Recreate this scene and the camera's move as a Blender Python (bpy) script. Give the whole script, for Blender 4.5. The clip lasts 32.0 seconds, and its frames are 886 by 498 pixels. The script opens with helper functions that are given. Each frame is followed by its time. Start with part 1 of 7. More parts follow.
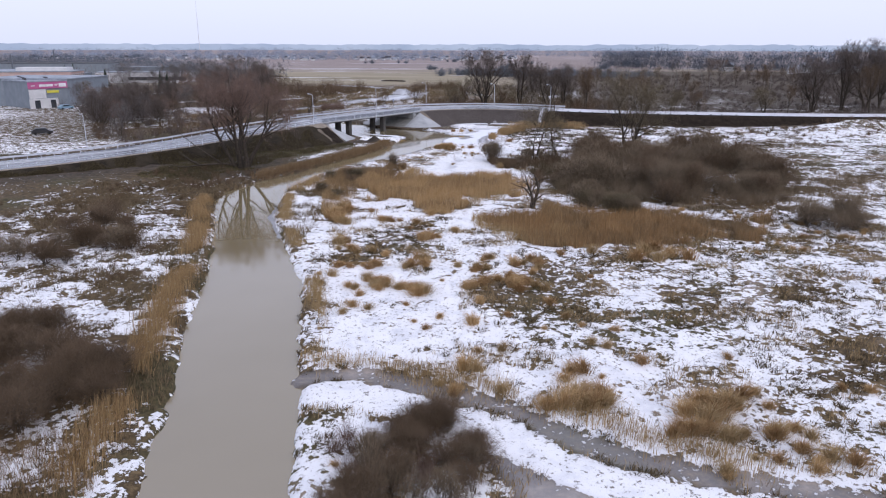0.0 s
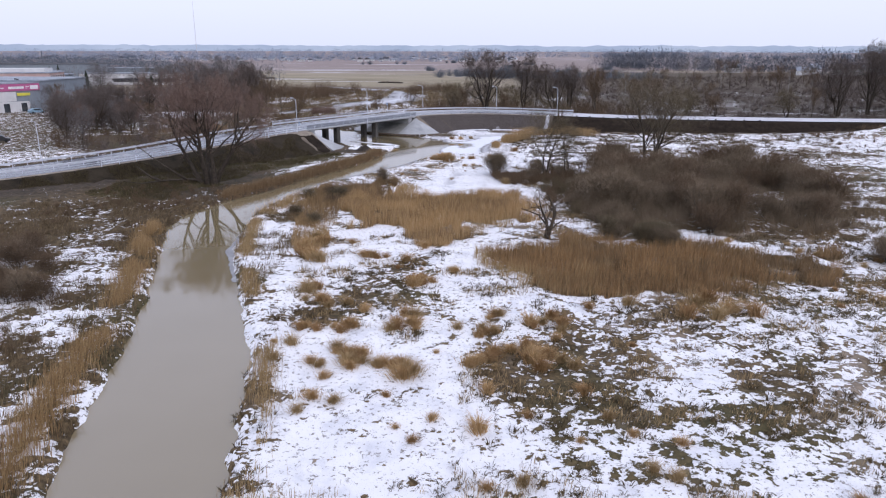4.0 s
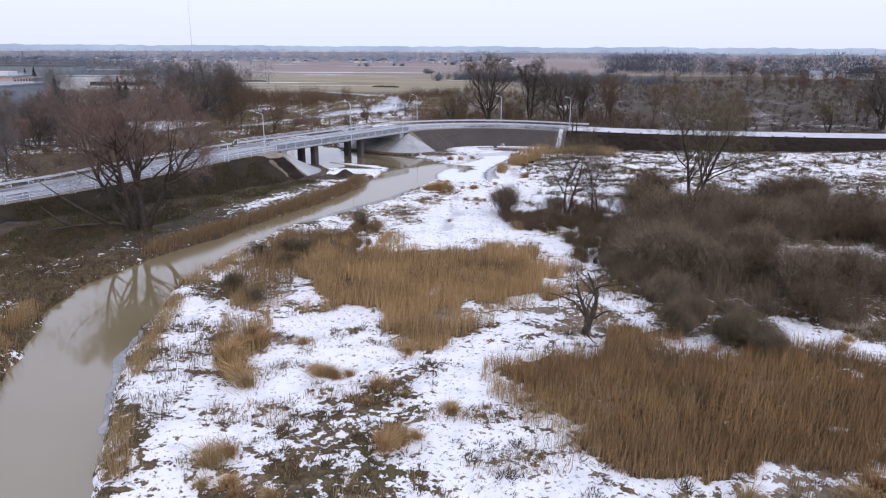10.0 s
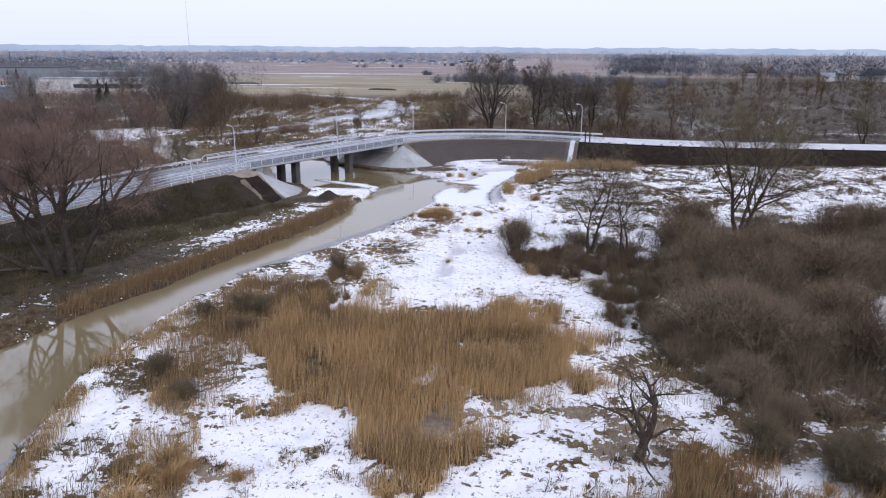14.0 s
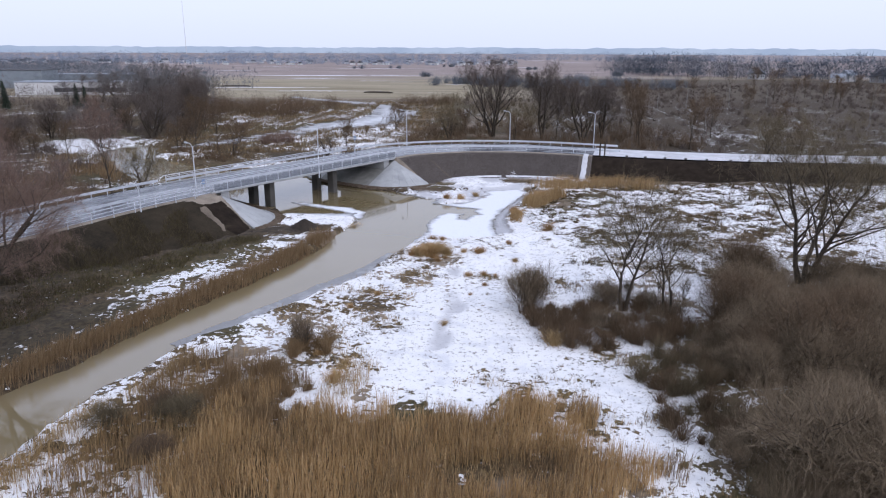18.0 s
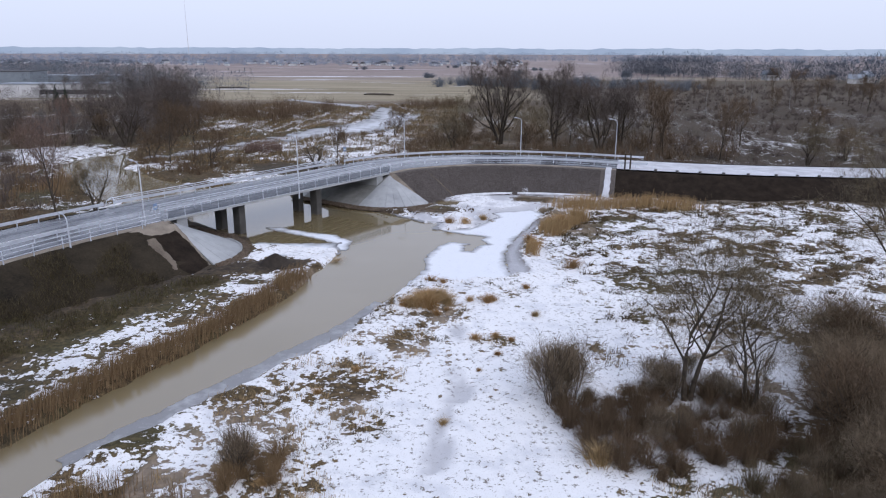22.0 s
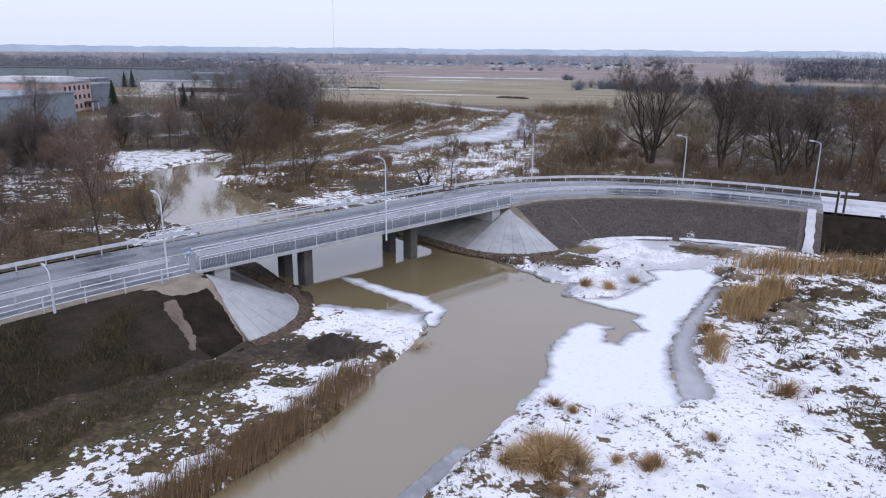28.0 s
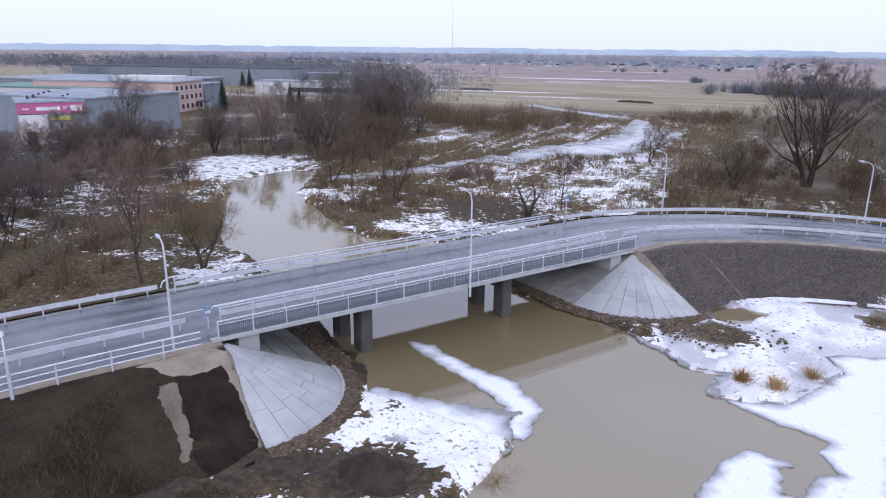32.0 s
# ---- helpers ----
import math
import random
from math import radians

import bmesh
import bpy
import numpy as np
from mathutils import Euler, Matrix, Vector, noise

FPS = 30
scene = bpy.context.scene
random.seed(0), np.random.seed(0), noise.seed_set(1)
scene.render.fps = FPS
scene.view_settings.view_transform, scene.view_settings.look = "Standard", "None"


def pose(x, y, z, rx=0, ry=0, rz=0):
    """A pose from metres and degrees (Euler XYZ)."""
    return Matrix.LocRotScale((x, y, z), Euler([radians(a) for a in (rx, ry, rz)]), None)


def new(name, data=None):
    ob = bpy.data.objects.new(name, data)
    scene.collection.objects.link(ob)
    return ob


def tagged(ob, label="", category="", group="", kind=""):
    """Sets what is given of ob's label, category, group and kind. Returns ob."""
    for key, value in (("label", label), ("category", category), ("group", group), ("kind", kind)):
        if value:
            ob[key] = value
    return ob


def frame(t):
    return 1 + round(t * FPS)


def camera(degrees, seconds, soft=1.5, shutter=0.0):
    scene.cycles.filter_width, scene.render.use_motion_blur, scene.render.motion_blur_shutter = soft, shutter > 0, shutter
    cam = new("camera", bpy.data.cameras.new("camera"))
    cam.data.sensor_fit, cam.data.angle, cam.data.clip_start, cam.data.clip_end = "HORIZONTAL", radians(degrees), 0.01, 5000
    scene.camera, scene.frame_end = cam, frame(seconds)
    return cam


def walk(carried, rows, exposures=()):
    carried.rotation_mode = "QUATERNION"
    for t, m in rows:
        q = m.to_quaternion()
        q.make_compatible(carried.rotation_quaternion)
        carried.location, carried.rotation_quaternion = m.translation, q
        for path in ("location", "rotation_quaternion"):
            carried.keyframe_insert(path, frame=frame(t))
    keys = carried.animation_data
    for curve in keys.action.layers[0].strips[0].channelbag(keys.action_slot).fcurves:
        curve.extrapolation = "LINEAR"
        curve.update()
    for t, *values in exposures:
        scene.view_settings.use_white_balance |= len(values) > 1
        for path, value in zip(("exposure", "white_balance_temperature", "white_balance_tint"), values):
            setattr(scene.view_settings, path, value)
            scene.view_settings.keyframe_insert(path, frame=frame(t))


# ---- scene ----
cam = camera(64.6, 32.0, soft=1.15)
METRES, EYE, TILT, LEAN, TURN = 120.0, 18.96, 0.0, 0.0, 0.0
ROWS = [
    (0.0, 0.0, 0.0, 0.0, 0.03, -16.1, -0.11),
    (0.5, 0.0003, 0.0153, -0.0009, 0.03, -16.1, -0.1),
    (1.0, 0.0005, 0.0307, -0.0016, 0.01, -16.08, -0.09),
    (1.5, 0.0008, 0.0463, -0.0022, -0.0, -16.07, -0.08),
    (2.0, 0.0011, 0.0618, -0.0031, -0.01, -16.07, -0.08),
    (2.5, 0.0013, 0.0774, -0.0035, -0.01, -16.06, -0.08),
    (3.0, 0.0015, 0.0933, -0.0037, -0.02, -16.04, -0.1),
    (3.5, 0.0018, 0.1091, -0.0037, -0.03, -16.03, -0.11),
    (5.5, 0.0038, 0.172, -0.0008, -0.04, -15.96, -0.15),
    (6.0, 0.0039, 0.1877, 0.0002, -0.05, -15.96, -0.14),
    (6.5, 0.004, 0.2035, 0.0006, -0.06, -15.95, -0.18),
    (7.0, 0.0041, 0.2196, 0.0008, -0.07, -15.95, -0.2),
    (7.5, 0.0044, 0.2357, 0.0009, -0.07, -15.93, -0.24),
    (8.0, 0.0045, 0.2512, 0.0011, -0.08, -15.92, -0.25),
    (8.5, 0.0047, 0.2669, 0.0012, -0.1, -15.91, -0.26),
    (9.0, 0.005, 0.2822, 0.0013, -0.1, -15.91, -0.28),
    (9.5, 0.0054, 0.2974, 0.0019, -0.11, -15.92, -0.29),
    (10.0, 0.0056, 0.313, 0.0024, -0.11, -15.95, -0.29),
    (10.5, 0.0059, 0.3284, 0.0031, -0.11, -15.95, -0.29),
    (11.0, 0.0062, 0.3438, 0.0036, -0.11, -15.94, -0.31),
    (11.5, 0.0062, 0.3595, 0.0038, -0.12, -15.91, -0.34),
    (12.0, 0.0066, 0.3752, 0.0042, -0.13, -15.91, -0.3),
    (12.5, 0.0068, 0.3908, 0.0043, -0.13, -15.9, -0.33),
    (13.0, 0.0071, 0.4062, 0.0045, -0.12, -15.91, -0.33),
    (13.5, 0.0074, 0.4217, 0.0047, -0.12, -15.91, -0.33),
    (14.0, 0.0076, 0.4372, 0.0051, -0.13, -15.91, -0.33),
    (14.5, 0.008, 0.4525, 0.0056, -0.13, -15.92, -0.33),
    (16.5, 0.0095, 0.5141, 0.0074, -0.18, -15.9, -0.22),
    (17.0, 0.01, 0.5299, 0.0075, -0.19, -15.89, -0.22),
    (17.5, 0.0105, 0.5453, 0.0077, -0.18, -15.89, -0.22),
    (18.0, 0.0109, 0.561, 0.0077, -0.2, -15.87, -0.23),
    (18.5, 0.0114, 0.5768, 0.0076, -0.2, -15.87, -0.2),
    (19.0, 0.012, 0.5923, 0.0075, -0.2, -15.87, -0.17),
    (19.5, 0.0123, 0.6081, 0.0071, -0.21, -15.85, -0.15),
    (20.0, 0.0126, 0.6228, 0.0069, -0.22, -15.86, -0.15),
    (20.5, 0.013, 0.6383, 0.0065, -0.23, -15.85, -0.16),
    (21.0, 0.0135, 0.6542, 0.0058, -0.23, -15.84, -0.15),
    (21.5, 0.0138, 0.6698, 0.0058, -0.24, -15.84, -0.16),
    (22.0, 0.0137, 0.6859, 0.0051, 0.13, -15.81, -0.18),
    (22.5, 0.0136, 0.7017, 0.0049, 1.32, -15.83, -0.22),
    (23.0, 0.0141, 0.7175, 0.0042, 2.49, -15.8, -0.22),
    (23.5, 0.0142, 0.7332, 0.0037, 2.92, -15.81, -0.24),
    (24.0, 0.0142, 0.7492, 0.003, 3.29, -15.79, -0.25),
    (24.5, 0.014, 0.765, 0.0026, 3.69, -15.78, -0.26),
    (25.0, 0.0138, 0.7806, 0.0023, 4.39, -15.77, -0.27),
    (25.5, 0.0134, 0.7961, 0.0018, 5.56, -15.77, -0.27),
    (27.5, 0.0104, 0.8578, 0.0012, 9.91, -15.78, -0.48),
    (28.0, 0.0091, 0.8734, 0.0013, 11.1, -15.79, -0.48),
    (28.5, 0.0075, 0.8891, 0.0015, 12.34, -15.8, -0.49),
    (29.0, 0.0056, 0.9046, 0.0016, 13.52, -15.82, -0.51),
    (29.5, 0.0037, 0.9201, 0.0015, 14.69, -15.84, -0.52),
    (30.0, 0.0014, 0.9356, 0.0015, 15.85, -15.86, -0.53),
    (30.5, -0.0013, 0.9511, 0.0019, 17.04, -15.87, -0.52),
    (31.0, -0.0044, 0.9667, 0.002, 18.22, -15.87, -0.55),
    (31.5, -0.0077, 0.9821, 0.0017, 19.38, -15.87, -0.58),
    (32.0, -0.0112, 0.9975, 0.0015, 20.42, -15.87, -0.58),
]
walk(cam, [(t, pose(0, 0, EYE, TILT, LEAN, TURN) @ pose(METRES * x, METRES * y, METRES * z, 90 + pitch, roll, yaw)) for t, x, y, z, yaw, pitch, roll in ROWS], exposures=[(0.0, 0.11, 6160, 20), (13.0, 0.21, 6150, 19), (18.0, 0.13, 6080, 17), (21.0, 0.0, 6060, 16), (25.0, -0.02, 6060, 16), (28.0, 0.11, 6030, 19), (32.0, 0.29, 5880, 20.5)])

# ---- light: a bright overcast winter sky with a weak, broad sun ----
world = bpy.data.worlds.new("overcast_sky")
scene.world = world
world.use_nodes = True
wt = world.node_tree
wt.nodes.clear()
w_out = wt.nodes.new("ShaderNodeOutputWorld")
w_bg = wt.nodes.new("ShaderNodeBackground")
w_sky = wt.nodes.new("ShaderNodeTexSky")
w_sky.sky_type, w_sky.sun_disc = "NISHITA", False
w_sky.sun_elevation, w_sky.sun_rotation = radians(32), radians(150)
w_sky.air_density, w_sky.dust_density, w_sky.ozone_density = 1.0, 3.0, 1.5
w_mul = wt.nodes.new("ShaderNodeVectorMath")
w_mul.operation = "SCALE"
w_mul.inputs["Scale"].default_value = 0.085
w_mix = wt.nodes.new("ShaderNodeMix")
w_mix.data_type = "RGBA"
w_mix.inputs[0].default_value = 0.9
w_ramp = wt.nodes.new("ShaderNodeValToRGB")
w_geo = wt.nodes.new("ShaderNodeTexCoord")
w_sep = wt.nodes.new("ShaderNodeSeparateXYZ")
wt.links.new(w_geo.outputs["Generated"], w_sep.inputs[0])
wt.links.new(w_sep.outputs["Z"], w_ramp.inputs[0])
w_ramp.color_ramp.elements[0].position, w_ramp.color_ramp.elements[0].color = 0.0, (0.715, 0.78, 0.90, 1)
w_ramp.color_ramp.elements[1].position, w_ramp.color_ramp.elements[1].color = 0.6, (0.80, 0.86, 0.98, 1)
w_el = w_ramp.color_ramp.elements.new(0.06)
w_el.color = (0.765, 0.83, 0.955, 1)
wt.links.new(w_sky.outputs[0], w_mul.inputs[0])
wt.links.new(w_mul.outputs[0], w_mix.inputs[6])
wt.links.new(w_ramp.outputs[0], w_mix.inputs[7])
wt.links.new(w_mix.outputs[2], w_bg.inputs[0])
w_bg.inputs[1].default_value = 1.06
wt.links.new(w_bg.outputs[0], w_out.inputs[0])
sun = new("sun", bpy.data.lights.new("sun", "SUN"))
sun.data.energy, sun.data.angle, sun.data.color = 0.9, radians(25), (1.0, 0.96, 0.92)
sun.matrix_world = pose(0, 0, 60, 58, 0, 30)

# ---- numpy noise, outlines and mesh helpers ----
RNG = np.random.default_rng(7)


def lattice(ix, iy, seed):
    h = (ix.astype(np.int64) * 374761393 + iy.astype(np.int64) * 668265263 + seed * 974634777) & 0x7FFFFFFF
    h = ((h ^ (h >> 13)) * 1274126177) & 0x7FFFFFFF
    return ((h ^ (h >> 16)) & 0xFFFF) / 65535.0


def vnoise(x, y, seed=0):
    ix, iy = np.floor(x), np.floor(y)
    fx, fy = x - ix, y - iy
    fx, fy = fx * fx * (3 - 2 * fx), fy * fy * (3 - 2 * fy)
    a, b = lattice(ix, iy, seed), lattice(ix + 1, iy, seed)
    c, d = lattice(ix, iy + 1, seed), lattice(ix + 1, iy + 1, seed)
    return (a * (1 - fx) + b * fx) * (1 - fy) + (c * (1 - fx) + d * fx) * fy


def fbm(x, y, octaves=4, seed=0):
    s, a, t = 0, 1.0, 0
    for o in range(octaves):
        s = s + a * vnoise(x * 2 ** o + 17.3 * o, y * 2 ** o - 9.1 * o, seed + o)
        t += a
        a *= 0.5
    return s / t


def inside(poly, x, y):
    """Signed distance to a closed outline, positive inside."""
    p = np.array(poly, float)
    q = np.roll(p, -1, axis=0)
    best = np.full(np.shape(x), 1e9)
    odd = np.zeros(np.shape(x), bool)
    for (ax, ay), (bx, by) in zip(p, q):
        ex, ey = bx - ax, by - ay
        k = np.clip(((x - ax) * ex + (y - ay) * ey) / (ex * ex + ey * ey + 1e-12), 0, 1)
        best = np.minimum(best, np.hypot(x - ax - k * ex, y - ay - k * ey))
        if ey:
            odd ^= ((ay > y) != (by > y)) & (x < ex * (y - ay) / ey + ax)
    return np.where(odd, best, -best)


def near_line(pts, x, y):
    best = np.full(np.shape(x), 1e9)
    for (ax, ay), (bx, by) in zip(pts[:-1], pts[1:]):
        ex, ey = bx - ax, by - ay
        k = np.clip(((x - ax) * ex + (y - ay) * ey) / (ex * ex + ey * ey), 0, 1)
        best = np.minimum(best, np.hypot(x - ax - k * ex, y - ay - k * ey))
    return best


def step(a, b, v):
    t = np.clip((v - a) / (b - a), 0, 1)
    return t * t * (3 - 2 * t)


class Shape:
    """Gathers faces for one mesh."""

    def __init__(self):
        self.v, self.f = [], []

    def quad(self, a, b, c, d):
        n = len(self.v)
        self.v += [a, b, c, d]
        self.f.append((n, n + 1, n + 2, n + 3))

    def box(self, x0, x1, y0, y1, z0, z1):
        n = len(self.v)
        self.v += [(x, y, z) for z in (z0, z1) for x, y in ((x0, y0), (x1, y0), (x1, y1), (x0, y1))]
        self.f += [tuple(n + i for i in q) for q in ((3, 2, 1, 0), (4, 5, 6, 7), (0, 1, 5, 4), (1, 2, 6, 5), (2, 3, 7, 6), (3, 0, 4, 7))]

    def prism(self, outline, z0, z1):
        n, k = len(self.v), len(outline)
        self.v += [(x, y, z0) for x, y in outline] + [(x, y, z1) for x, y in outline]
        self.f.append(tuple(range(n + k, n + 2 * k)))
        self.f.append(tuple(range(n + k - 1, n - 1, -1)))
        self.f += [(n + i, n + (i + 1) % k, n + k + (i + 1) % k, n + k + i) for i in range(k)]

    def tube(self, pts, radii, sides=6, cap=True):
        n = len(self.v)
        m = len(pts)
        pts = [Vector(p) for p in pts]
        for i, p in enumerate(pts):
            d = (pts[min(i + 1, m - 1)] - pts[max(i - 1, 0)]).normalized()
            a = d.cross(Vector((0, 0, 1))) if abs(d.z) < 0.95 else d.cross(Vector((1, 0, 0)))
            a.normalize()
            b = d.cross(a)
            r = radii if isinstance(radii, (int, float)) else radii[i]
            for s in range(sides):
                t = 2 * math.pi * s / sides
                self.v.append(tuple(p + a * (r * math.cos(t)) + b * (r * math.sin(t))))
        for i in range(m - 1):
            for s in range(sides):
                s2 = (s + 1) % sides
                self.f.append((n + i * sides + s, n + i * sides + s2, n + (i + 1) * sides + s2, n + (i + 1) * sides + s))
        if cap:
            self.f.append(tuple(n + s for s in range(sides - 1, -1, -1)))
            self.f.append(tuple(n + (m - 1) * sides + s for s in range(sides)))

    def loft(self, rows):
        n, k = len(self.v), len(rows[0])
        for r in rows:
            self.v += [tuple(p) for p in r]
        for i in range(len(rows) - 1):
            for j in range(k - 1):
                a = n + i * k + j
                self.f.append((a, a + 1, a + k + 1, a + k))

    def mesh(self, name, mat, smooth=False):
        me = bpy.data.meshes.new(name)
        me.from_pydata(self.v, [], self.f)
        me.materials.append(mat)
        if smooth:
            me.shade_smooth()
        me.update()
        return me


def part(name, shape, mat, parent=None, label="", smooth=False):
    ob = new(name, shape if isinstance(shape, bpy.types.Mesh) else shape.mesh(name, mat, smooth))
    if parent is not None:
        ob.parent = parent
    return tagged(ob, label)


def thing(name, m, label, category, group="", kind=""):
    e = new(name)
    e.matrix_world = m
    return tagged(e, label, category, group, kind)


def raw_mesh(name, verts, faces, mat, smooth=False):
    """A mesh from numpy arrays: verts (n, 3), faces (m, k)."""
    me = bpy.data.meshes.new(name)
    k = faces.shape[1]
    me.vertices.add(len(verts))
    me.vertices.foreach_set("co", np.ascontiguousarray(verts, np.float32).ravel())
    me.loops.add(faces.size)
    me.loops.foreach_set("vertex_index", np.ascontiguousarray(faces, np.int32).ravel())
    me.polygons.add(len(faces))
    me.polygons.foreach_set("loop_start", np.arange(0, faces.size, k, dtype=np.int32))
    me.materials.append(mat)
    me.update(calc_edges=True)
    me.validate()
    if smooth:
        me.shade_smooth()
    return me


# ---- materials ----
def material(name, rough=0.8, metal=0.0, spec=0.3):
    m = bpy.data.materials.new(name)
    m.use_nodes = True
    b = m.node_tree.nodes["Principled BSDF"]
    b.inputs["Roughness"].default_value, b.inputs["Metallic"].default_value = rough, metal
    b.inputs["Specular IOR Level"].default_value = spec
    return m, m.node_tree, b


def node(nt, kind, **sets):
    n = nt.nodes.new(kind)
    for k, v in sets.items():
        n.inputs[k.replace("_", " ")].default_value = v
    return n


def noise_tex(nt, scale, detail=5.0, rough=0.6, coord=None):
    n = node(nt, "ShaderNodeTexNoise", Scale=scale, Detail=detail, Roughness=rough)
    if coord is None:
        coord = nt.nodes.new("ShaderNodeTexCoord").outputs["Object"]
    nt.links.new(coord, n.inputs["Vector"])
    return n.outputs["Fac"]


def ramp(nt, fac, *stops):
    r = nt.nodes.new("ShaderNodeValToRGB")
    while len(r.color_ramp.elements) < len(stops):
        r.color_ramp.elements.new(0.5)
    for e, (p, c) in zip(r.color_ramp.elements, stops):
        e.position, e.color = p, (*c, 1)
    nt.links.new(fac, r.inputs[0])
    return r.outputs[0]


def mix(nt, fac, a, b, mode="MIX"):
    m = nt.nodes.new("ShaderNodeMix")
    m.data_type, m.blend_type = "RGBA", mode
    for s, v in ((0, fac), (6, a), (7, b)):
        if isinstance(v, bpy.types.NodeSocket):
            nt.links.new(v, m.inputs[s])
        else:
            m.inputs[s].default_value = v if s == 0 else (*v, 1)
    return m.outputs[2]


def calc(nt, op, a, b=0.0, clamp=False):
    m = nt.nodes.new("ShaderNodeMath")
    m.operation, m.use_clamp = op, clamp
    for i, v in enumerate((a, b)):
        if isinstance(v, bpy.types.NodeSocket):
            nt.links.new(v, m.inputs[i])
        else:
            m.inputs[i].default_value = v
    return m.outputs[0]


def bump(nt, b, height, strength=0.5, dist=0.05):
    n = node(nt, "ShaderNodeBump", Strength=strength, Distance=dist)
    nt.links.new(height, n.inputs["Height"])
    nt.links.new(n.outputs[0], b.inputs["Normal"])


def surface(name, dark, light, scale=2.0, fine=40.0, rough=0.85, metal=0.0, relief=0.3, vary=0.0, spec=0.3):
    """A two-scale mottled surface between two colours; vary: brightness change from object to object."""
    m, nt, b = material(name, rough, metal, spec)
    big, small = noise_tex(nt, scale), noise_tex(nt, fine, 3.0)
    f = calc(nt, "ADD", calc(nt, "MULTIPLY", big, 0.65), calc(nt, "MULTIPLY", small, 0.35))
    col = ramp(nt, f, (0.34, dark), (0.66, light))
    if vary:
        info = nt.nodes.new("ShaderNodeObjectInfo")
        k = calc(nt, "ADD", calc(nt, "MULTIPLY", info.outputs["Random"], vary * 2), 1 - vary)
        comb = nt.nodes.new("ShaderNodeCombineColor")
        for i in range(3):
            nt.links.new(k, comb.inputs[i])
        col = mix(nt, 1.0, col, comb.outputs[0], "MULTIPLY")
    nt.links.new(col, b.inputs["Base Color"])
    if relief:
        bump(nt, b, small, relief, 0.03)
    return m


def strands(name, *colours, rough=0.8):
    """Stems and twigs: colour changes from strand to strand."""
    m, nt, b = material(name, rough, 0.0, 0.15)
    g = nt.nodes.new("ShaderNodeNewGeometry")
    step_ = 1.0 / max(1, len(colours) - 1)
    col = ramp(nt, g.outputs["Random Per Island"], *[(i * step_, c) for i, c in enumerate(colours)])
    big = noise_tex(nt, 0.35, 3.0)
    col = mix(nt, calc(nt, "MULTIPLY", big, 0.5), col, colours[0])
    nt.links.new(col, b.inputs["Base Color"])
    return m


CONCRETE = surface("pale_concrete", (0.30, 0.31, 0.315), (0.44, 0.45, 0.455), 0.6, 25, 0.85, vary=0.06)
# dark concrete of piers, caps and road-edge stones; on girders it paints in shade
CONCRETE_DARK = surface("dark_concrete", (0.055, 0.053, 0.05), (0.10, 0.096, 0.09), 0.8, 20, 0.8)
GALV = surface("galvanised_steel", (0.48, 0.51, 0.56), (0.66, 0.69, 0.74), 1.5, 30, 0.5, metal=0.25, relief=0.0)
STEEL_GREY = surface("grey_painted_steel", (0.10, 0.115, 0.14), (0.15, 0.165, 0.19), 1.5, 30, 0.5, relief=0.0)
PAINT = surface("white_road_paint", (0.55, 0.56, 0.57), (0.75, 0.75, 0.75), 1.0, 20, 0.6, relief=0.1)
BARK = surface("dark_bark", (0.030, 0.024, 0.018), (0.085, 0.068, 0.052), 3.0, 30, 0.9, vary=0.2)
BARK_PALE = surface("pale_birch_bark", (0.15, 0.14, 0.135), (0.34, 0.33, 0.32), 2.0, 14, 0.85)
TWIG = strands("brown_twigs", (0.082, 0.055, 0.034), (0.137, 0.095, 0.060), (0.21, 0.152, 0.098))
TWIG_SOFT = strands("warm_brown_twigs", (0.122, 0.091, 0.060), (0.198, 0.151, 0.101), (0.28, 0.221, 0.15))
TWIG_DARK = strands("dark_brown_twigs", (0.078, 0.062, 0.053), (0.128, 0.104, 0.09), (0.19, 0.157, 0.136))
TWIG_DUSK = strands("grey_brown_tree_twigs", (0.115, 0.104, 0.10), (0.172, 0.157, 0.152), (0.235, 0.215, 0.208))
# distance haze painted in: bluish twigs for trees past the yards and fields
TWIG_MID = strands("hazed_grey_twigs", (0.105, 0.118, 0.14), (0.15, 0.166, 0.19), (0.205, 0.222, 0.248))
TWIG_RED = strands("reddish_willow_twigs", (0.125, 0.083, 0.066), (0.20, 0.138, 0.11), (0.275, 0.20, 0.16))
TWIG_OLIVE = strands("olive_twigs", (0.085, 0.068, 0.042), (0.14, 0.112, 0.068), (0.205, 0.168, 0.105))
# wood belts and far woods: the haze's blue is put into the twig colour
TWIG_BELT = strands("hazed_wood_twigs", (0.052, 0.066, 0.086), (0.073, 0.09, 0.113), (0.102, 0.122, 0.148))
TWIG_FAR = strands("hazed_far_twigs", (0.20, 0.24, 0.31), (0.26, 0.30, 0.37), (0.33, 0.37, 0.43))
BANK_GRASS = strands("dark_bank_grass", (0.045, 0.036, 0.020), (0.078, 0.062, 0.033), (0.125, 0.10, 0.052))
REED = strands("dry_reed", (0.32, 0.20, 0.088), (0.50, 0.335, 0.16), (0.67, 0.50, 0.29))
REED_GOLD = strands("golden_reed", (0.23, 0.145, 0.068), (0.37, 0.25, 0.12), (0.52, 0.385, 0.21))
REED_RED = strands("rusty_reed", (0.22, 0.125, 0.055), (0.355, 0.22, 0.10), (0.50, 0.345, 0.18))
GREEN_GRASS = strands("olive_winter_grass", (0.055, 0.050, 0.020), (0.10, 0.090, 0.038), (0.165, 0.145, 0.068))
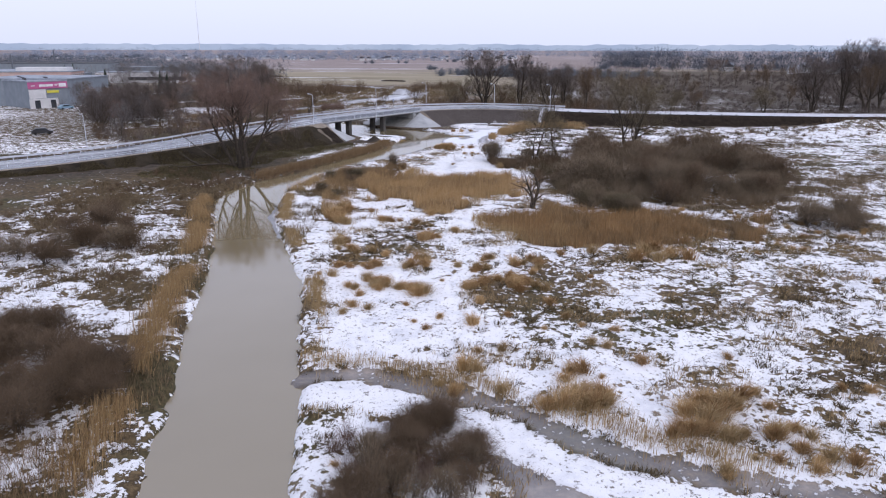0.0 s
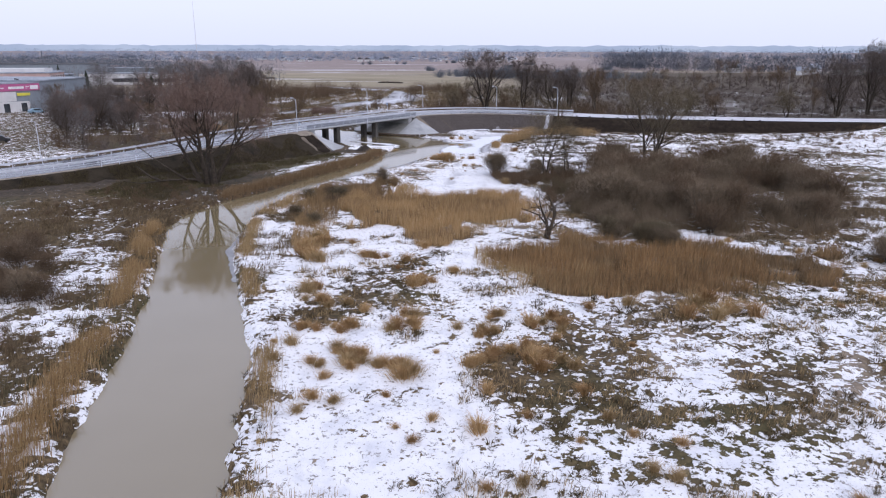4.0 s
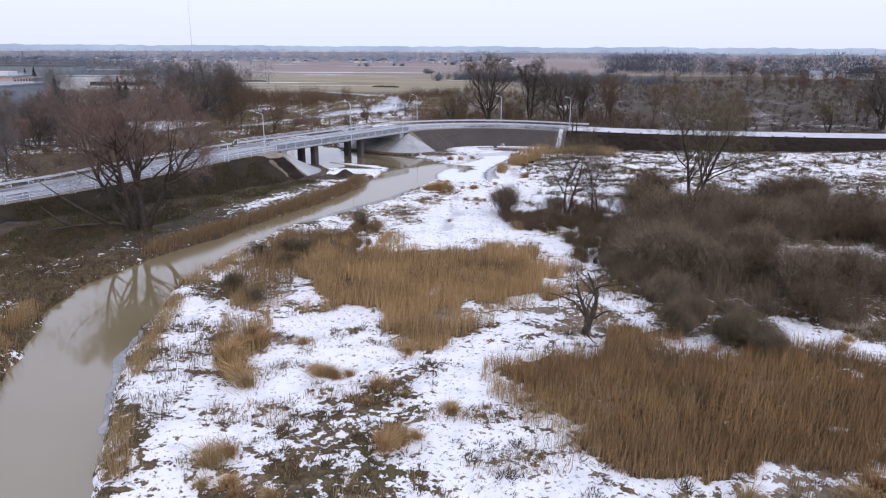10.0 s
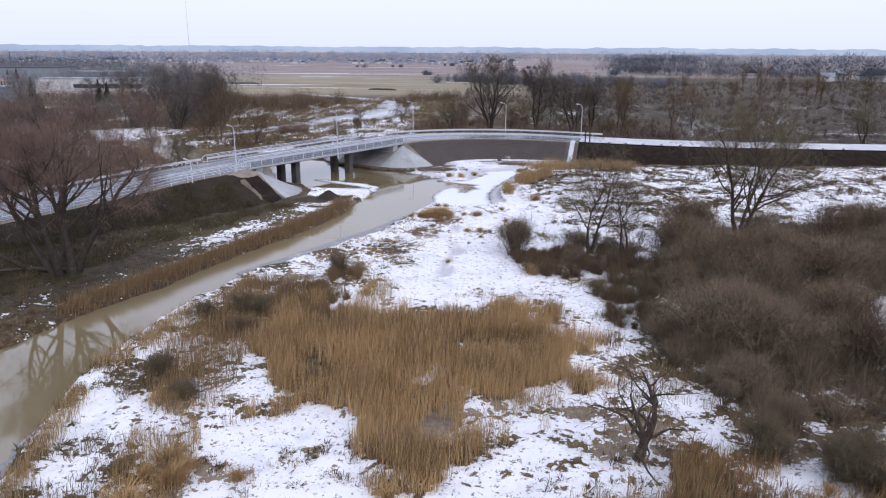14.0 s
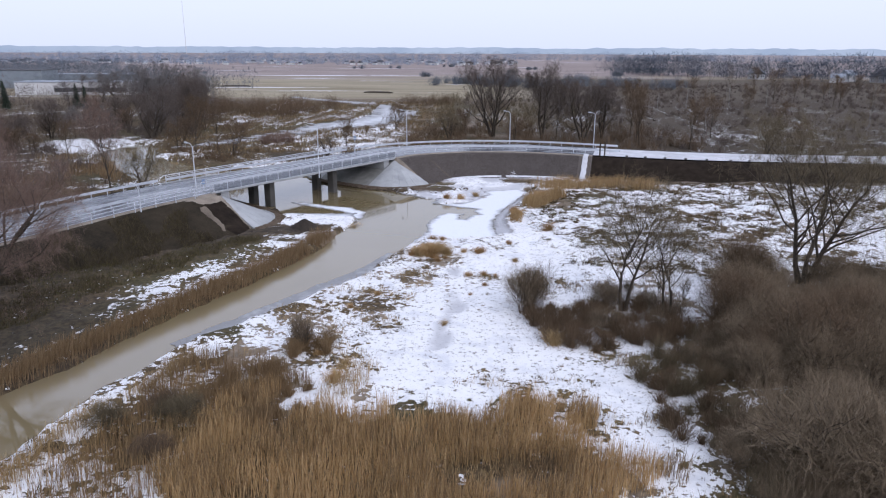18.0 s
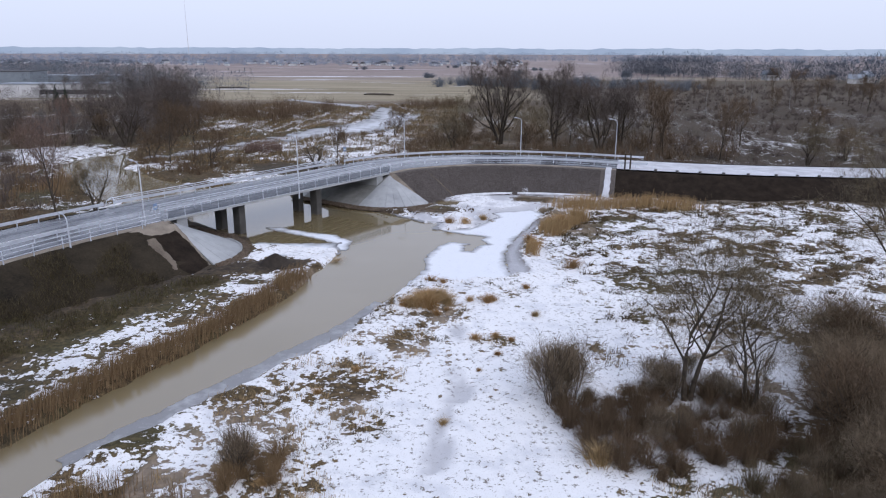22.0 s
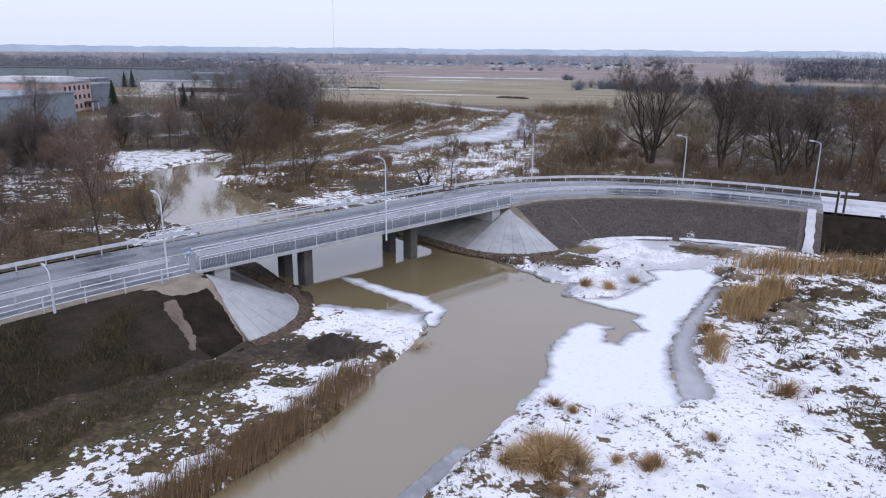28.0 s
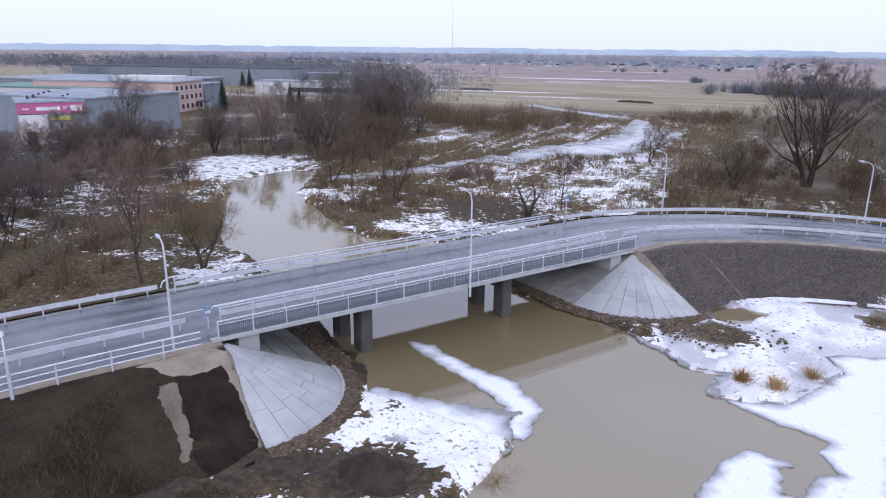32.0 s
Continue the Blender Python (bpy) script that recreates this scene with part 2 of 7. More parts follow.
STRAW = strands("dead_straw_grass", (0.25, 0.17, 0.08), (0.40, 0.285, 0.145), (0.56, 0.43, 0.25))
SEDGE = strands("dark_sedge", (0.11, 0.082, 0.05), (0.18, 0.135, 0.08), (0.27, 0.205, 0.12))
CLOD = strands("dark_sedge_clumps", (0.05, 0.037, 0.02), (0.095, 0.07, 0.037), (0.17, 0.127, 0.068))
BROWN_REED = strands("brown_reed", (0.14, 0.09, 0.047), (0.235, 0.16, 0.087), (0.345, 0.25, 0.145))
STONE = strands("riprap_stone", (0.068, 0.058, 0.053), (0.118, 0.102, 0.094), (0.18, 0.16, 0.15))
STONE_BROWN = strands("brown_toe_stone", (0.07, 0.05, 0.036), (0.14, 0.105, 0.075), (0.22, 0.175, 0.13))


# ---- the plan: bridge axis, road line, river and covers ----
BR_A = Vector((-25.5, 149.3))
BR_ANGLE = math.atan2(0.813, 0.582)
BU = Vector((math.cos(BR_ANGLE), math.sin(BR_ANGLE)))
BN = Vector((-BU.y, BU.x))


def on_bridge(u, n, z):
    p = BR_A + BU * u + BN * n
    return (p.x, p.y, z)


ROAD = [(-150, 72, 0.2), (-110, 89, 0.3), (-80, 103, 0.7), (-63, 113.5, 1.2), (-49, 125, 2.1), (-41.6, 134.2, 2.75), on_bridge(-10, 5, 3.2),
        on_bridge(0, 5, 3.42), on_bridge(17, 5, 3.52), on_bridge(34, 5, 3.58), on_bridge(38.5, 5, 3.56), (-3.2, 186.6, 3.52), (4, 189.8, 3.46),
        (13, 190.7, 3.4), (22, 189.3, 3.3), (31, 187, 3.1), (45, 185, 2.8), (65, 184.5, 2.5), (95, 186, 2.0), (150, 190, 1.5), (320, 205, 0.6)]


def curve_through(pts, gap=1.0):
    """Points about gap apart on a smooth line through pts."""
    p = [Vector(q) for q in pts]
    p = [p[0] * 2 - p[1]] + p + [p[-1] * 2 - p[-2]]
    out = []
    for a, b, c, d in zip(p[:-3], p[1:-2], p[2:-1], p[3:]):
        k = max(2, int((c - b).length / gap))
        ab, bc, cd = max(1e-3, (b - a).length ** 0.5), max(1e-3, (c - b).length ** 0.5), max(1e-3, (d - c).length ** 0.5)
        m1 = ((b - a) / ab - (c - a) / (ab + bc) + (c - b) / bc) * bc
        m2 = ((c - b) / bc - (d - b) / (bc + cd) + (d - c) / cd) * bc
        for i in range(k):
            t = i / k
            out.append(b * (2 * t ** 3 - 3 * t * t + 1) + m1 * (t ** 3 - 2 * t * t + t) + c * (3 * t * t - 2 * t ** 3) + m2 * (t ** 3 - t * t))
    out.append(p[-2])
    return out


LINE = curve_through(ROAD, 1.0)
SIDE = []
for i, p in enumerate(LINE):
    d = LINE[min(i + 1, len(LINE) - 1)] - LINE[max(i - 1, 0)]
    SIDE.append(Vector((-d.y, d.x, 0)).normalized())


def along(u0, u1):
    """Indices of road samples whose place, in metres past the bridge's start, lies between u0 and u1."""
    i0 = min(range(len(LINE)), key=lambda i: (LINE[i].xy - (BR_A + BN * 5)).length)
    run, acc = [0.0] * len(LINE), 0.0
    for i in range(i0 + 1, len(LINE)):
        acc += (LINE[i] - LINE[i - 1]).length
        run[i] = acc
    acc = 0.0
    for i in range(i0 - 1, -1, -1):
        acc -= (LINE[i] - LINE[i + 1]).length
        run[i] = acc
    return [i for i in range(len(LINE)) if u0 <= run[i] <= u1]


def off(i, s, z=0.0):
    """A point s metres to the far side of the road's middle, z above the road."""
    p = LINE[i] + SIDE[i] * s
    return Vector((p.x, p.y, p.z + z))


RIVER = [(-2, -58), (-9, 4), (-13.4, 26.4), (-15.4, 35.8), (-19.1, 50.2), (-20.9, 60), (-25.2, 74.7), (-29.3, 88), (-29.4, 94), (-27.5, 99.5), (-25.3, 105),
         (-22.3, 110), (-19.3, 118.5), (-15.3, 126.6), (-11.5, 136), (-9.8, 145), (-8.9, 150.5), (-13.5, 152), (-18, 152.6), (-20, 156), (-28, 163), (-41, 174), (-46, 176),
         (-58, 192), (-66, 204.5), (-66.5, 210), (-64.5, 216), (-61, 221), (-57, 212), (-53, 201.7), (-43, 191.5), (-34, 184.5), (-27, 186), (-10, 171.5), (-6.5, 169), (-2.9, 165.9), (-0.5, 163.2),
         (1.8, 163.4), (0.5, 160.9), (0.9, 159.7), (4.4, 160), (8.4, 166), (7.4, 168.6), (12.8, 170.3), (14.2, 167.8), (12.5, 163.7), (10.9, 159.4), (9.3, 155.6),
         (8.3, 152.4), (7.7, 148.7), (7.5, 144.9), (7.7, 142.7), (6.2, 141.6), (4.8, 142.5), (3.4, 141.2), (2.2, 142.0), (0.6, 140.6), (-0.4, 141.4), (-1.2, 141), (-3.2, 135.5), (-5.8, 128), (-8.6, 124.4), (-12.6, 118),
         (-17, 112), (-20.2, 102), (-21.2, 92), (-19.6, 79), (-16.6, 70), (-11.8, 55.5), (-9.7, 44), (-8.1, 36), (-6.6, 26), (-4, 4), (4, -58)]
CREEK = [(-57, 213), (-46, 230), (-36.4, 251.4), (-31.2, 267.4), (-25.3, 274.5), (-20.8, 290), (-21.1, 318), (-21.5, 339), (-17, 330), (-12, 305), (-5, 303), (-7.2, 288),
         (-11.6, 271), (-14.6, 258), (-20.7, 253.7), (-27.7, 249.5), (-30.7, 241), (-38.5, 239), (-41, 226), (-50, 213)]
BRANCH = [(-62, 368.6), (-46.8, 352.8), (-33.8, 339.3), (-25.9, 331.5), (-22.6, 327.6), (-22.5, 340), (-36.1, 350), (-51, 364), (-61.4, 376)]
POND = [(0.6, 174.7), (2.9, 176.8), (4.9, 175.4), (2.8, 172.2), (1, 172)]
DITCH = [(-8.4, 37.6), (-4.7, 38.2), (0.1, 36.1), (3.6, 33.9), (6.6, 31.0), (9.3, 29.0), (12.9, 27.7), (20, 25.6)]
TRACK = [(-7.9, 35.3), (-5.4, 35.7), (-2.7, 34.8), (-0.6, 33.2), (2.4, 31.3), (5.4, 28.6), (8.1, 26.8), (13, 24.6)]
RUT = [(1.3, 30.2), (2.9, 29.4), (5.1, 27.3), (7, 26), (9, 24.6), (4, 24.6), (3, 27)]
SCRUB_GAPS = ([(35.3, 108), (39.4, 106), (36, 99), (30.2, 97.6)], [(22, 86), (26, 85.5), (32, 80), (31, 78.5), (23, 80.5)], [(15, 82.3), (19.8, 82), (18, 80)], [(20.5, 126), (23, 129), (26, 127), (22.5, 119)],
              [(38, 106), (45, 107.5), (44, 101), (38, 98)], [(27, 118), (31, 122), (33, 120), (29, 116)], [(18.2, 103.2), (19.4, 105.4), (20.2, 104.4), (19, 102.8)])
REED_MAIN = [(-11.6, 100.5), (-8.4, 103.4), (-3.5, 102.6), (6.5, 102.9), (9.2, 101.8), (10.6, 98.5), (10.8, 91), (6, 90), (1.6, 91), (1.3, 82), (-1.4, 82.4), (-5.8, 86.8), (-10.8, 90.6)]
REED_EAST = [(5.5, 79.5), (6.6, 68), (10.6, 67.3), (16.6, 66.6), (25.3, 68.5), (33.5, 70), (34.4, 76.5), (25.9, 79), (16.4, 80.5), (9.4, 81)]
SCRUB_WEST = [(-18.2, 90), (-17.4, 103), (-12, 112.5), (-6.5, 111.5), (-9.5, 104), (-12, 96), (-11, 88), (-10.2, 82.6), (-13, 77.5)]
SCRUB_EAST = [(14.5, 98), (17, 84), (27, 82), (41, 83), (50, 94), (54, 110), (50, 129), (37, 130), (24, 127), (18.5, 112)]
FLAT_ICE = [(-8, 126), (-3.5, 135), (1, 140), (7.5, 142), (11, 150), (13, 138), (11, 122), (12.5, 108), (13, 99), (9.5, 107), (-1, 107), (-5.5, 113)]
WET_EDGE = [(7.7, 142.7), (7.5, 144.9), (7.7, 148.7), (8.3, 152.4), (9.3, 155.6), (10.9, 159.4), (12.5, 163.7), (13.4, 163.7), (11.6, 158.9), (10.3, 154.7), (9.2, 151), (9.1, 149.1), (9.4, 145.4), (9.6, 143.3)]
# turf showing through the snow of the eastern meadow, with its share, and the cleaner snow beside the river
GRASSY = (([(4.9, 49.8), (9, 53.2), (12.8, 48.7), (18.6, 52.5), (20.1, 46.4), (19.8, 42.1), (15.1, 42.4), (11.5, 40.8), (5.4, 42.1), (4.1, 44.4)], 0.85),
          ([(15.9, 53.2), (19.9, 56.2), (27.2, 55), (31.6, 55.5), (29.4, 51.2), (22, 48.7), (15.7, 48.7)], 1.0),
          ([(5.7, 57.8), (8.2, 63), (12.4, 62), (11.1, 54.6), (7.1, 51.1), (5, 53.2)], 0.9), ([(-9.3, 68.8), (-4.4, 74), (0.1, 78), (-1.8, 63.3), (-6.9, 61.3)], 1.0),
          ([(22.5, 41.7), (31, 46.5), (33, 40), (27, 34.3), (22.6, 37)], 1.5), ([(3.4, 52), (5, 57), (9, 60.5), (12, 57), (10, 50.5), (4, 49.5)], 1.3), ([(-10.6, 61), (-9.6, 66.5), (-5, 69.5), (-3.4, 64.5), (-6, 60.5)], 1.4), ([(17, 34), (22, 41), (30, 38), (27, 27), (18, 27)], 0.8), ([(6.9, 58.6), (11.1, 63.7), (18.4, 65.3), (22.6, 66.9), (19.8, 58.7), (13.7, 54), (6.1, 54)], 0.55),
          ([(46, 80), (58, 84), (80, 100), (96, 140), (62, 147), (55, 128), (56, 105)], 0.8), ([(10, 36), (18, 40), (30, 48), (36, 42), (26, 29), (12, 29)], 0.5), ([(6, 36.4), (10, 36.6), (9, 33), (5.6, 33.6)], 0.7), ([(12.6, 36.4), (19.2, 37), (17, 32), (12, 32)], 0.7))
CLEAN_SNOW = [(-10.8, 59), (-4.9, 60), (0.6, 55), (2, 47), (1, 40.5), (-7.4, 41)]
CLEAN_SHORE = [(-20.5, 92), (-18.5, 80), (-15.5, 71), (-10, 64), (-3, 65), (3, 73), (5, 80), (-1, 80), (-6, 83.5), (-9, 81), (-12.5, 75), (-15.5, 82), (-17.5, 90)]
# fields past the river and scrub
FIELD = [(-110, 372), (-28, 382), (40, 430), (150, 560), (240, 1150), (-330, 1100), (-300, 760)]

# ---- ground: one sheet to the horizon, fine where the camera flies ----
def axis(lo, hi, stepsize, reach_lo, reach_hi):
    core = list(np.arange(lo, hi + 1e-6, stepsize))
    up, down, s = [core[-1]], [core[0]], stepsize
    while up[-1] < reach_hi:
        s *= 1.13
        up.append(up[-1] + s)
    s = stepsize
    while down[-1] > reach_lo:
        s *= 1.13
        down.append(down[-1] - s)
    return np.array(down[:0:-1] + core + up[1:])


GX, GY = np.meshgrid(axis(-48, 62, 0.42, -4600, 4600), axis(21, 186, 0.42, -1200, 4700))


CONES = (BR_A, BR_A + BU * 34.0)


def land(x, y):
    """Height of the ground and its cover weights (snow, soil, green, smooth ice) at x, y."""
    wob = (fbm(x * 0.22, y * 0.22, 4, 3) - 0.5) * 4.0
    wob2 = (fbm(x * 0.8, y * 0.8, 3, 11) - 0.5) * 1.6
    patch = fbm(x * 0.055, y * 0.055, 3, 21)
    near = np.where((x > -100) & (x < 120) & (y < 330), 1.0, 0.0)
    water = np.maximum(np.maximum(inside(RIVER, x, y), inside(POND, x, y)) + wob2 * 0.5, inside(CREEK, x, y) + wob * 0.8)
    ditch = 1.1 - near_line(DITCH, x, y) + wob2 * 0.5
    east = step(-2, 4, x - (-8 + 0 * y)) * step(0, 10, 185 - y)
    # snow share of the open ground
    snow = 0.50 + 0.35 * (patch - 0.5)
    mid = np.interp(y, [4, 36, 55, 75, 90, 100, 110, 125, 145, 168], [-7, -12, -16, -22, -25, -25, -20, -12, -6, -6])
    snow = np.where(x > mid, 0.66 + 0.5 * (patch - 0.5), snow)
    west = (x < mid) & (y < 168)
    snow = np.where(west, 0.56 - 0.012 * np.clip(y - 70, 0, 60) + 0.5 * (patch - 0.5), snow)
    snow = np.where(west & (y > 104), 0.10 + 0.5 * (patch - 0.5) + 0.62 * step(4.6, 2, np.abs(inside(RIVER, x, y) + 4.2)), snow)
    snow = np.where((y > 186) & (x > -5), 0.16 + 0.4 * (patch - 0.5), snow)
    snow = np.where((y > 186) & (x <= -5), 0.42 + 1.1 * (patch - 0.5) + 0.7 * (fbm(x * 0.09, y * 0.25, 3, 93) - 0.5), snow)
    snow = np.where((y > 196) & (x > 30 + 0.06 * (y - 196)), snow + 0.28 * step(0.62, 0.74, fbm(x * 0.06, y * 0.22, 3, 94)), snow)
    snow = np.where((y > 236) & (x < -62), snow - 0.3, snow)
    far = step(300, 420, y)
    snow = snow * (1 - far) - far * 0.5
    meadow = step(-2, 2, inside([(-31.2, 208), (-41, 222), (-30.3, 240.5), (-20.7, 253.7), (-12, 246), (-12, 222), (-18.2, 212)], x, y) + wob * 1.5)
    snow = snow * (1 - meadow) + meadow * (0.56 + 0.8 * (fbm(x * 0.12, y * 0.3, 3, 69) - 0.5))
    tus = fbm(x * 0.33 + 3, y * 0.42, 4, 91)
    meadow_e = step(-10, -6, x) * step(50, 46, x) * step(84, 78, y)
    snow = snow - (0.34 - 0.16 * meadow_e) * step(0.44, 0.62, tus) * near + (0.08 + 0.02 * meadow_e) * near
    lot = step(-3, 3, inside([(-120, 130), (-72, 122), (-62, 140), (-78, 170), (-100, 205), (-130, 215)], x, y) + wob * 2)
    snow = snow * (1 - lot) + lot * 0.52
    wild = step(-6, 6, inside([(-115, 165), (-80, 140), (-50, 148), (-40, 190), (-62, 200), (-90, 235), (-120, 235)], x, y) + wob * 2)
    snow = snow - 0.20 * wild
    shore = step(-1.5, 1.5, inside([(-84, 216), (-83, 224), (-71.6, 231.5), (-60, 223), (-64, 215.6), (-66, 204.5), (-72, 203.5)], x, y) + wob)
    snow = snow * (1 - shore) + shore * 0.66
    reed = np.maximum(inside(REED_MAIN, x, y), inside(REED_EAST, x, y)) + (fbm(x * 0.3, y * 0.3, 3, 77) - 0.5) * 8
    snow = np.where(reed > 0.1, 0.05, snow)
    snow = snow - 0.14 * step(-1, 1.5, inside(SCRUB_WEST, x, y) + wob)
    snow = snow - 0.46 * step(-2, 2, inside(SCRUB_EAST, x, y) + wob)
    flat = step(-2.5, 1.5, inside(FLAT_ICE, x, y) + wob)
    snow = snow * (1 - flat) + flat * (0.86 + 0.5 * (fbm(x * 0.16, y * 0.16, 3, 33) - 0.5))
    for ex, ey, er in ((-4, 121, 2.6), (-1, 127.5, 1.8), (1.6, 132.4, 1.6), (-2.2, 116, 1.5), (5.5, 128, 1.2)):
        snow = snow - 0.42 * step(er + 1, er - 1, np.hypot(x - ex, (y - ey) * 0.8) + wob2)
    shelf = step(-1, 1, inside([(-4, 168.4), (-1, 162.4), (0.4, 159.4), (5, 159.6), (9.4, 166), (14, 170.5), (22, 173.5), (19, 178.6), (14.4, 180.8), (10.8, 181.6), (6.9, 180.4), (3, 178.4), (-0.6, 174.5)], x, y) + wob * 0.4)
    snow = snow * (1 - shelf) + shelf * 0.82
    bare = np.maximum(step(-0.6, 0.6, inside([(-1.6, 168.4), (0.3, 171.5), (2.8, 171), (3.7, 169.3), (2.1, 167.5), (0.2, 167.2)], x, y) + wob2),
                      step(-0.8, 0.8, inside([(10, 177), (12.8, 178.8), (16.8, 177.4), (20, 174.6), (14.9, 173.1), (11.2, 174.9)], x, y) + wob2 * 1.3))
    snow = snow - 0.75 * bare
    flat = np.maximum(flat, shelf)
    rough = step(-3, 3, inside([(15, 140), (40, 138), (70, 150), (70, 172), (34, 174), (22, 172), (17, 158)], x, y) + wob)
    snow = snow - 0.05 * rough
    sward = np.zeros(np.shape(x))
    for zone, share in GRASSY:
        sward = np.maximum(sward, share * step(-1.6, 1.6, inside(zone, x, y) + wob * 0.9))
    snow = snow - 0.24 * sward
    clean = step(-2, 2, inside(CLEAN_SNOW, x, y) + wob * 0.8)
    clean = np.maximum(clean, 0.75 * step(-1.5, 1.5, inside(CLEAN_SHORE, x, y) + wob * 0.6)) * (1 - np.minimum(sward, 1))
    snow = snow + 0.24 * clean
    snow = snow - 0.5 * step(0.0, 0.7, ditch + 0.2)
    for g in SCRUB_GAPS:
        snow = np.maximum(snow, 0.85 * step(-1.2, 0.8, inside(g, x, y) + wob * 0.6))
    trk = step(1.75, 1.1, near_line(TRACK, x, y) + wob2 * 0.3)
    snow = np.maximum(snow, trk * 1.3)
    bank = step(2.2, 0.6, np.abs(water + 0.9)) * near
    snow = snow - 0.12 * bank
    snow = np.maximum(snow, shelf * (1.0 + 0.5 * (fbm(x * 0.3, y * 0.3, 3, 96) - 0.5)) - 0.9 * bare)
    wet = step(-0.4, 0.4, inside(WET_EDGE, x, y) + wob2 * 0.4)
    rut = step(-0.4, 0.4, inside(RUT, x, y) + wob2 * 0.3)
    wet = np.maximum(wet, 0.45 * rut)
    wet = np.maximum(wet, 0.34 * step(0.0, 0.6, ditch) * (1 - trk))
    snow = snow * (1 - np.maximum(wet, rut))
    sheen = step(0.37, 0.53, fbm(x * 0.3 + 3, y * 0.22, 4, 97)) * shelf * (1 - bare)
    wet = np.maximum(wet, 0.78 * sheen)
    melt = 0.75 * step(1.1, 0.3, near_line([(1, 112), (2.4, 118), (3.0, 124), (2.6, 130)], x, y) + wob2 * 0.8)
    wet = np.maximum(wet, melt * step(0.4, 0.6, fbm(x * 0.7, y * 0.4, 3, 44)))
    # dark soil at the road's foot
    road = near_line([(p[0], p[1]) for p in ROAD], x, y)
    soil = step(19, 10, road + wob) * np.where(x > -8, step(14, 9, road + wob), 1.0) * near
    soil = np.maximum(soil, step(-1, 1, inside([(-24, 133), (-18.6, 142.8), (-14.7, 142.8), (-11.6, 144.4), (-10.2, 147.2), (-13.5, 147.9), (-19.7, 145.6), (-27, 142)], x, y) + wob2))
    soil = np.maximum(soil, 0.8 * step(16, 6, np.hypot(x + 31, y - 113) + wob))
    snow = snow * (1 - 0.92 * soil)
    crust = step(-0.6, 0.6, inside([(-19.8, 144.9), (-18, 149.4), (-19.6, 153.4), (-13, 153.8), (-9.2, 152.6), (-8.4, 146), (-8.8, 143.4), (-10.6, 145.4), (-13.5, 148.2), (-17.4, 146.8)], x, y) + wob2 * 1.1)
    snow = np.maximum(snow, (0.76 + 0.9 * (fbm(x * 0.5, y * 0.5, 3, 95) - 0.4)) * crust)
    soil = soil * (1 - 0.8 * crust)
    snow = np.maximum(snow, 0.95 * step(1.1, 0.3, near_line([(-18.5, 147.5), (-15, 150.5), (-11.5, 149.5), (-9.8, 152)], x, y) + wob2 * 0.7))
    green = step(0.52, 0.70, fbm(x * 0.13 + 40, y * 0.13, 3, 5)) * near
    green = np.maximum(green, 0.75 * step(-1.5, 2, inside(GRASSY[0][0], x, y) + wob))
    green = np.maximum(green, step(-2, 2, inside([(-24, 122), (-18, 134), (-13, 141), (-11, 142.5), (-15, 143), (-20, 139), (-27, 126)], x, y) + wob))
    foot = step(-1.5, 1.5, inside([(-32, 203), (-29, 208), (-21.6, 206), (-17, 202), (-14, 196), (-22.8, 194), (-29, 195)], x, y) + wob)
    soil = np.maximum(soil, 0.8 * foot)
    snow = snow * (1 - 0.8 * foot)
    # height
    lump = (fbm(x * 0.9, y * 0.9, 3, 31) - 0.45) * 0.42 + (fbm(x * 0.12, y * 0.12, 3, 41) - 0.5) * 0.35
    z = 0.16 + lump * (1 - 0.85 * np.maximum(flat, trk)) * np.where(near > 0, 1, 0.5)
    z = np.maximum(z, 0.03)
    z = z + 0.10 * bank
    cut = step(-0.5, 0.9, water)
    z = z * (1 - cut) + cut * (-0.9)
    dc = step(0.0, 0.6, ditch)
    z = z * (1 - dc) + dc * 0.04
    wetz = step(0.5, 0.9, wet)
    z = z * (1 - wetz) + wetz * (-0.06)
    z = z + 0.45 * np.exp(-(((x + 14.3) / 1.5) ** 2 + ((y - 145.4) / 1.2) ** 2))
    z = z + 3.0 * np.exp(-(((x - 96) / 14) ** 2 + ((y - 160) / 6) ** 2)) * (0.7 + 0.6 * fbm(x * 0.4, y * 0.4, 3, 13))
    # the stones round the foot of the bridge's cones lie bare
    cone = step(8.1, 7.7, np.minimum(np.hypot(x - CONES[0][0], y - CONES[0][1]), np.hypot(x - CONES[1][0], y - CONES[1][1])) + wob2 * 0.4)
    snow = snow * (1 - cone)
    z = np.minimum(z, 0.04 + 4 * (1 - cone))
    under = step(6.5, 5.0, road) * near
    z = z * (1 - under) + under * np.minimum(z, 0.0)
    straw = np.clip(step(330, 420, y) * (0.55 + 0.9 * (fbm(x * 0.004, y * 0.03, 4, 61) - 0.5) * 2.0) + 0.55 * step(-30, 30, inside(FIELD, x, y)), 0, 1)
    straw = np.maximum(straw, 0.5 * step(0.55, 0.7, fbm(x * 0.2 + 9, y * 0.2, 3, 71)) * near * (x > -13))
    heath = step(0, 30, x - 0.06 * y) * step(620, 560, y) * step(190, 200, y)
    straw = straw * (1 - 0.85 * heath)
    soil = np.maximum(soil, 0.9 * heath)
    return z, snow, soil, green, wet, straw


gz, g_snow, g_soil, g_green, g_wet, g_straw = land(GX, GY)
ny_, nx_ = GX.shape
idx = np.arange(nx_ * ny_).reshape(ny_, nx_)
gfaces = np.stack([idx[:-1, :-1], idx[:-1, 1:], idx[1:, 1:], idx[1:, :-1]], -1).reshape(-1, 4)


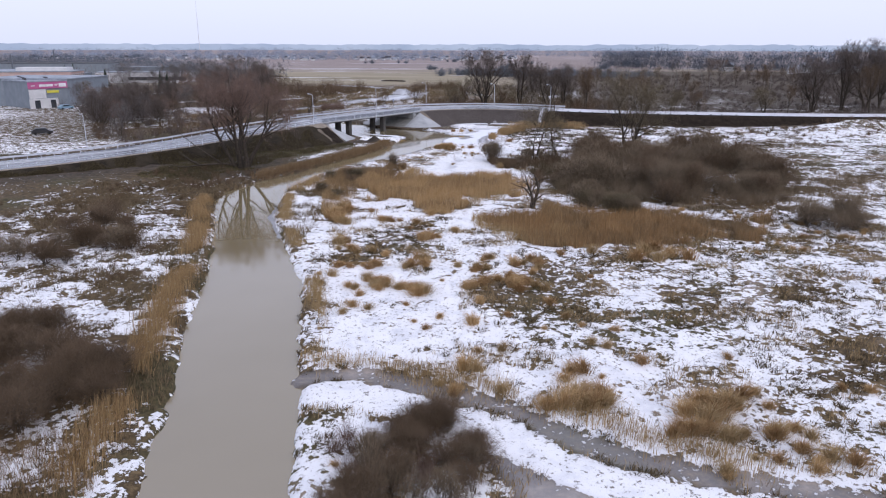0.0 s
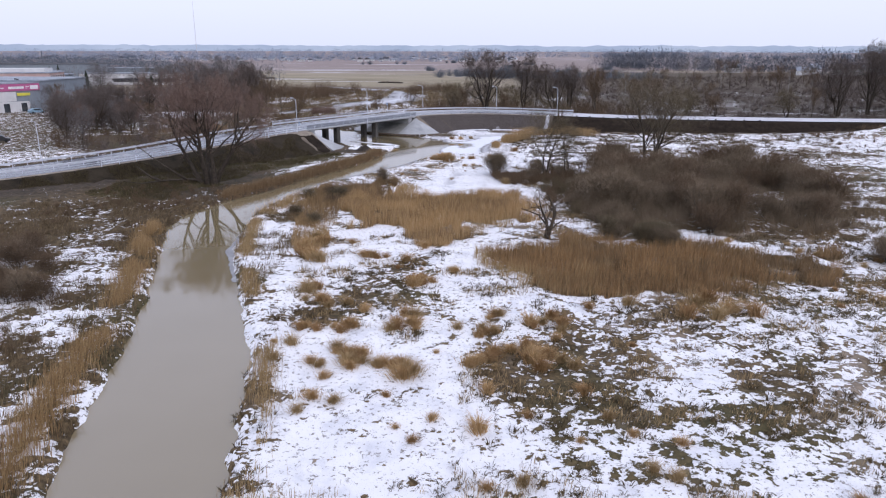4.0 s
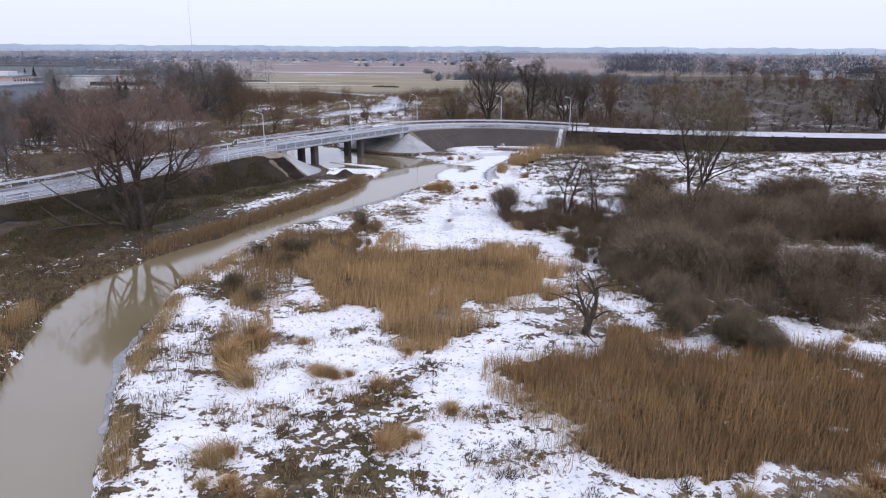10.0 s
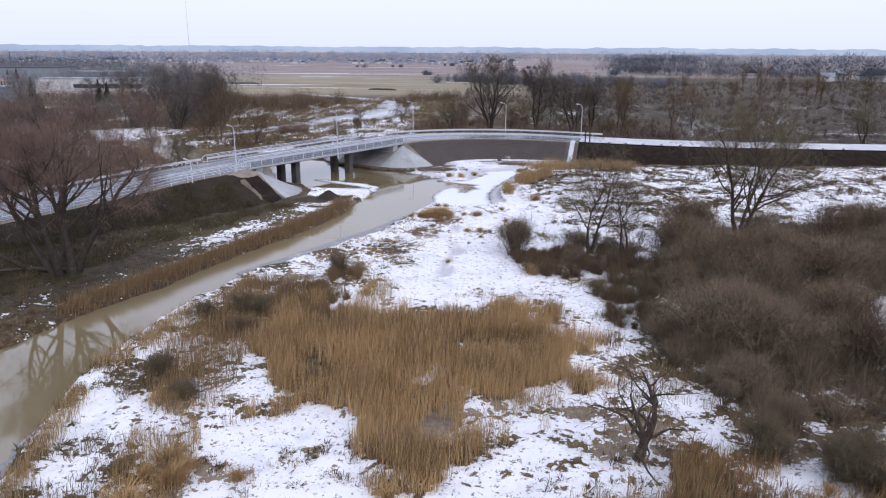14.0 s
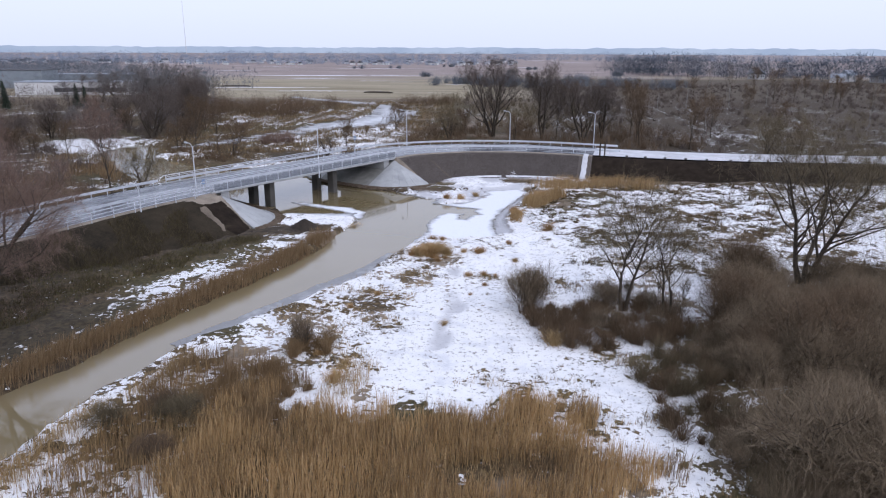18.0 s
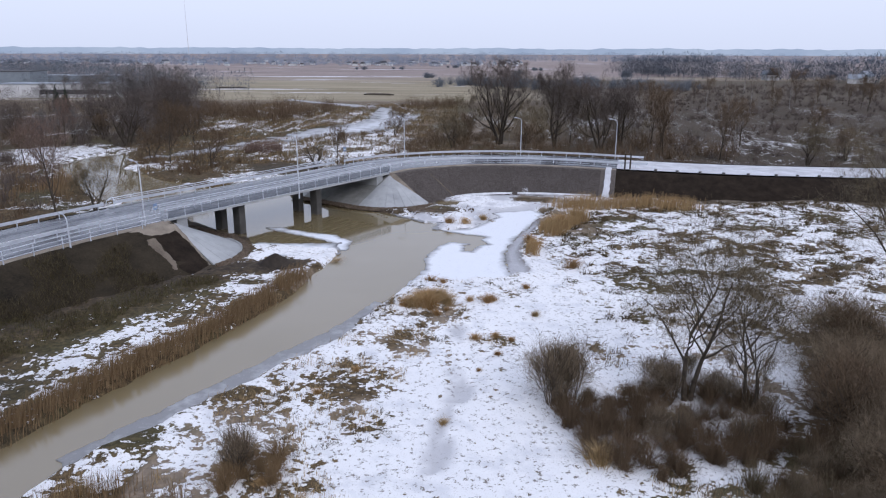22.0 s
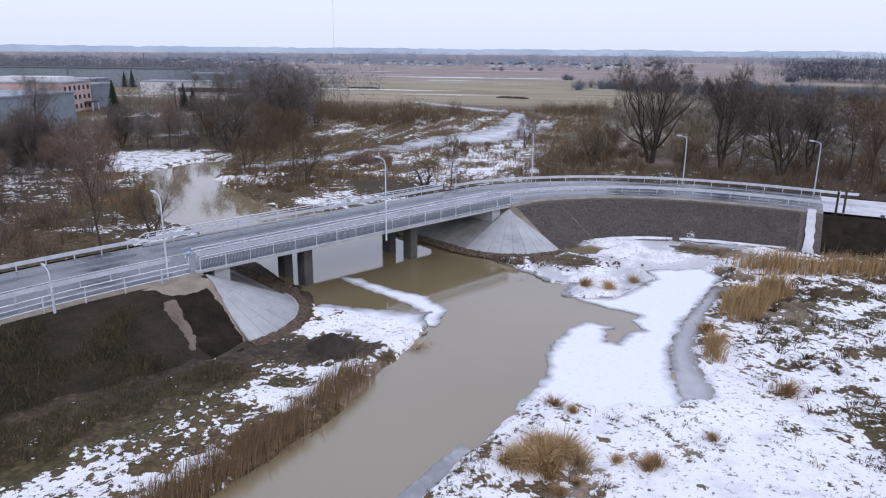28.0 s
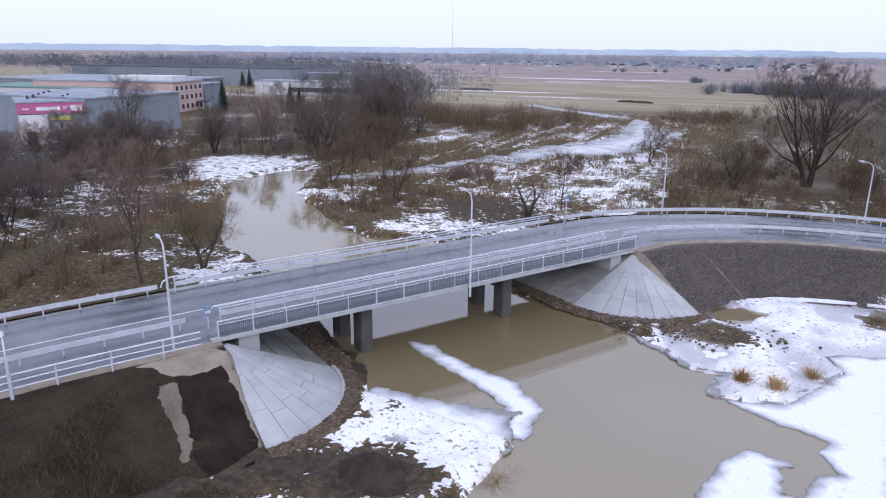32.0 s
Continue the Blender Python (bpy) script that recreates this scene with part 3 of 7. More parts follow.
def ground_material():
    m, nt, b = material("marsh_ground", 0.9, 0.0, 0.25)
    at = nt.nodes.new("ShaderNodeAttribute")
    at.attribute_name = "cover"
    sep = nt.nodes.new("ShaderNodeSeparateColor")
    nt.links.new(at.outputs["Color"], sep.inputs[0])
    pos = nt.nodes.new("ShaderNodeNewGeometry").outputs["Position"]
    n1, n2, n3 = noise_tex(nt, 0.75, 6.0, 0.62, pos), noise_tex(nt, 2.5, 5.0, 0.6, pos), noise_tex(nt, 14.0, 3.0, 0.6, pos)
    big = noise_tex(nt, 0.06, 4.0, 0.6, pos)
    f = calc(nt, "ADD", calc(nt, "MULTIPLY", n1, 0.46), calc(nt, "MULTIPLY", n2, 0.54))
    # noise crowds round a half: stretch it before the snow share cuts it
    f = calc(nt, "ADD", calc(nt, "MULTIPLY", calc(nt, "SUBTRACT", f, 0.5), 3.7), 0.5)
    snow = calc(nt, "MULTIPLY", calc(nt, "SUBTRACT", sep.outputs[0], f), 15.0)
    snow = calc(nt, "ADD", snow, 0.5, True)
    grass = ramp(nt, n2, (0.30, (0.030, 0.021, 0.011)), (0.5, (0.076, 0.053, 0.027)), (0.72, (0.205, 0.146, 0.076)))
    green = ramp(nt, n2, (0.3, (0.028, 0.026, 0.011)), (0.7, (0.092, 0.084, 0.035)))
    at2 = nt.nodes.new("ShaderNodeAttribute")
    at2.attribute_name = "straw"
    pale = ramp(nt, n2, (0.3, (0.29, 0.232, 0.18)), (0.7, (0.49, 0.41, 0.335)))
    grass = mix(nt, calc(nt, "MULTIPLY", at2.outputs["Fac"], calc(nt, "ADD", n1, 0.4), True), grass, pale)
    col = mix(nt, calc(nt, "MULTIPLY", sep.outputs[2], calc(nt, "ADD", n1, 0.15), True), grass, green)
    # open fields past the creek: long streaks of tan, mauve and thin snow
    sp = nt.nodes.new("ShaderNodeSeparateXYZ")
    nt.links.new(pos, sp.inputs[0])
    sc = nt.nodes.new("ShaderNodeMapping")
    sc.inputs["Scale"].default_value = (0.007, 0.05, 1.0)
    nt.links.new(pos, sc.inputs["Vector"])
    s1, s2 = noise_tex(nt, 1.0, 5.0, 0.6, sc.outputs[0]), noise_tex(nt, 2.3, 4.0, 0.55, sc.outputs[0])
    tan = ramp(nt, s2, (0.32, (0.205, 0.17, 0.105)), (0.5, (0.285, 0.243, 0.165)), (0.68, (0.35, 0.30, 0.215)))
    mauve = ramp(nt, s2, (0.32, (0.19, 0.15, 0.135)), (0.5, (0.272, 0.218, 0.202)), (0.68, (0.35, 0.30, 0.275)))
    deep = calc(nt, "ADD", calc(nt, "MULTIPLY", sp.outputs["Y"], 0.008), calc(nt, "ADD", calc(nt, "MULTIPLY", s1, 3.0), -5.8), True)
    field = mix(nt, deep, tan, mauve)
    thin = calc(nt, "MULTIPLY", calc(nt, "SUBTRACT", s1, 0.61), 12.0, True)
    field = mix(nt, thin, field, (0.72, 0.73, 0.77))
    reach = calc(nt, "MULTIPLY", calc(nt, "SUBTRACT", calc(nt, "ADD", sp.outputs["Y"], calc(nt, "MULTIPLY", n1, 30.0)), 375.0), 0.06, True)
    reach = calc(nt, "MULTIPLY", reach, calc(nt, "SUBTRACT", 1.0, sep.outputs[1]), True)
    soil = ramp(nt, n2, (0.3, (0.026, 0.020, 0.015)), (0.7, (0.078, 0.060, 0.043)))
    col = mix(nt, calc(nt, "MULTIPLY", sep.outputs[1], calc(nt, "ADD", n1, 0.35), True), col, soil)
    white = ramp(nt, big, (0.3, (0.81, 0.815, 0.835)), (0.7, (0.90, 0.90, 0.905)))
    soft = noise_tex(nt, 0.42, 6.0, 0.68, pos)
    white = mix(nt, calc(nt, "MULTIPLY", calc(nt, "SUBTRACT", soft, 0.50), 5.0, True), white, (0.66, 0.672, 0.705))
    spot = calc(nt, "MULTIPLY", calc(nt, "SUBTRACT", noise_tex(nt, 3.4, 4.0, 0.7, pos), 0.575), 14.0, True)
    white = mix(nt, calc(nt, "MULTIPLY", spot, 0.85), white, (0.105, 0.08, 0.048))
    white = mix(nt, calc(nt, "MULTIPLY", calc(nt, "GREATER_THAN", n3, 0.64), 0.30), white, (0.30, 0.25, 0.18))
    col = mix(nt, snow, col, white)
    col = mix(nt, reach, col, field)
    col = mix(nt, at.outputs["Alpha"], col, mix(nt, n1, (0.36, 0.36, 0.38), (0.54, 0.54, 0.57)))
    nt.links.new(col, b.inputs["Base Color"])
    r = calc(nt, "SUBTRACT", 0.9, calc(nt, "MULTIPLY", at.outputs["Alpha"], 0.6))
    nt.links.new(r, b.inputs["Roughness"])
    h = calc(nt, "ADD", calc(nt, "MULTIPLY", n2, 0.7), calc(nt, "ADD", calc(nt, "MULTIPLY", n3, 0.3), calc(nt, "MULTIPLY", snow, 0.35)))
    bump(nt, b, h, 0.7, 0.16)
    return m


GROUND = ground_material()
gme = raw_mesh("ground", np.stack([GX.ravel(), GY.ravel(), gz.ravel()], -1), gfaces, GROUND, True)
cov = gme.attributes.new("cover", "FLOAT_COLOR", "POINT")
cov.data.foreach_set("color", np.stack([g_snow, g_soil, g_green, g_wet], -1).astype(np.float32).ravel())
strw = gme.attributes.new("straw", "FLOAT", "POINT")
strw.data.foreach_set("value", g_straw.astype(np.float32).ravel())
tagged(new("ground", gme), "marshy winter ground with patchy snow over dead grass", "ground", kind="structure")


def water_material():
    m, nt, b = material("muddy_river_water", 0.04, 0.0, 0.5)
    pos = nt.nodes.new("ShaderNodeNewGeometry").outputs["Position"]
    col = ramp(nt, noise_tex(nt, 0.05, 3.0, 0.5, pos), (0.35, (0.192, 0.152, 0.080)), (0.65, (0.225, 0.182, 0.108)))
    nt.links.new(col, b.inputs["Base Color"])
    b.inputs["IOR"].default_value = 2.1
    bump(nt, b, noise_tex(nt, 1.2, 3.0, 0.5, pos), 0.05, 0.05)
    return m


WATER = water_material()
wsh = Shape()
wsh.quad((-110, -60, -0.12), (60, -60, -0.12), (60, 360, -0.12), (-110, 360, -0.12))
tagged(part("water", wsh, WATER), "still muddy brown river water", "water", kind="structure")


def ice_material():
    m, nt, b = material("snow_dusted_ice", 0.55, 0.0, 0.4)
    at = nt.nodes.new("ShaderNodeAttribute")
    at.attribute_name = "rim"
    pos = nt.nodes.new("ShaderNodeNewGeometry").outputs["Position"]
    n1, n2 = noise_tex(nt, 0.5, 6.0, 0.65, pos), noise_tex(nt, 5.0, 4.0, 0.6, pos)
    f = calc(nt, "ADD", at.outputs["Fac"], calc(nt, "MULTIPLY", calc(nt, "SUBTRACT", n1, 0.5), 1.0), True)
    col = ramp(nt, f, (0.0, (0.25, 0.252, 0.26)), (0.35, (0.56, 0.572, 0.60)), (0.7, (0.80, 0.825, 0.87)))
    col = mix(nt, calc(nt, "MULTIPLY", calc(nt, "GREATER_THAN", n2, 0.63), 0.35), col, (0.42, 0.41, 0.40))
    nt.links.new(col, b.inputs["Base Color"])
    bump(nt, b, n2, 0.25, 0.03)
    return m


ICE = ice_material()


def ice_sheet(name, poly, z, wobble, label, cell=0.16, cover=2.0, thick=0.10):
    """A thin floating sheet with a ragged rim."""
    p = np.array(poly)
    xs, ys = np.arange(p[:, 0].min() - 1, p[:, 0].max() + 1, cell), np.arange(p[:, 1].min() - 1, p[:, 1].max() + 1, cell)
    X, Y = np.meshgrid(xs, ys)
    d = inside(poly, X, Y) + (fbm(X * 0.5, Y * 0.5, 4, 19) - 0.5) * wobble + (fbm(X * 2.2, Y * 2.2, 3, 29) - 0.5) * min(wobble, 1.0) * 0.5
    d = np.minimum(d, inside(poly, X, Y) + 0.8)
    keep = d > 0
    cells = keep[:-1, :-1] | keep[1:, :-1] | keep[:-1, 1:] | keep[1:, 1:]
    ids = np.arange(X.size).reshape(X.shape)
    f = np.stack([ids[:-1, :-1], ids[:-1, 1:], ids[1:, 1:], ids[1:, :-1]], -1)[cells]
    gy, gx = np.gradient(d, cell)
    slope = np.maximum(np.hypot(gx, gy), 0.5) ** 2
    pull = np.where(d < 0, np.clip(-d, 0, cell * 1.4), 0) / slope
    X, Y = X + gx * pull, Y + gy * pull
    Z = z + 0.04 * fbm(X * 1.5, Y * 1.5, 3, 23)
    used, inv = np.unique(f, return_inverse=True)
    v = np.stack([X.ravel(), Y.ravel(), Z.ravel()], -1)[used]
    quads = inv.reshape(-1, 4)
    # a thin wall down into the water along the rim
    e = np.concatenate([quads[:, [0, 1]], quads[:, [1, 2]], quads[:, [2, 3]], quads[:, [3, 0]]])
    key = np.sort(e, 1) @ np.array([len(v), 1])
    once, first, cnt = np.unique(key, return_index=True, return_counts=True)
    rim = e[first[cnt == 1]]
    low = v.copy()
    low[:, 2] -= thick
    quads = np.concatenate([quads, np.stack([rim[:, 1], rim[:, 0], rim[:, 0] + len(v), rim[:, 1] + len(v)], 1)])
    me = raw_mesh(name, np.concatenate([v, low]), quads, ICE)
    a = me.attributes.new("rim", "FLOAT", "POINT")
    a.data.foreach_set("value", np.tile(np.clip(d.ravel()[used] / cover, 0, 1), 2).astype(np.float32))
    return tagged(new(name, me), label, "ice")


ice_sheet("ice_sheet", [(-1.8, 139.9), (-1.0, 142.3), (-0.3, 144.5), (-0.2, 147.3), (0.3, 150.5), (1, 152.7), (2.3, 154.3), (3.6, 154), (4.8, 153.6), (3.6, 153.1), (3.7, 151), (4.5, 150.6), (5.5, 152.9), (6.3, 153.6),
                        (5.6, 155.4), (6.3, 156.6), (4.3, 157.7), (2.6, 158.5), (0.9, 159.7), (4.4, 160), (8.4, 166), (7.4, 168.6), (9.4, 169.3), (12.8, 170.3), (14.2, 167.8), (12.5, 163.7), (10.9, 159.4), (9.3, 155.6),
                        (8.3, 152.4), (7.7, 148.7), (7.5, 144.9), (7.9, 142.2), (6, 140.8), (2, 140)], -0.095, 0.8, "flat snow-white ice sheet at the river's edge", cell=0.12, cover=0.9)
ice_sheet("ice_tongue", [(-19, 160.5), (-17, 160.6), (-13.5, 158.3), (-10.3, 157.2), (-8.4, 154.5), (-8.3, 151), (-10, 151), (-10.3, 154.2), (-12.6, 156), (-16, 158.3)], -0.095, 0.8, "narrow white tongue of ice reaching under the bridge", cover=0.9)
ice_sheet("ice_sheet", [(-20.5, 146.6), (-19, 151), (-18, 153.6), (-13.5, 153.2), (-9.4, 153.6), (-8.7, 149.6), (-11, 148.2), (-15, 148.4), (-18, 146.4)], 0.02, 1.2, "snowy ice along the muddy shore below the bridge", cover=2.0)
ice_sheet("creek_ice", CREEK, -0.05, 12.0, "pale frozen side creek dusted with snow", cell=0.6, cover=19.0)
ice_sheet("creek_ice", BRANCH, 0.22, 5.0, "pale frozen side creek dusted with snow", cell=0.8, cover=16.0)
ice_sheet("ice_sheet", [(0.9, 159.9), (0.5, 160.9), (1.6, 163.2), (-0.5, 163), (-2.9, 165.6), (-6, 168.6), (-4, 170.5), (1, 170), (4, 169.3), (7.2, 168.4), (8.2, 166), (4.4, 160.2)], -0.02, 1.0, "thin broken ice along the stony shore", cover=3.0)
ice_sheet("ice_sheet", [(-16, 111.4), (-11.8, 117.4), (-7.8, 123.6), (-5, 127.4), (-2.4, 135), (-4.0, 136), (-6.8, 129.4), (-9.5, 125.6), (-13.5, 119.2), (-17.6, 113)], -0.095, 0.6, "grey shelf of ice along the river bank", cover=20.0)
ice_sheet("ice_sheet", [(-21.4, 96), (-20.2, 79), (-17, 70), (-15.2, 70), (-18.4, 79.5), (-20.2, 96)], -0.095, 0.6, "grey shelf of ice along the river bank", cover=20.0)
ice_sheet("ice_sheet", [(-37.8, 186.4), (-34, 193), (-27, 194.6), (-24.6, 190.3), (-29, 185.6)], 0.12, 1.0, "white snow-covered ice beside the far bank", cover=0.7)
from mathutils.bvhtree import BVHTree

# ---- road, embankments and bridge ----
def asphalt_material():
    m, nt, b = material("wet_asphalt", 0.45, 0.0, 0.36)
    pos = nt.nodes.new("ShaderNodeNewGeometry").outputs["Position"]
    big, small = noise_tex(nt, 0.25, 4.0, 0.6, pos), noise_tex(nt, 9.0, 3.0, 0.6, pos)
    col = ramp(nt, calc(nt, "ADD", calc(nt, "MULTIPLY", big, 0.7), calc(nt, "MULTIPLY", small, 0.3)), (0.35, (0.074, 0.081, 0.095)), (0.65, (0.138, 0.148, 0.168)))
    # wet wheel tracks and pale drying bands along the lanes
    at = nt.nodes.new("ShaderNodeAttribute")
    at.attribute_name = "across"
    lane = calc(nt, "COSINE", calc(nt, "MULTIPLY", at.outputs["Fac"], 3.6))
    wave = calc(nt, "ADD", calc(nt, "MULTIPLY", lane, 0.30), calc(nt, "MULTIPLY", calc(nt, "SUBTRACT", big, 0.5), 1.6))
    dry = calc(nt, "ADD", wave, 0.42, True)
    col = mix(nt, dry, mix(nt, 1.0, col, (0.62, 0.63, 0.66), "MULTIPLY"), mix(nt, 0.32, col, (0.30, 0.31, 0.33)))
    nt.links.new(col, b.inputs["Base Color"])
    nt.links.new(ramp(nt, dry, (0.2, (0.10, 0.10, 0.10)), (0.8, (0.40, 0.40, 0.40))), b.inputs["Roughness"])
    return m


ASPHALT = asphalt_material()
SNOWY = surface("packed_road_snow", (0.42, 0.42, 0.44), (0.68, 0.69, 0.72), 0.5, 6, 0.8)
GRAVEL = surface("sandy_gravel", (0.17, 0.14, 0.11), (0.33, 0.285, 0.23), 0.8, 20, 0.9)
EARTH = surface("brown_earth", (0.10, 0.080, 0.06), (0.22, 0.18, 0.14), 0.8, 10, 0.95, relief=0.5)
SOIL = surface("bare_dark_soil", (0.016, 0.0135, 0.010), (0.054, 0.043, 0.029), 0.45, 6, 0.95, relief=1.0, spec=0.08)
MUD = surface("dark_wet_mud", (0.020, 0.016, 0.013), (0.060, 0.049, 0.039), 1.2, 14, 0.85, relief=1.0, spec=0.15)
BLACK_SOIL = surface("black_topsoil", (0.013, 0.010, 0.008), (0.036, 0.027, 0.020), 0.9, 10, 0.95, relief=1.0, spec=0.06)

i_all = along(-140, 330)
i_new = along(-140, 76)
i_old = along(75, 330)


def strip(name, idxs, s0, s1, z0, z1, mat, label="", kind="structure", cat="road"):
    sh = Shape()
    sh.loft([[off(i, s0, z0), off(i, s1, z1)] for i in idxs])
    return tagged(part(name, sh, mat), label, cat, kind=kind)


rd = Shape()
SPAN = [-4.9 + 0.49 * k for k in range(21)]
rd.loft([[off(i, s, 0.03 * (1 - (s / 4.9) ** 2)) for s in SPAN] for i in i_new])
rd_mesh = rd.mesh("road", ASPHALT, True)
rd_mesh.attributes.new("across", "FLOAT", "POINT").data.foreach_set("value", np.tile(np.array(SPAN, np.float32), len(i_new)))
tagged(part("road", rd_mesh, None), "damp grey asphalt road over the embankment", "road", kind="structure")
strip("road_far", i_old, -4.6, 4.6, 0.0, 0.0, SNOWY, "old road covered with packed snow")


def end_rows(ids, u):
    """Cross-section makers for a stretch of road that ends square at the bridge's end u (0 or 34)."""
    z0 = 3.42 if u < 10 else 3.58

    def square(s, z):
        return Vector(on_bridge(u, 5 + s, z0 + z))

    rows = [lambda s, z=0.0, i=i: off(i, s, z) for i in ids]
    return rows + [square] if u < 10 else [square] + rows


WEST_END, EAST_END = end_rows(along(-140, -0.9), 0.05), end_rows(along(35, 76), 33.95)
for ends in (WEST_END, EAST_END):
    for s0, s1, z0, z1 in ((-6.02, -4.85, -0.24, 0.01), (4.5, 5.95, 0.012, -0.25)):
        sh = Shape()
        sh.loft([[f(s0, z0), f(s1, z1)] for f in ends])
        tagged(part("verge", sh, GRAVEL), "pale sandy road shoulder", "road", kind="structure")
strip("trim", along(-60, 76), 0.2, 0.34, 0.045, 0.045, PAINT, "thin white painted road line", cat="road line")


def bank(name, ends, side, mat, label, slope=1.55):
    """A sloping earth bank from the shoulder down to the marsh."""
    sh = Shape()
    rows = []
    for j, f in enumerate(ends):
        run = slope - max(0, j - len(ends) + 3) * (slope - 1.6) / 2 if slope > 1.6 else slope
        top = f(side * 6.1, -0.22)
        h = max(0.05, top.z + 0.3)
        lip = f(side * 5.55, -0.07) + Vector((0, 0, 0.06 * noise.noise(Vector((top.x * 0.7, top.y * 0.7, 4)))))
        row = [(lip.x, lip.y, lip.z)]
        for k in range(9):
            p = f(side * (6.1 + run * h * k / 8), 0)
            w = (noise.noise(Vector((p.x * 0.6, p.y * 0.6, k))) * 0.14 + noise.noise(Vector((p.x * 1.9, p.y * 1.9, k))) * 0.06) if 0 < k < 8 else 0
            row.append((p.x, p.y, top.z - h * k / 8 + w))
        rows.append(row if side < 0 else row[::-1])
    sh.loft(rows)
    return tagged(part(name, sh, mat, smooth=True), label, "embankment", kind="structure")


FAR_END = [lambda s, z=0.0, i=i: off(i, s, z) for i in along(75, 330)]
west_bank = bank("embankment", WEST_END, -1, SOIL, "dark bare-soil embankment of the road", 2.0)
bank("embankment", WEST_END, 1, SOIL, "dark bare-soil embankment of the road")
for f, uu in ((WEST_END[-1], -1), (EAST_END[0], 1)):
    sh = Shape()
    row = []
    for k in range(9):
        q = f(-(6.1 + 1.55 * 3.6 * k / 8), 0)
        row.append((q.x, q.y, f(-6.1, -0.2).z - 3.55 * k / 8))
    row = [tuple(f(-4.9, 0.0))] + row
    wide = [Vector(r) + Vector((BU.x, BU.y, 0)) * (0.55 * uu * -1) + Vector((0, 0, -0.75)) for r in row]
    sh.loft([row, [tuple(w) for w in wide]] if uu < 0 else [[tuple(w) for w in wide], row])
    tagged(part("bank_edge", sh, GRAVEL, smooth=True), "sandy edge between the bank and the concrete cone", "embankment", kind="structure")
CRUSHED = surface("crushed_stone", (0.075, 0.065, 0.058), (0.15, 0.13, 0.117), 3, 12, 0.9, relief=1.0, spec=0.15)
bank("embankment", EAST_END, -1, CRUSHED, "stone-covered embankment of the road")
bank("embankment", EAST_END, 1, SOIL, "dark bare-soil embankment of the road")
bank("embankment", FAR_END, -1, BLACK_SOIL, "dark embankment of the road, new black soil")
bank("embankment", FAR_END, 1, SOIL, "dark bare-soil embankment of the road")

bridge = thing("bridge", Matrix.Translation((BR_A.x, BR_A.y, 0)) @ Matrix.Rotation(BR_ANGLE, 4, "Z"), "low concrete road bridge with galvanised railings over the river", "bridge")
deck = Shape()
deck.box(-0.4, 34.4, 0.25, 9.8, 3.28, 3.38)
part("deck_slab", deck, CONCRETE, bridge)
for y0, y1 in ((-0.05, 0.3), (9.75, 10.1)):
    f = Shape()
    f.box(-0.4, 34.4, y0, y1, 3.36, 3.55)
    part("edge_beam", f, CONCRETE, bridge, "pale concrete edge beam")
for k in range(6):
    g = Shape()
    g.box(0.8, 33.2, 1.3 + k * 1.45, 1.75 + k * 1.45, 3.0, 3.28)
    part("girder", g, CONCRETE_DARK, bridge, "concrete girder with the deck's shade in its dark colour")
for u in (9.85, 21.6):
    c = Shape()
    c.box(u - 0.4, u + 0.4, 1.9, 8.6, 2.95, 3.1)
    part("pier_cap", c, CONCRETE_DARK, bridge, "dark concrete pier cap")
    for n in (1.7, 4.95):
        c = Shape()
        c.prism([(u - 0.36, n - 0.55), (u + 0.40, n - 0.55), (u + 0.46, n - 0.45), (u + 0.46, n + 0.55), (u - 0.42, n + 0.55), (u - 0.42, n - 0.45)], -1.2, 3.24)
        part("pier", c, CONCRETE_DARK, bridge, "dark concrete pier standing in water")
for u0, u1 in ((1.2, 2.4), (31.6, 32.8)):
    a = Shape()
    a.box(u0, u1, 0.35, 9.7, 0.5, 3.27)
    part("abutment", a, CONCRETE, bridge, "pale concrete abutment wall")
# darker copy of the pale concrete: the deck's shade is painted into the slope slabs
CONCRETE_SHADE = surface("shade_toned_concrete", (0.17, 0.17, 0.16), (0.30, 0.30, 0.285), 0.9, 18, 0.85, vary=0.12)
CONCRETE_BED = surface("grey_mortar", (0.22, 0.22, 0.22), (0.31, 0.31, 0.31), 1.0, 20, 0.9)
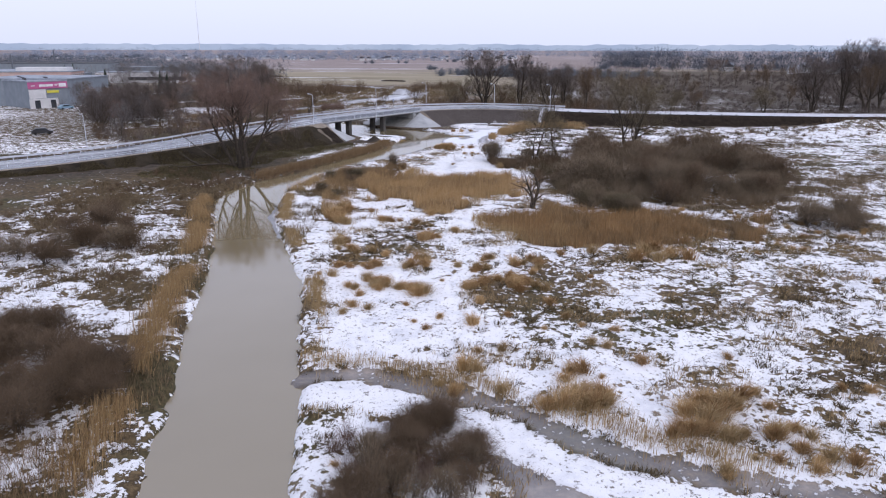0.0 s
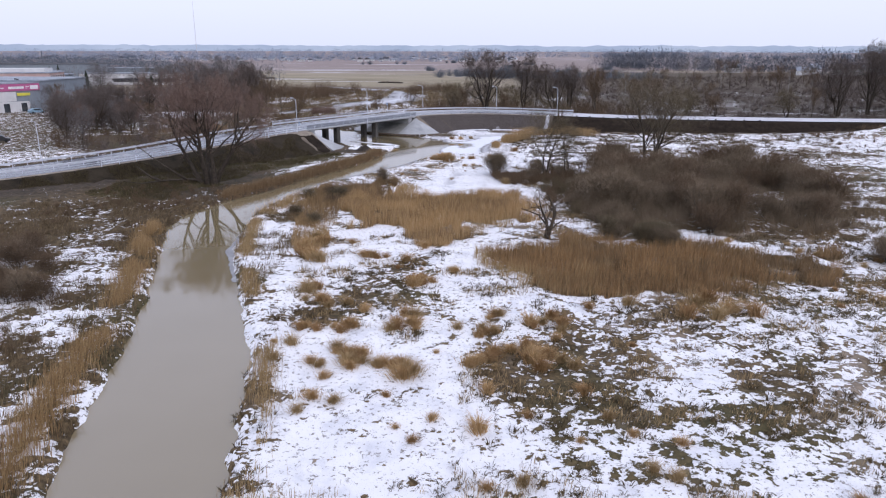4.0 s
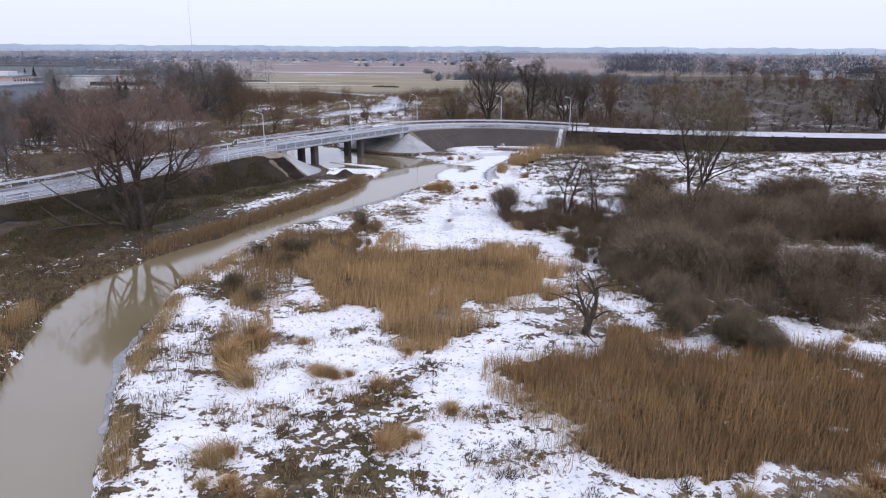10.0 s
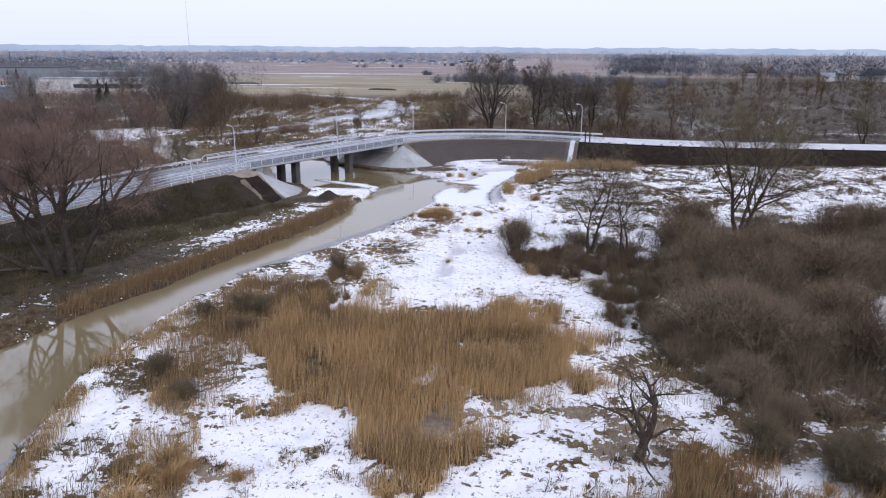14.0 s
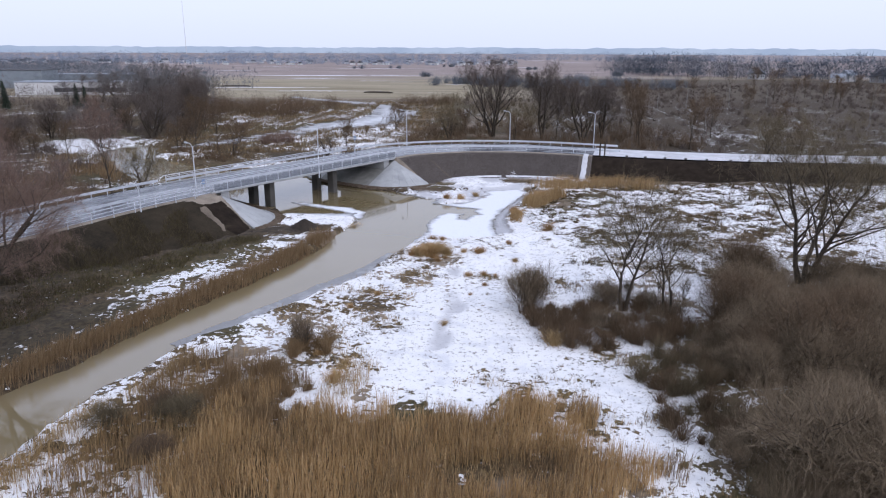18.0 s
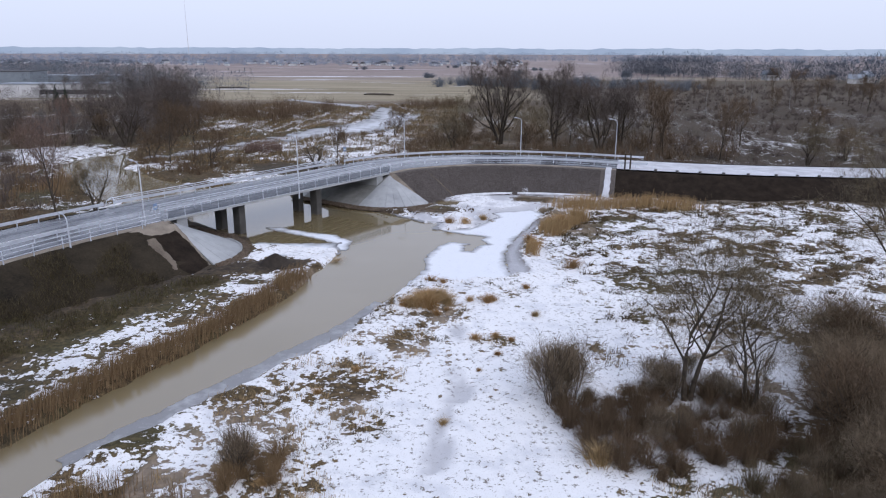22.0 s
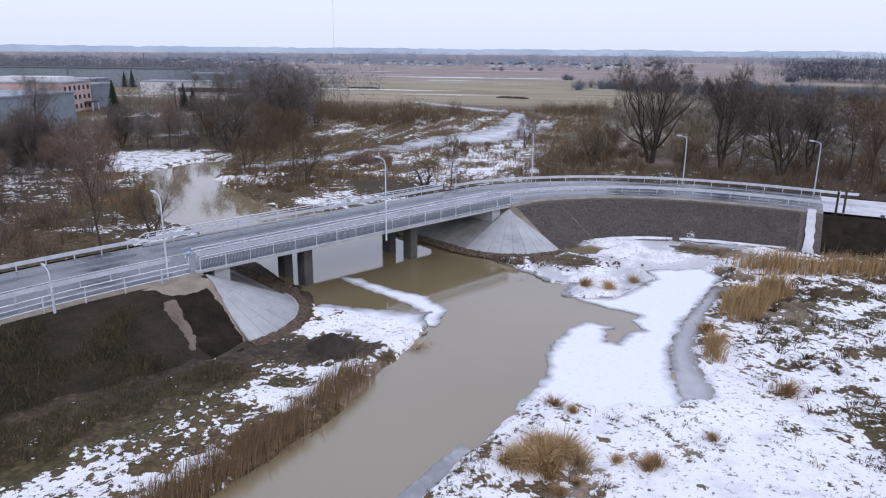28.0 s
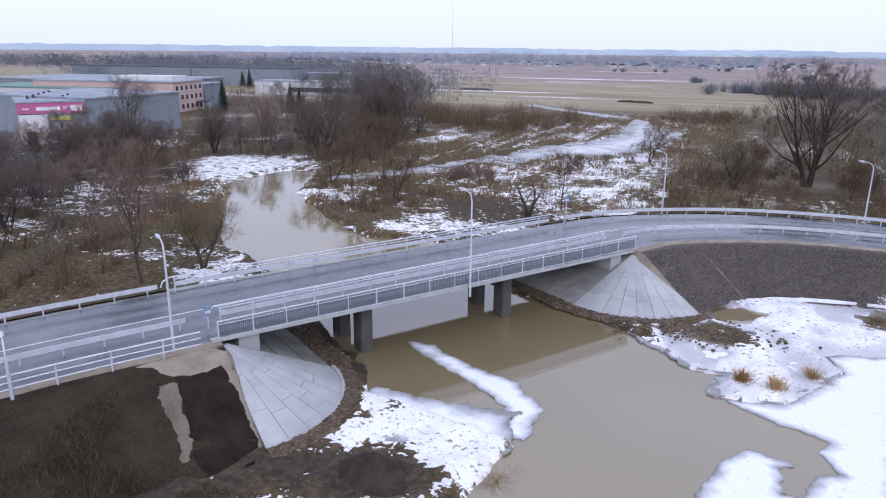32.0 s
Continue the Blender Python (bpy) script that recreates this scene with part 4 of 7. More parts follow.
# the abutment slopes and cones, in single slabs
R_CONE = 6.7
for base, sgn in ((0.0, 1), (34.0, -1)):
    for nside, nd in ((0.0, -1), (10.0, 1)):
        s = Shape()
        s.v.append((base, nside, 3.28))
        s.v += [(base + sgn * R_CONE * math.sin(math.radians(7.5 * k)), nside + nd * R_CONE * math.cos(math.radians(7.5 * k)), 0.03) for k in range(13)]
        s.f += [(0, k, k + 1) if sgn * nd < 0 else (0, k + 1, k) for k in range(1, 13)]
        part("cone_bed", s, CONCRETE_BED, bridge, "grey mortar bed between the slabs")
        k_ = Shape()
        rim_ = [[(base + sgn * rr * math.sin(math.radians(7.5 * k)), nside + nd * rr * math.cos(math.radians(7.5 * k)), zz) for k in range(13)] for rr, zz in ((R_CONE - 0.02, 0.0), (R_CONE - 0.02, 0.2), (R_CONE + 0.22, 0.2), (R_CONE + 0.22, -0.05))]
        k_.loft(rim_ if sgn * nd < 0 else rim_[::-1])
        part("kerb", k_, CONCRETE, bridge, "pale concrete kerb round the cone's foot")
        for a in range(8):
            for r in range(3):
                t0, t1 = math.radians(90 * a / 8 + 0.16), math.radians(90 * (a + 1) / 8 - 0.16)
                cuts = (0.35, (0.36 + 0.07 * (a % 2)) * R_CONE, (0.70 + 0.06 * (a % 2)) * R_CONE, R_CONE)
                r0, r1 = cuts[r], cuts[r + 1] - 0.03
                s = Shape()
                top, bot = [], []
                for rr in (r0, r1):
                    for k in range(3):
                        t = t0 + (t1 - t0) * k / 2
                        z = 3.25 * (1 - rr / R_CONE) + 0.12
                        top.append((base + sgn * rr * math.sin(t), nside + nd * rr * math.cos(t), z))
                        bot.append((base + sgn * rr * math.sin(t), nside + nd * rr * math.cos(t), z - 0.2))
                s.v += top + bot
                flip = sgn * nd > 0
                quads = [(0, 1, 4, 3), (1, 2, 5, 4), (0, 6, 7, 1), (1, 7, 8, 2), (3, 4, 10, 9), (4, 5, 11, 10), (0, 3, 9, 6), (2, 8, 11, 5)]
                s.f += [q if flip else q[::-1] for q in quads]
                part("concrete_slab", s, CONCRETE, bridge)
    for r in range(4):
        for k in range(5):
            s = Shape()
            a0, a1 = base + sgn * (R_CONE * r / 4 + 0.02), base + sgn * (R_CONE * (r + 1) / 4 - 0.02)
            z0, z1 = 3.05 * (1 - r / 4) + 0.12, 3.05 * (1 - (r + 1) / 4) + 0.12
            n0, n1 = 2 * k + 0.02, 2 * k + 1.98
            s.v += [(a0, n0, z0), (a1, n0, z1), (a1, n1, z1), (a0, n1, z0), (a0, n0, z0 - 0.2), (a1, n0, z1 - 0.2), (a1, n1, z1 - 0.2), (a0, n1, z0 - 0.2)]
            q = [(0, 1, 2, 3), (0, 4, 5, 1), (1, 5, 6, 2), (2, 6, 7, 3)]
            s.f += q if sgn > 0 else [x[::-1] for x in q]
            part("slope_slab", s, CONCRETE_SHADE, bridge)


def rail_run(name, pts, height, rails, gap, label, parent=None, bars=0.0, loop=False, beam=False):
    """A railing along pts: rails at the heights given, posts gap metres apart."""
    ob = parent or thing(name, Matrix.Identity(4), label, "railing")
    acc, nxt, posts = 0.0, 0.0, []
    for a, b in zip(pts[:-1], pts[1:]):
        l = (b - a).length
        while nxt <= acc + l:
            posts.append(a + (b - a) * ((nxt - acc) / l))
            nxt += gap
        acc += l
    for p in posts:
        s = Shape()
        s.box(p.x - 0.035, p.x + 0.035, p.y - 0.035, p.y + 0.035, p.z - 0.15, p.z + height)
        part("post", s, GALV, ob)
    for z, r in rails:
        s = Shape()
        line = [p + Vector((0, 0, z)) for p in pts]
        if loop and z == rails[0][0]:
            d0, d1 = (pts[0] - pts[1]).normalized(), (pts[-1] - pts[-2]).normalized()
            line = [line[0] + d0 * 0.9 - Vector((0, 0, z * 0.55)), line[0] + d0 * 0.75 - Vector((0, 0, z * 0.2)), line[0] + d0 * 0.3] + line + \
                   [line[-1] + d1 * 0.3, line[-1] + d1 * 0.75 - Vector((0, 0, z * 0.2)), line[-1] + d1 * 0.9 - Vector((0, 0, z * 0.55))]
        s.tube(line, r, 6)
        part("rail", s, GALV, ob)
    if beam:
        s = Shape()
        rows = []
        for i, p in enumerate(pts):
            d = (pts[min(i + 1, len(pts) - 1)] - pts[max(i - 1, 0)]).normalized()
            n = Vector((-d.y, d.x, 0))
            rows.append([p + n * o + Vector((0, 0, z)) for o, z in ((0.05, 0.42), (0.12, 0.47), (0.12, 0.53), (0.05, 0.575), (0.12, 0.62), (0.12, 0.68), (0.05, 0.73), (0.02, 0.73), (0.02, 0.42), (0.05, 0.42))])
        s.loft(rows)
        part("guard_beam", s, GALV, ob, "ribbed steel crash-barrier beam")
    if bars:
        acc, nxt = 0.0, 0.0
        s = Shape()
        s.box(-0.02, 0.02, -0.03, 0.03, 0.12, height - 0.2)
        bar = s.mesh("baluster", STEEL_GREY)
        for a, b in zip(pts[:-1], pts[1:]):
            l = (b - a).length
            while nxt <= acc + l:
                p = a + (b - a) * ((nxt - acc) / l)
                part("baluster", bar, None, ob).location = p
                nxt += bars
            acc += l
    return ob


def offs(u0, u1, s, z=0.0):
    return [off(i, s, z) for i in along(u0, u1)]


rail_run("walkway_railing", offs(-0.5, 34.5, -4.98, 0.02), 1.1, ((1.1, 0.04), (0.1, 0.03), (0.9, 0.02)), 2.0, "galvanised bridge railing with close-set grey balusters", bars=0.119)
rail_run("bridge_barrier", offs(0.5, 33.5, -2.4), 1.1, ((1.1, 0.05), (0.9, 0.035)), 2.0, "galvanised crash barrier with top rail beside the walkway", loop=True, beam=True)
rail_run("bridge_barrier", offs(0, 34, 4.6), 1.1, ((1.1, 0.05), (0.9, 0.035)), 2.0, "galvanised crash barrier with top rail at the deck's edge", loop=True, beam=True)
rail_run("guardrail", offs(-95, -0.6, -2.4), 0.72, (), 2.0, "galvanised roadside guardrail on short posts", beam=True)
rail_run("guardrail", offs(34.5, 80, -2.4), 0.72, (), 2.0, "galvanised roadside guardrail on short posts", beam=True)
rail_run("guardrail", offs(-95, -0.6, 4.6), 0.72, (), 2.0, "galvanised roadside guardrail on short posts", beam=True)
rail_run("guardrail", offs(34.5, 80, 4.6), 0.72, (), 2.0, "galvanised roadside guardrail on short posts", beam=True)
rail_run("footway_fence", offs(-40, -1.0, -5.6, -0.1), 1.1, ((1.1, 0.045), (0.75, 0.035), (0.4, 0.035)), 2.5, "three-rail galvanised fence along the footway")


def lamp(x, y, z, h, arm, label):
    ob = thing("street_lamp", Matrix.Translation((x, y, z)), label, "street lamp", "road lamps")
    a = Vector((arm[0], arm[1], 0))
    s = Shape()
    s.tube([(0, 0, -0.4), (0, 0, 1.2), (0, 0, h - 0.5)], [0.085, 0.075, 0.05], 8)
    part("pole", s, GALV, ob)
    s = Shape()
    s.tube([Vector((0, 0, h - 0.55)), a * 0.12 + Vector((0, 0, h - 0.2)), a * 0.45 + Vector((0, 0, h)), a * 0.9 + Vector((0, 0, h + 0.03))], 0.04, 6)
    part("arm", s, GALV, ob)
    s = Shape()
    c = a * 1.15
    s.tube([a * 0.85 + Vector((0, 0, h + 0.03)), a * 1.0 + Vector((0, 0, h + 0.04)), a * 1.45 + Vector((0, 0, h + 0.06))], [0.05, 0.12, 0.06], 8)
    part("lamp_head", s, GALV, ob, "flat grey lamp head")


ARM = BN
for x, y, z, h in ((-26.9, 147.3, 3.1, 6.4), (-15.35, 163.1, 3.2, 6.9), (-4.6, 192.2, 3.6, 6.0), (14, 195.8, 3.2, 6.0), (29.4, 196, 3.0, 6.0), (-67.5, 133, 0.6, 6.0), (-83, 122, .3, 6.0)):
    lamp(x, y, z, h, (ARM.x, ARM.y), "tall slim galvanised street lamp with curved arm")
lamp(-30.7, 140.7, 3.3, 2.6, (ARM.x, ARM.y), "short galvanised path lamp with curved arm")

# details of the banks
def on_bank(u, n, lift=0.06):
    top = 3.2 if u < 10 else 3.35
    z = top - max(0.0, (-1.1 - n)) / 1.55
    return on_bridge(u, n, max(z, 0.05) + lift)


WEST_TREE = BVHTree.FromPolygons([v.co.copy() for v in west_bank.data.vertices], [tuple(q.vertices) for q in west_bank.data.polygons])


def lay(p, lift):
    """The point of the western bank under p, raised by lift."""
    hit = WEST_TREE.ray_cast(Vector((p[0], p[1], 20)), Vector((0, 0, -1)))[0]
    return (hit if hit is not None else Vector(p)) + Vector((0, 0, lift))


def bank_patch(name, uv, mat, label, lift):
    """A patch laid on the western bank: rows of (n, u from, u to)."""
    s = Shape()
    rows = []
    ns = [q[0] for q in uv][::-1]
    for j in range(41):
        n = uv[0][0] + (uv[-1][0] - uv[0][0]) * j / 40
        ua, ub = (float(np.interp(n, ns, [q[c] for q in uv][::-1])) for c in (1, 2))
        rag = [0.30 * noise.noise(Vector((n * 1.3, e, ua * 0.1))) + 0.16 * noise.noise(Vector((n * 4.5, e, 2))) for e in (5, 9)]
        rows.append([lay(on_bank(ua + rag[0] + (ub + rag[1] - ua - rag[0]) * k / 6, n, 0), lift * 0.6 + 0.03 * noise.noise(Vector((n * 2, k * 0.9, 3))) if 0 < k < 6 else 0.005) for k in range(7)])
    s.loft([r[::-1] for r in rows])
    return tagged(part(name, s, mat, smooth=True), label, "soil", kind="structure")


bank_patch("soil_patch", [(-1.3, -2.8, -0.4), (-3, -2.9, -0.1), (-5, -3.2, 0), (-6.6, -3.3, -0.1), (-8, -3.5, -1.2)], BLACK_SOIL, "fresh black topsoil on the slope", 0.07)
bank_patch("sand_patch", [(-0.65, -4.6, 0.0), (-1.0, -3.9, 0.05), (-1.5, -3.4, 0.05), (-1.9, -2.7, -0.6), (-2.1, -2.2, -1.2)], GRAVEL, "spilled pale sand at the top of the slope", 0.11)
bank_patch("sand_strip", [(-1.2, -0.5, 0.06), (-3, -0.25, 0.08), (-5, -0.2, 0.06), (-6.4, -0.2, 0.04)], GRAVEL, "narrow sandy edge along the concrete cone", 0.13)
bank_patch("sand_chute", [(-2.2, -3.7, -2.95), (-3.2, -3.95, -2.9), (-4.6, -3.8, -3.05), (-5.8, -3.85, -3.3), (-6.9, -4.0, -3.55)], EARTH, "pale washed-out sand chute down the slope", 0.09)


def stones(name, places, mat, label, lo, hi, seed):
    """Many small angular stones joined into one mesh."""
    rng = np.random.default_rng(seed)
    n = len(places)
    c = np.array([[sx, sy, sz] for sz in (-1, 1) for sx, sy in ((-1, -1), (1, -1), (1, 1), (-1, 1))], float)
    v = c[None] * rng.uniform(0.65, 1.0, (n, 8, 3)) * rng.uniform(lo, hi, (n, 1, 1)) * np.array([1.0, 0.9, 0.6])
    a = rng.uniform(0, 6.28, n)
    ca, sa = np.cos(a)[:, None], np.sin(a)[:, None]
    v = np.stack([v[..., 0] * ca - v[..., 1] * sa, v[..., 0] * sa + v[..., 1] * ca, v[..., 2]], -1) + np.array(places)[:, None, :]
    q = np.array([(4, 5, 6, 7), (0, 1, 5, 4), (1, 2, 6, 5), (2, 3, 7, 6), (3, 0, 4, 7)])
    f = (np.arange(n)[:, None, None] * 8 + q[None]).reshape(-1, 4)
    return tagged(new(name, raw_mesh(name, v.reshape(-1, 3), f, mat)), label, "stones", kind="stuff")


R3 = random.Random(12)
rip = []
ids = along(33.3, 74)
for _ in range(30000):
    k = R3.random() * (len(ids) - 1.001)
    i, fr = ids[int(k)], k % 1
    h = max(0.05, off(i, -6.1, -0.22).z + 0.3)
    t = R3.uniform(-0.1, 1.0)
    p = off(i, -(6.1 + 1.55 * h * t)).lerp(off(ids[int(k) + 1], -(6.1 + 1.55 * h * t)), fr)
    rip.append((p.x, p.y, off(i, -6.1, -0.22).z - (h * t if t > 0 else 0.35 * t) + 0.02))
stones("riprap", rip, STONE, "grey-brown stone riprap covering the road bank", 0.045, 0.10, 5)
toe = []
for base, sgn in ((0.0, 1), (34.0, -1)):
    for _ in range(1700):
        a, r = R3.uniform(0, math.pi / 2), R3.uniform(6.95, 7.9)
        toe.append(on_bridge(base + sgn * r * math.sin(a), -r * math.cos(a), 0.26 - 0.2 * (r - 6.65)))
    for _ in range(900):
        toe.append(on_bridge(base + sgn * R3.uniform(6.5, 8.2), R3.uniform(0, 11), 0.1))
for _ in range(900):
    toe.append((R3.gauss(-0.6, 2.4), R3.gauss(169.4, 1.0), 0.16))
stones("toe_stones", toe, STONE_BROWN, "brown rubble stones along the foot of the bridge slopes", 0.06, 0.13, 6)
sc = Shape()
ids = along(73.2, 76.2)
rows = []
for j in range(22):
    s = 4.8 + 7.0 * j / 21
    z = float(np.interp(s, [4.8, 6.1, 11.8], [0.05, -0.10, -3.45]))
    c, w = 0.5 + 0.10 * noise.noise(Vector((s * 0.7, 1, 0))), 0.20 + 0.07 * noise.noise(Vector((s * 1.5, 2, 0))) + 0.05 * (j > 17)
    row = []
    for k in range(5):
        q = (c + w * (k / 2 - 1)) * (len(ids) - 1)
        q = max(0.0, min(len(ids) - 1.001, q))
        row.append(off(ids[int(q)], -s, z + (0.12 if 0 < k < 4 else 0.03)).lerp(off(ids[int(q) + 1], -s, z + (0.12 if 0 < k < 4 else 0.03)), q % 1))
    rows.append(row)
sc.loft(rows)
tagged(part("snow_chute", sc, SNOWY, smooth=True), "snow-filled drain chute beside the riprap", "chute", kind="structure")
for k, (dx, dy) in enumerate(((0, 0), (0.9, 0.5))):
    i = along(76, 77)[0]
    p = off(i, -5.0)
    s = Shape()
    s.prism([(0.12 * math.cos(t * math.pi / 3), 0.12 * math.sin(t * math.pi / 3)) for t in range(6)], -0.6, 2.3)
    ob = part("wooden_post", s, BARK)
    ob.location = (p.x + dx, p.y + dy, p.z)
    tagged(ob, "dark weathered wooden post at the road's edge", "post", "posts at the bend")
for k in range(14):
    ii = along(80 + 3.2 * k, 84 + 3.2 * k)[0]
    p = off(ii, -4.4)
    s = Shape()
    s.prism([(0.24 * math.cos(t * math.pi / 3 + 0.2), 0.18 * math.sin(t * math.pi / 3 + 0.2)) for t in range(6)], -0.1, 0.2)
    ob = part("kerb_stone", s, CONCRETE_DARK)
    ob.location = p
    tagged(ob, "dark stone marking the snowy road's edge", "stone", "stones along the road")


def road_sign(x, y, z, h, turn, mat, label):
    ob = thing("road_sign", Matrix.Translation((x, y, z)) @ Matrix.Rotation(turn, 4, "Z"), label, "road sign")
    s = Shape()
    s.tube([(0, 0, -0.3), (0, 0, h)], 0.04, 8)
    part("pole", s, GALV, ob)
    s = Shape()
    s.box(-0.22, 0.22, -0.06, -0.04, h - 0.6, h)
    part("sign_plate", s, mat, ob)
    s = Shape()
    s.box(-0.16, 0.16, -0.068, -0.062, h - 0.42, h - 0.28)
    part("sign_bar", s, PAINT, ob)


BLUE = surface("pale_blue_sign_enamel", (0.16, 0.24, 0.38), (0.22, 0.30, 0.44), 3, 30, 0.4, relief=0.0)
road_sign(-12.9, 184.6, 3.3, 2.7, 0.3, BLUE, "small blue and white sign on a steel pole")
sx, sy, sz = on_bridge(0.0, 2.0, 3.35)
road_sign(sx, sy, sz, 1.5, BR_ANGLE + 0.1, BLUE, "blue road sign on a thin steel pole")

gul = Shape()
gi = along(41, 46)
rows = []
for j in range(36):
    s = 6.2 + 5.2 * j / 35
    q = (len(gi) - 1.001) * (0.15 + 0.6 * j / 35) 
    c = off(gi[int(q)], -s, 0).lerp(off(gi[int(q) + 1], -s, 0), q % 1)
    c.z = off(gi[0], -6.1, -0.22).z - 3.45 * (s - 6.1) / 5.45
    w = 0.16 + 0.12 * noise.noise(Vector((s * 1.6, 3, 0))) + 0.06 * noise.noise(Vector((s * 6, 5, 0)))
    rows.append([c + Vector((w + 0.1 * noise.noise(Vector((s * 3, 1, 0))), 0, 0.0)), c + Vector((0, 0, 0.085)), c + Vector((-w, 0, 0.0))])
gul.loft(rows)
tagged(part("sand_gully", gul, EARTH), "narrow sandy washout across the riprap", "soil", kind="structure")

# heap of black earth on the muddy shore
def heap_shape(r, h, seed):
    s = Shape()
    rows = []
    for i in range(13):
        q = r * i / 12
        rows.append([(q * math.cos(a) * 1.25, q * math.sin(a), h * math.exp(-(q / (0.5 * r)) ** 2) - 0.12 * (i / 12) ** 2 + 0.09 * noise.noise(Vector((q * math.cos(a) * 2.2, q * math.sin(a) * 2.2, seed)))) for a in [2 * math.pi * k / 36 for k in range(37)]])
    s.loft(rows)
    return s


heap = part("earth_mound", heap_shape(2.0, 1.05, 3), MUD, smooth=True)
heap.location = (-14.2, 145.3, 0.16)
tagged(heap, "mound of black earth on the muddy river shore", "earth mound")

# thin snow left lying low on the riprap
i_mid = min(range(len(LINE)), key=lambda i: abs(LINE[i].x - 13.6) + (100 if LINE[i].x < 8 or LINE[i].y > 195 else 0))
sp = Shape()
rows = []
for j in range(15):
    s = 9.7 + 1.9 * j / 14
    w = (0.25 + 0.55 * abs(math.sin(j * 0.9)) + 0.3 * noise.noise(Vector((j * 0.7, 4, 0)))) * min(1.0, (j + 0.6) / 3)
    c = off(i_mid, -s, 0)
    c.z = off(i_mid, -6.1, -0.22).z - (off(i_mid, -6.1, -0.22).z + 0.3) * (s - 6.1) / (1.55 * (off(i_mid, -6.1, -0.22).z + 0.3))
    rows.append([c + Vector((w + 0.25 * noise.noise(Vector((j * 0.5, 8, 0))), 0, 0.03)), c + Vector((0.1, 0, 0.08)), c + Vector((-w, 0, 0.03))])
sp.loft(rows)
tagged(part("snow_patch", sp, SNOWY, smooth=True), "small patch of snow on the stone bank", "snow", kind="structure")

# a thin line of old snow along the foot of the stone bank
SNOW = surface("old_snow", (0.50, 0.51, 0.54), (0.78, 0.79, 0.82), 1.2, 8, 0.8)
for u0, u1, seed in ((44, 59, 1), (59.3, 73, 2)):
    sh = Shape()
    rows, ids = [], along(u0, u1)
    for j, i in enumerate(ids):
        h = off(i, -6.1, -0.22).z + 0.3
        s = 6.1 + 1.55 * h - 0.55 + 0.25 * noise.noise(Vector((j * 0.45, seed, 0)))
        w = (0.12 + 0.13 * noise.noise(Vector((j * 0.8, seed, 5)))) * min(1, (j + 0.3) / 3, (len(ids) - j - 0.7) / 3)
        rows.append([off(i, -(s + d * w)).xy.to_3d() + Vector((0, 0, z)) for d, z in ((-1, 0.30), (-0.4, 0.36), (0.5, 0.30), (1.3, 0.10))])
    sh.loft(rows)
    tagged(part("snow_line", sh, SNOW, smooth=True), "thin line of old snow along the stone bank's foot", "snow", kind="structure")

# ---- plants ----
def ribbons(base, tip, width, bend=None, three=True):
    """Thin blades from base to tip (arrays n x 3) as tapering strips: verts, quads."""
    n = len(base)
    d = tip - base
    side = np.stack([-d[:, 1], d[:, 0], np.zeros(n)], -1)
    ln = np.linalg.norm(side, axis=1, keepdims=True)
    ang = RNG.uniform(0, 2 * math.pi, n)
    rnd = np.stack([np.cos(ang), np.sin(ang), np.zeros(n)], -1)
    side = np.where(ln > 1e-6, side / np.maximum(ln, 1e-6), rnd) * 0.4 + rnd
    side /= np.linalg.norm(side, axis=1, keepdims=True) + 1e-9
    w = (width if np.ndim(width) else np.full(n, width))[:, None] * side * 0.5
    mid = (base + tip) * 0.5 + (bend if bend is not None else 0)
    v = np.stack([base - w, base + w, mid - w * 0.8, mid + w * 0.8, tip - w * 0.25, tip + w * 0.25], 1).reshape(-1, 3)
    o = np.arange(n)[:, None] * 6
    f = np.concatenate([o + np.array([[0, 1, 3, 2]]), o + np.array([[2, 3, 5, 4]])], 0)
    return v, f


def ground_z(x, y):
    return land(np.asarray(x, float), np.asarray(y, float))[0]


def scatter(poly, density, edge=0.0, wobble=0.0):
    p = np.array(poly)
    x0, y0, x1, y1 = p[:, 0].min() - 5, p[:, 1].min() - 5, p[:, 0].max() + 5, p[:, 1].max() + 5
    n = int((x1 - x0) * (y1 - y0) * density)
    x, y = RNG.uniform(x0, x1, n), RNG.uniform(y0, y1, n)
    d = inside(poly, x, y) + (fbm(x * 0.3, y * 0.3, 3, 77) - 0.5) * wobble
    k = d > edge
    return x[k], y[k]


def blades(x, y, hmin, hmax, width, lean=0.25, wind=(0.12, 0.05)):
    n = len(x)
    z = ground_z(x, y) - 0.05
    h = RNG.uniform(hmin, hmax, n) * (0.75 + 0.5 * fbm(x * 0.4, y * 0.4, 2, 55))
    a, l = RNG.uniform(0, 2 * math.pi, n), RNG.uniform(0, lean, n)
    base = np.stack([x, y, z], -1)
    dx, dy = np.cos(a) * l * h + wind[0] * h, np.sin(a) * l * h + wind[1] * h
    tip = base + np.stack([dx, dy, h], -1)
    bend = np.stack([-dx * 0.18, -dy * 0.18, 0.06 * h], -1)
    return ribbons(base, tip, RNG.uniform(0.6, 1.3, n) * width, bend)


def stuff(name, sets, mat, label, category):
    vs, fs, o = [], [], 0
    for v, f in sets:
        vs.append(v)
        fs.append(f + o)
        o += len(v)
    return tagged(new(name, raw_mesh(name, np.concatenate(vs), np.concatenate(fs), mat)), label, category, kind="stuff")


def patchy(poly, density, wobble, seed, share):
    """Places in a reed bed, thinned in patches."""
    x, y = scatter(poly, density, -0.4, wobble)
    f = fbm(x * 0.28, y * 0.28, 3, seed) + RNG.uniform(-0.05, 0.05, len(x))
    k = f > share
    return x[k], y[k]


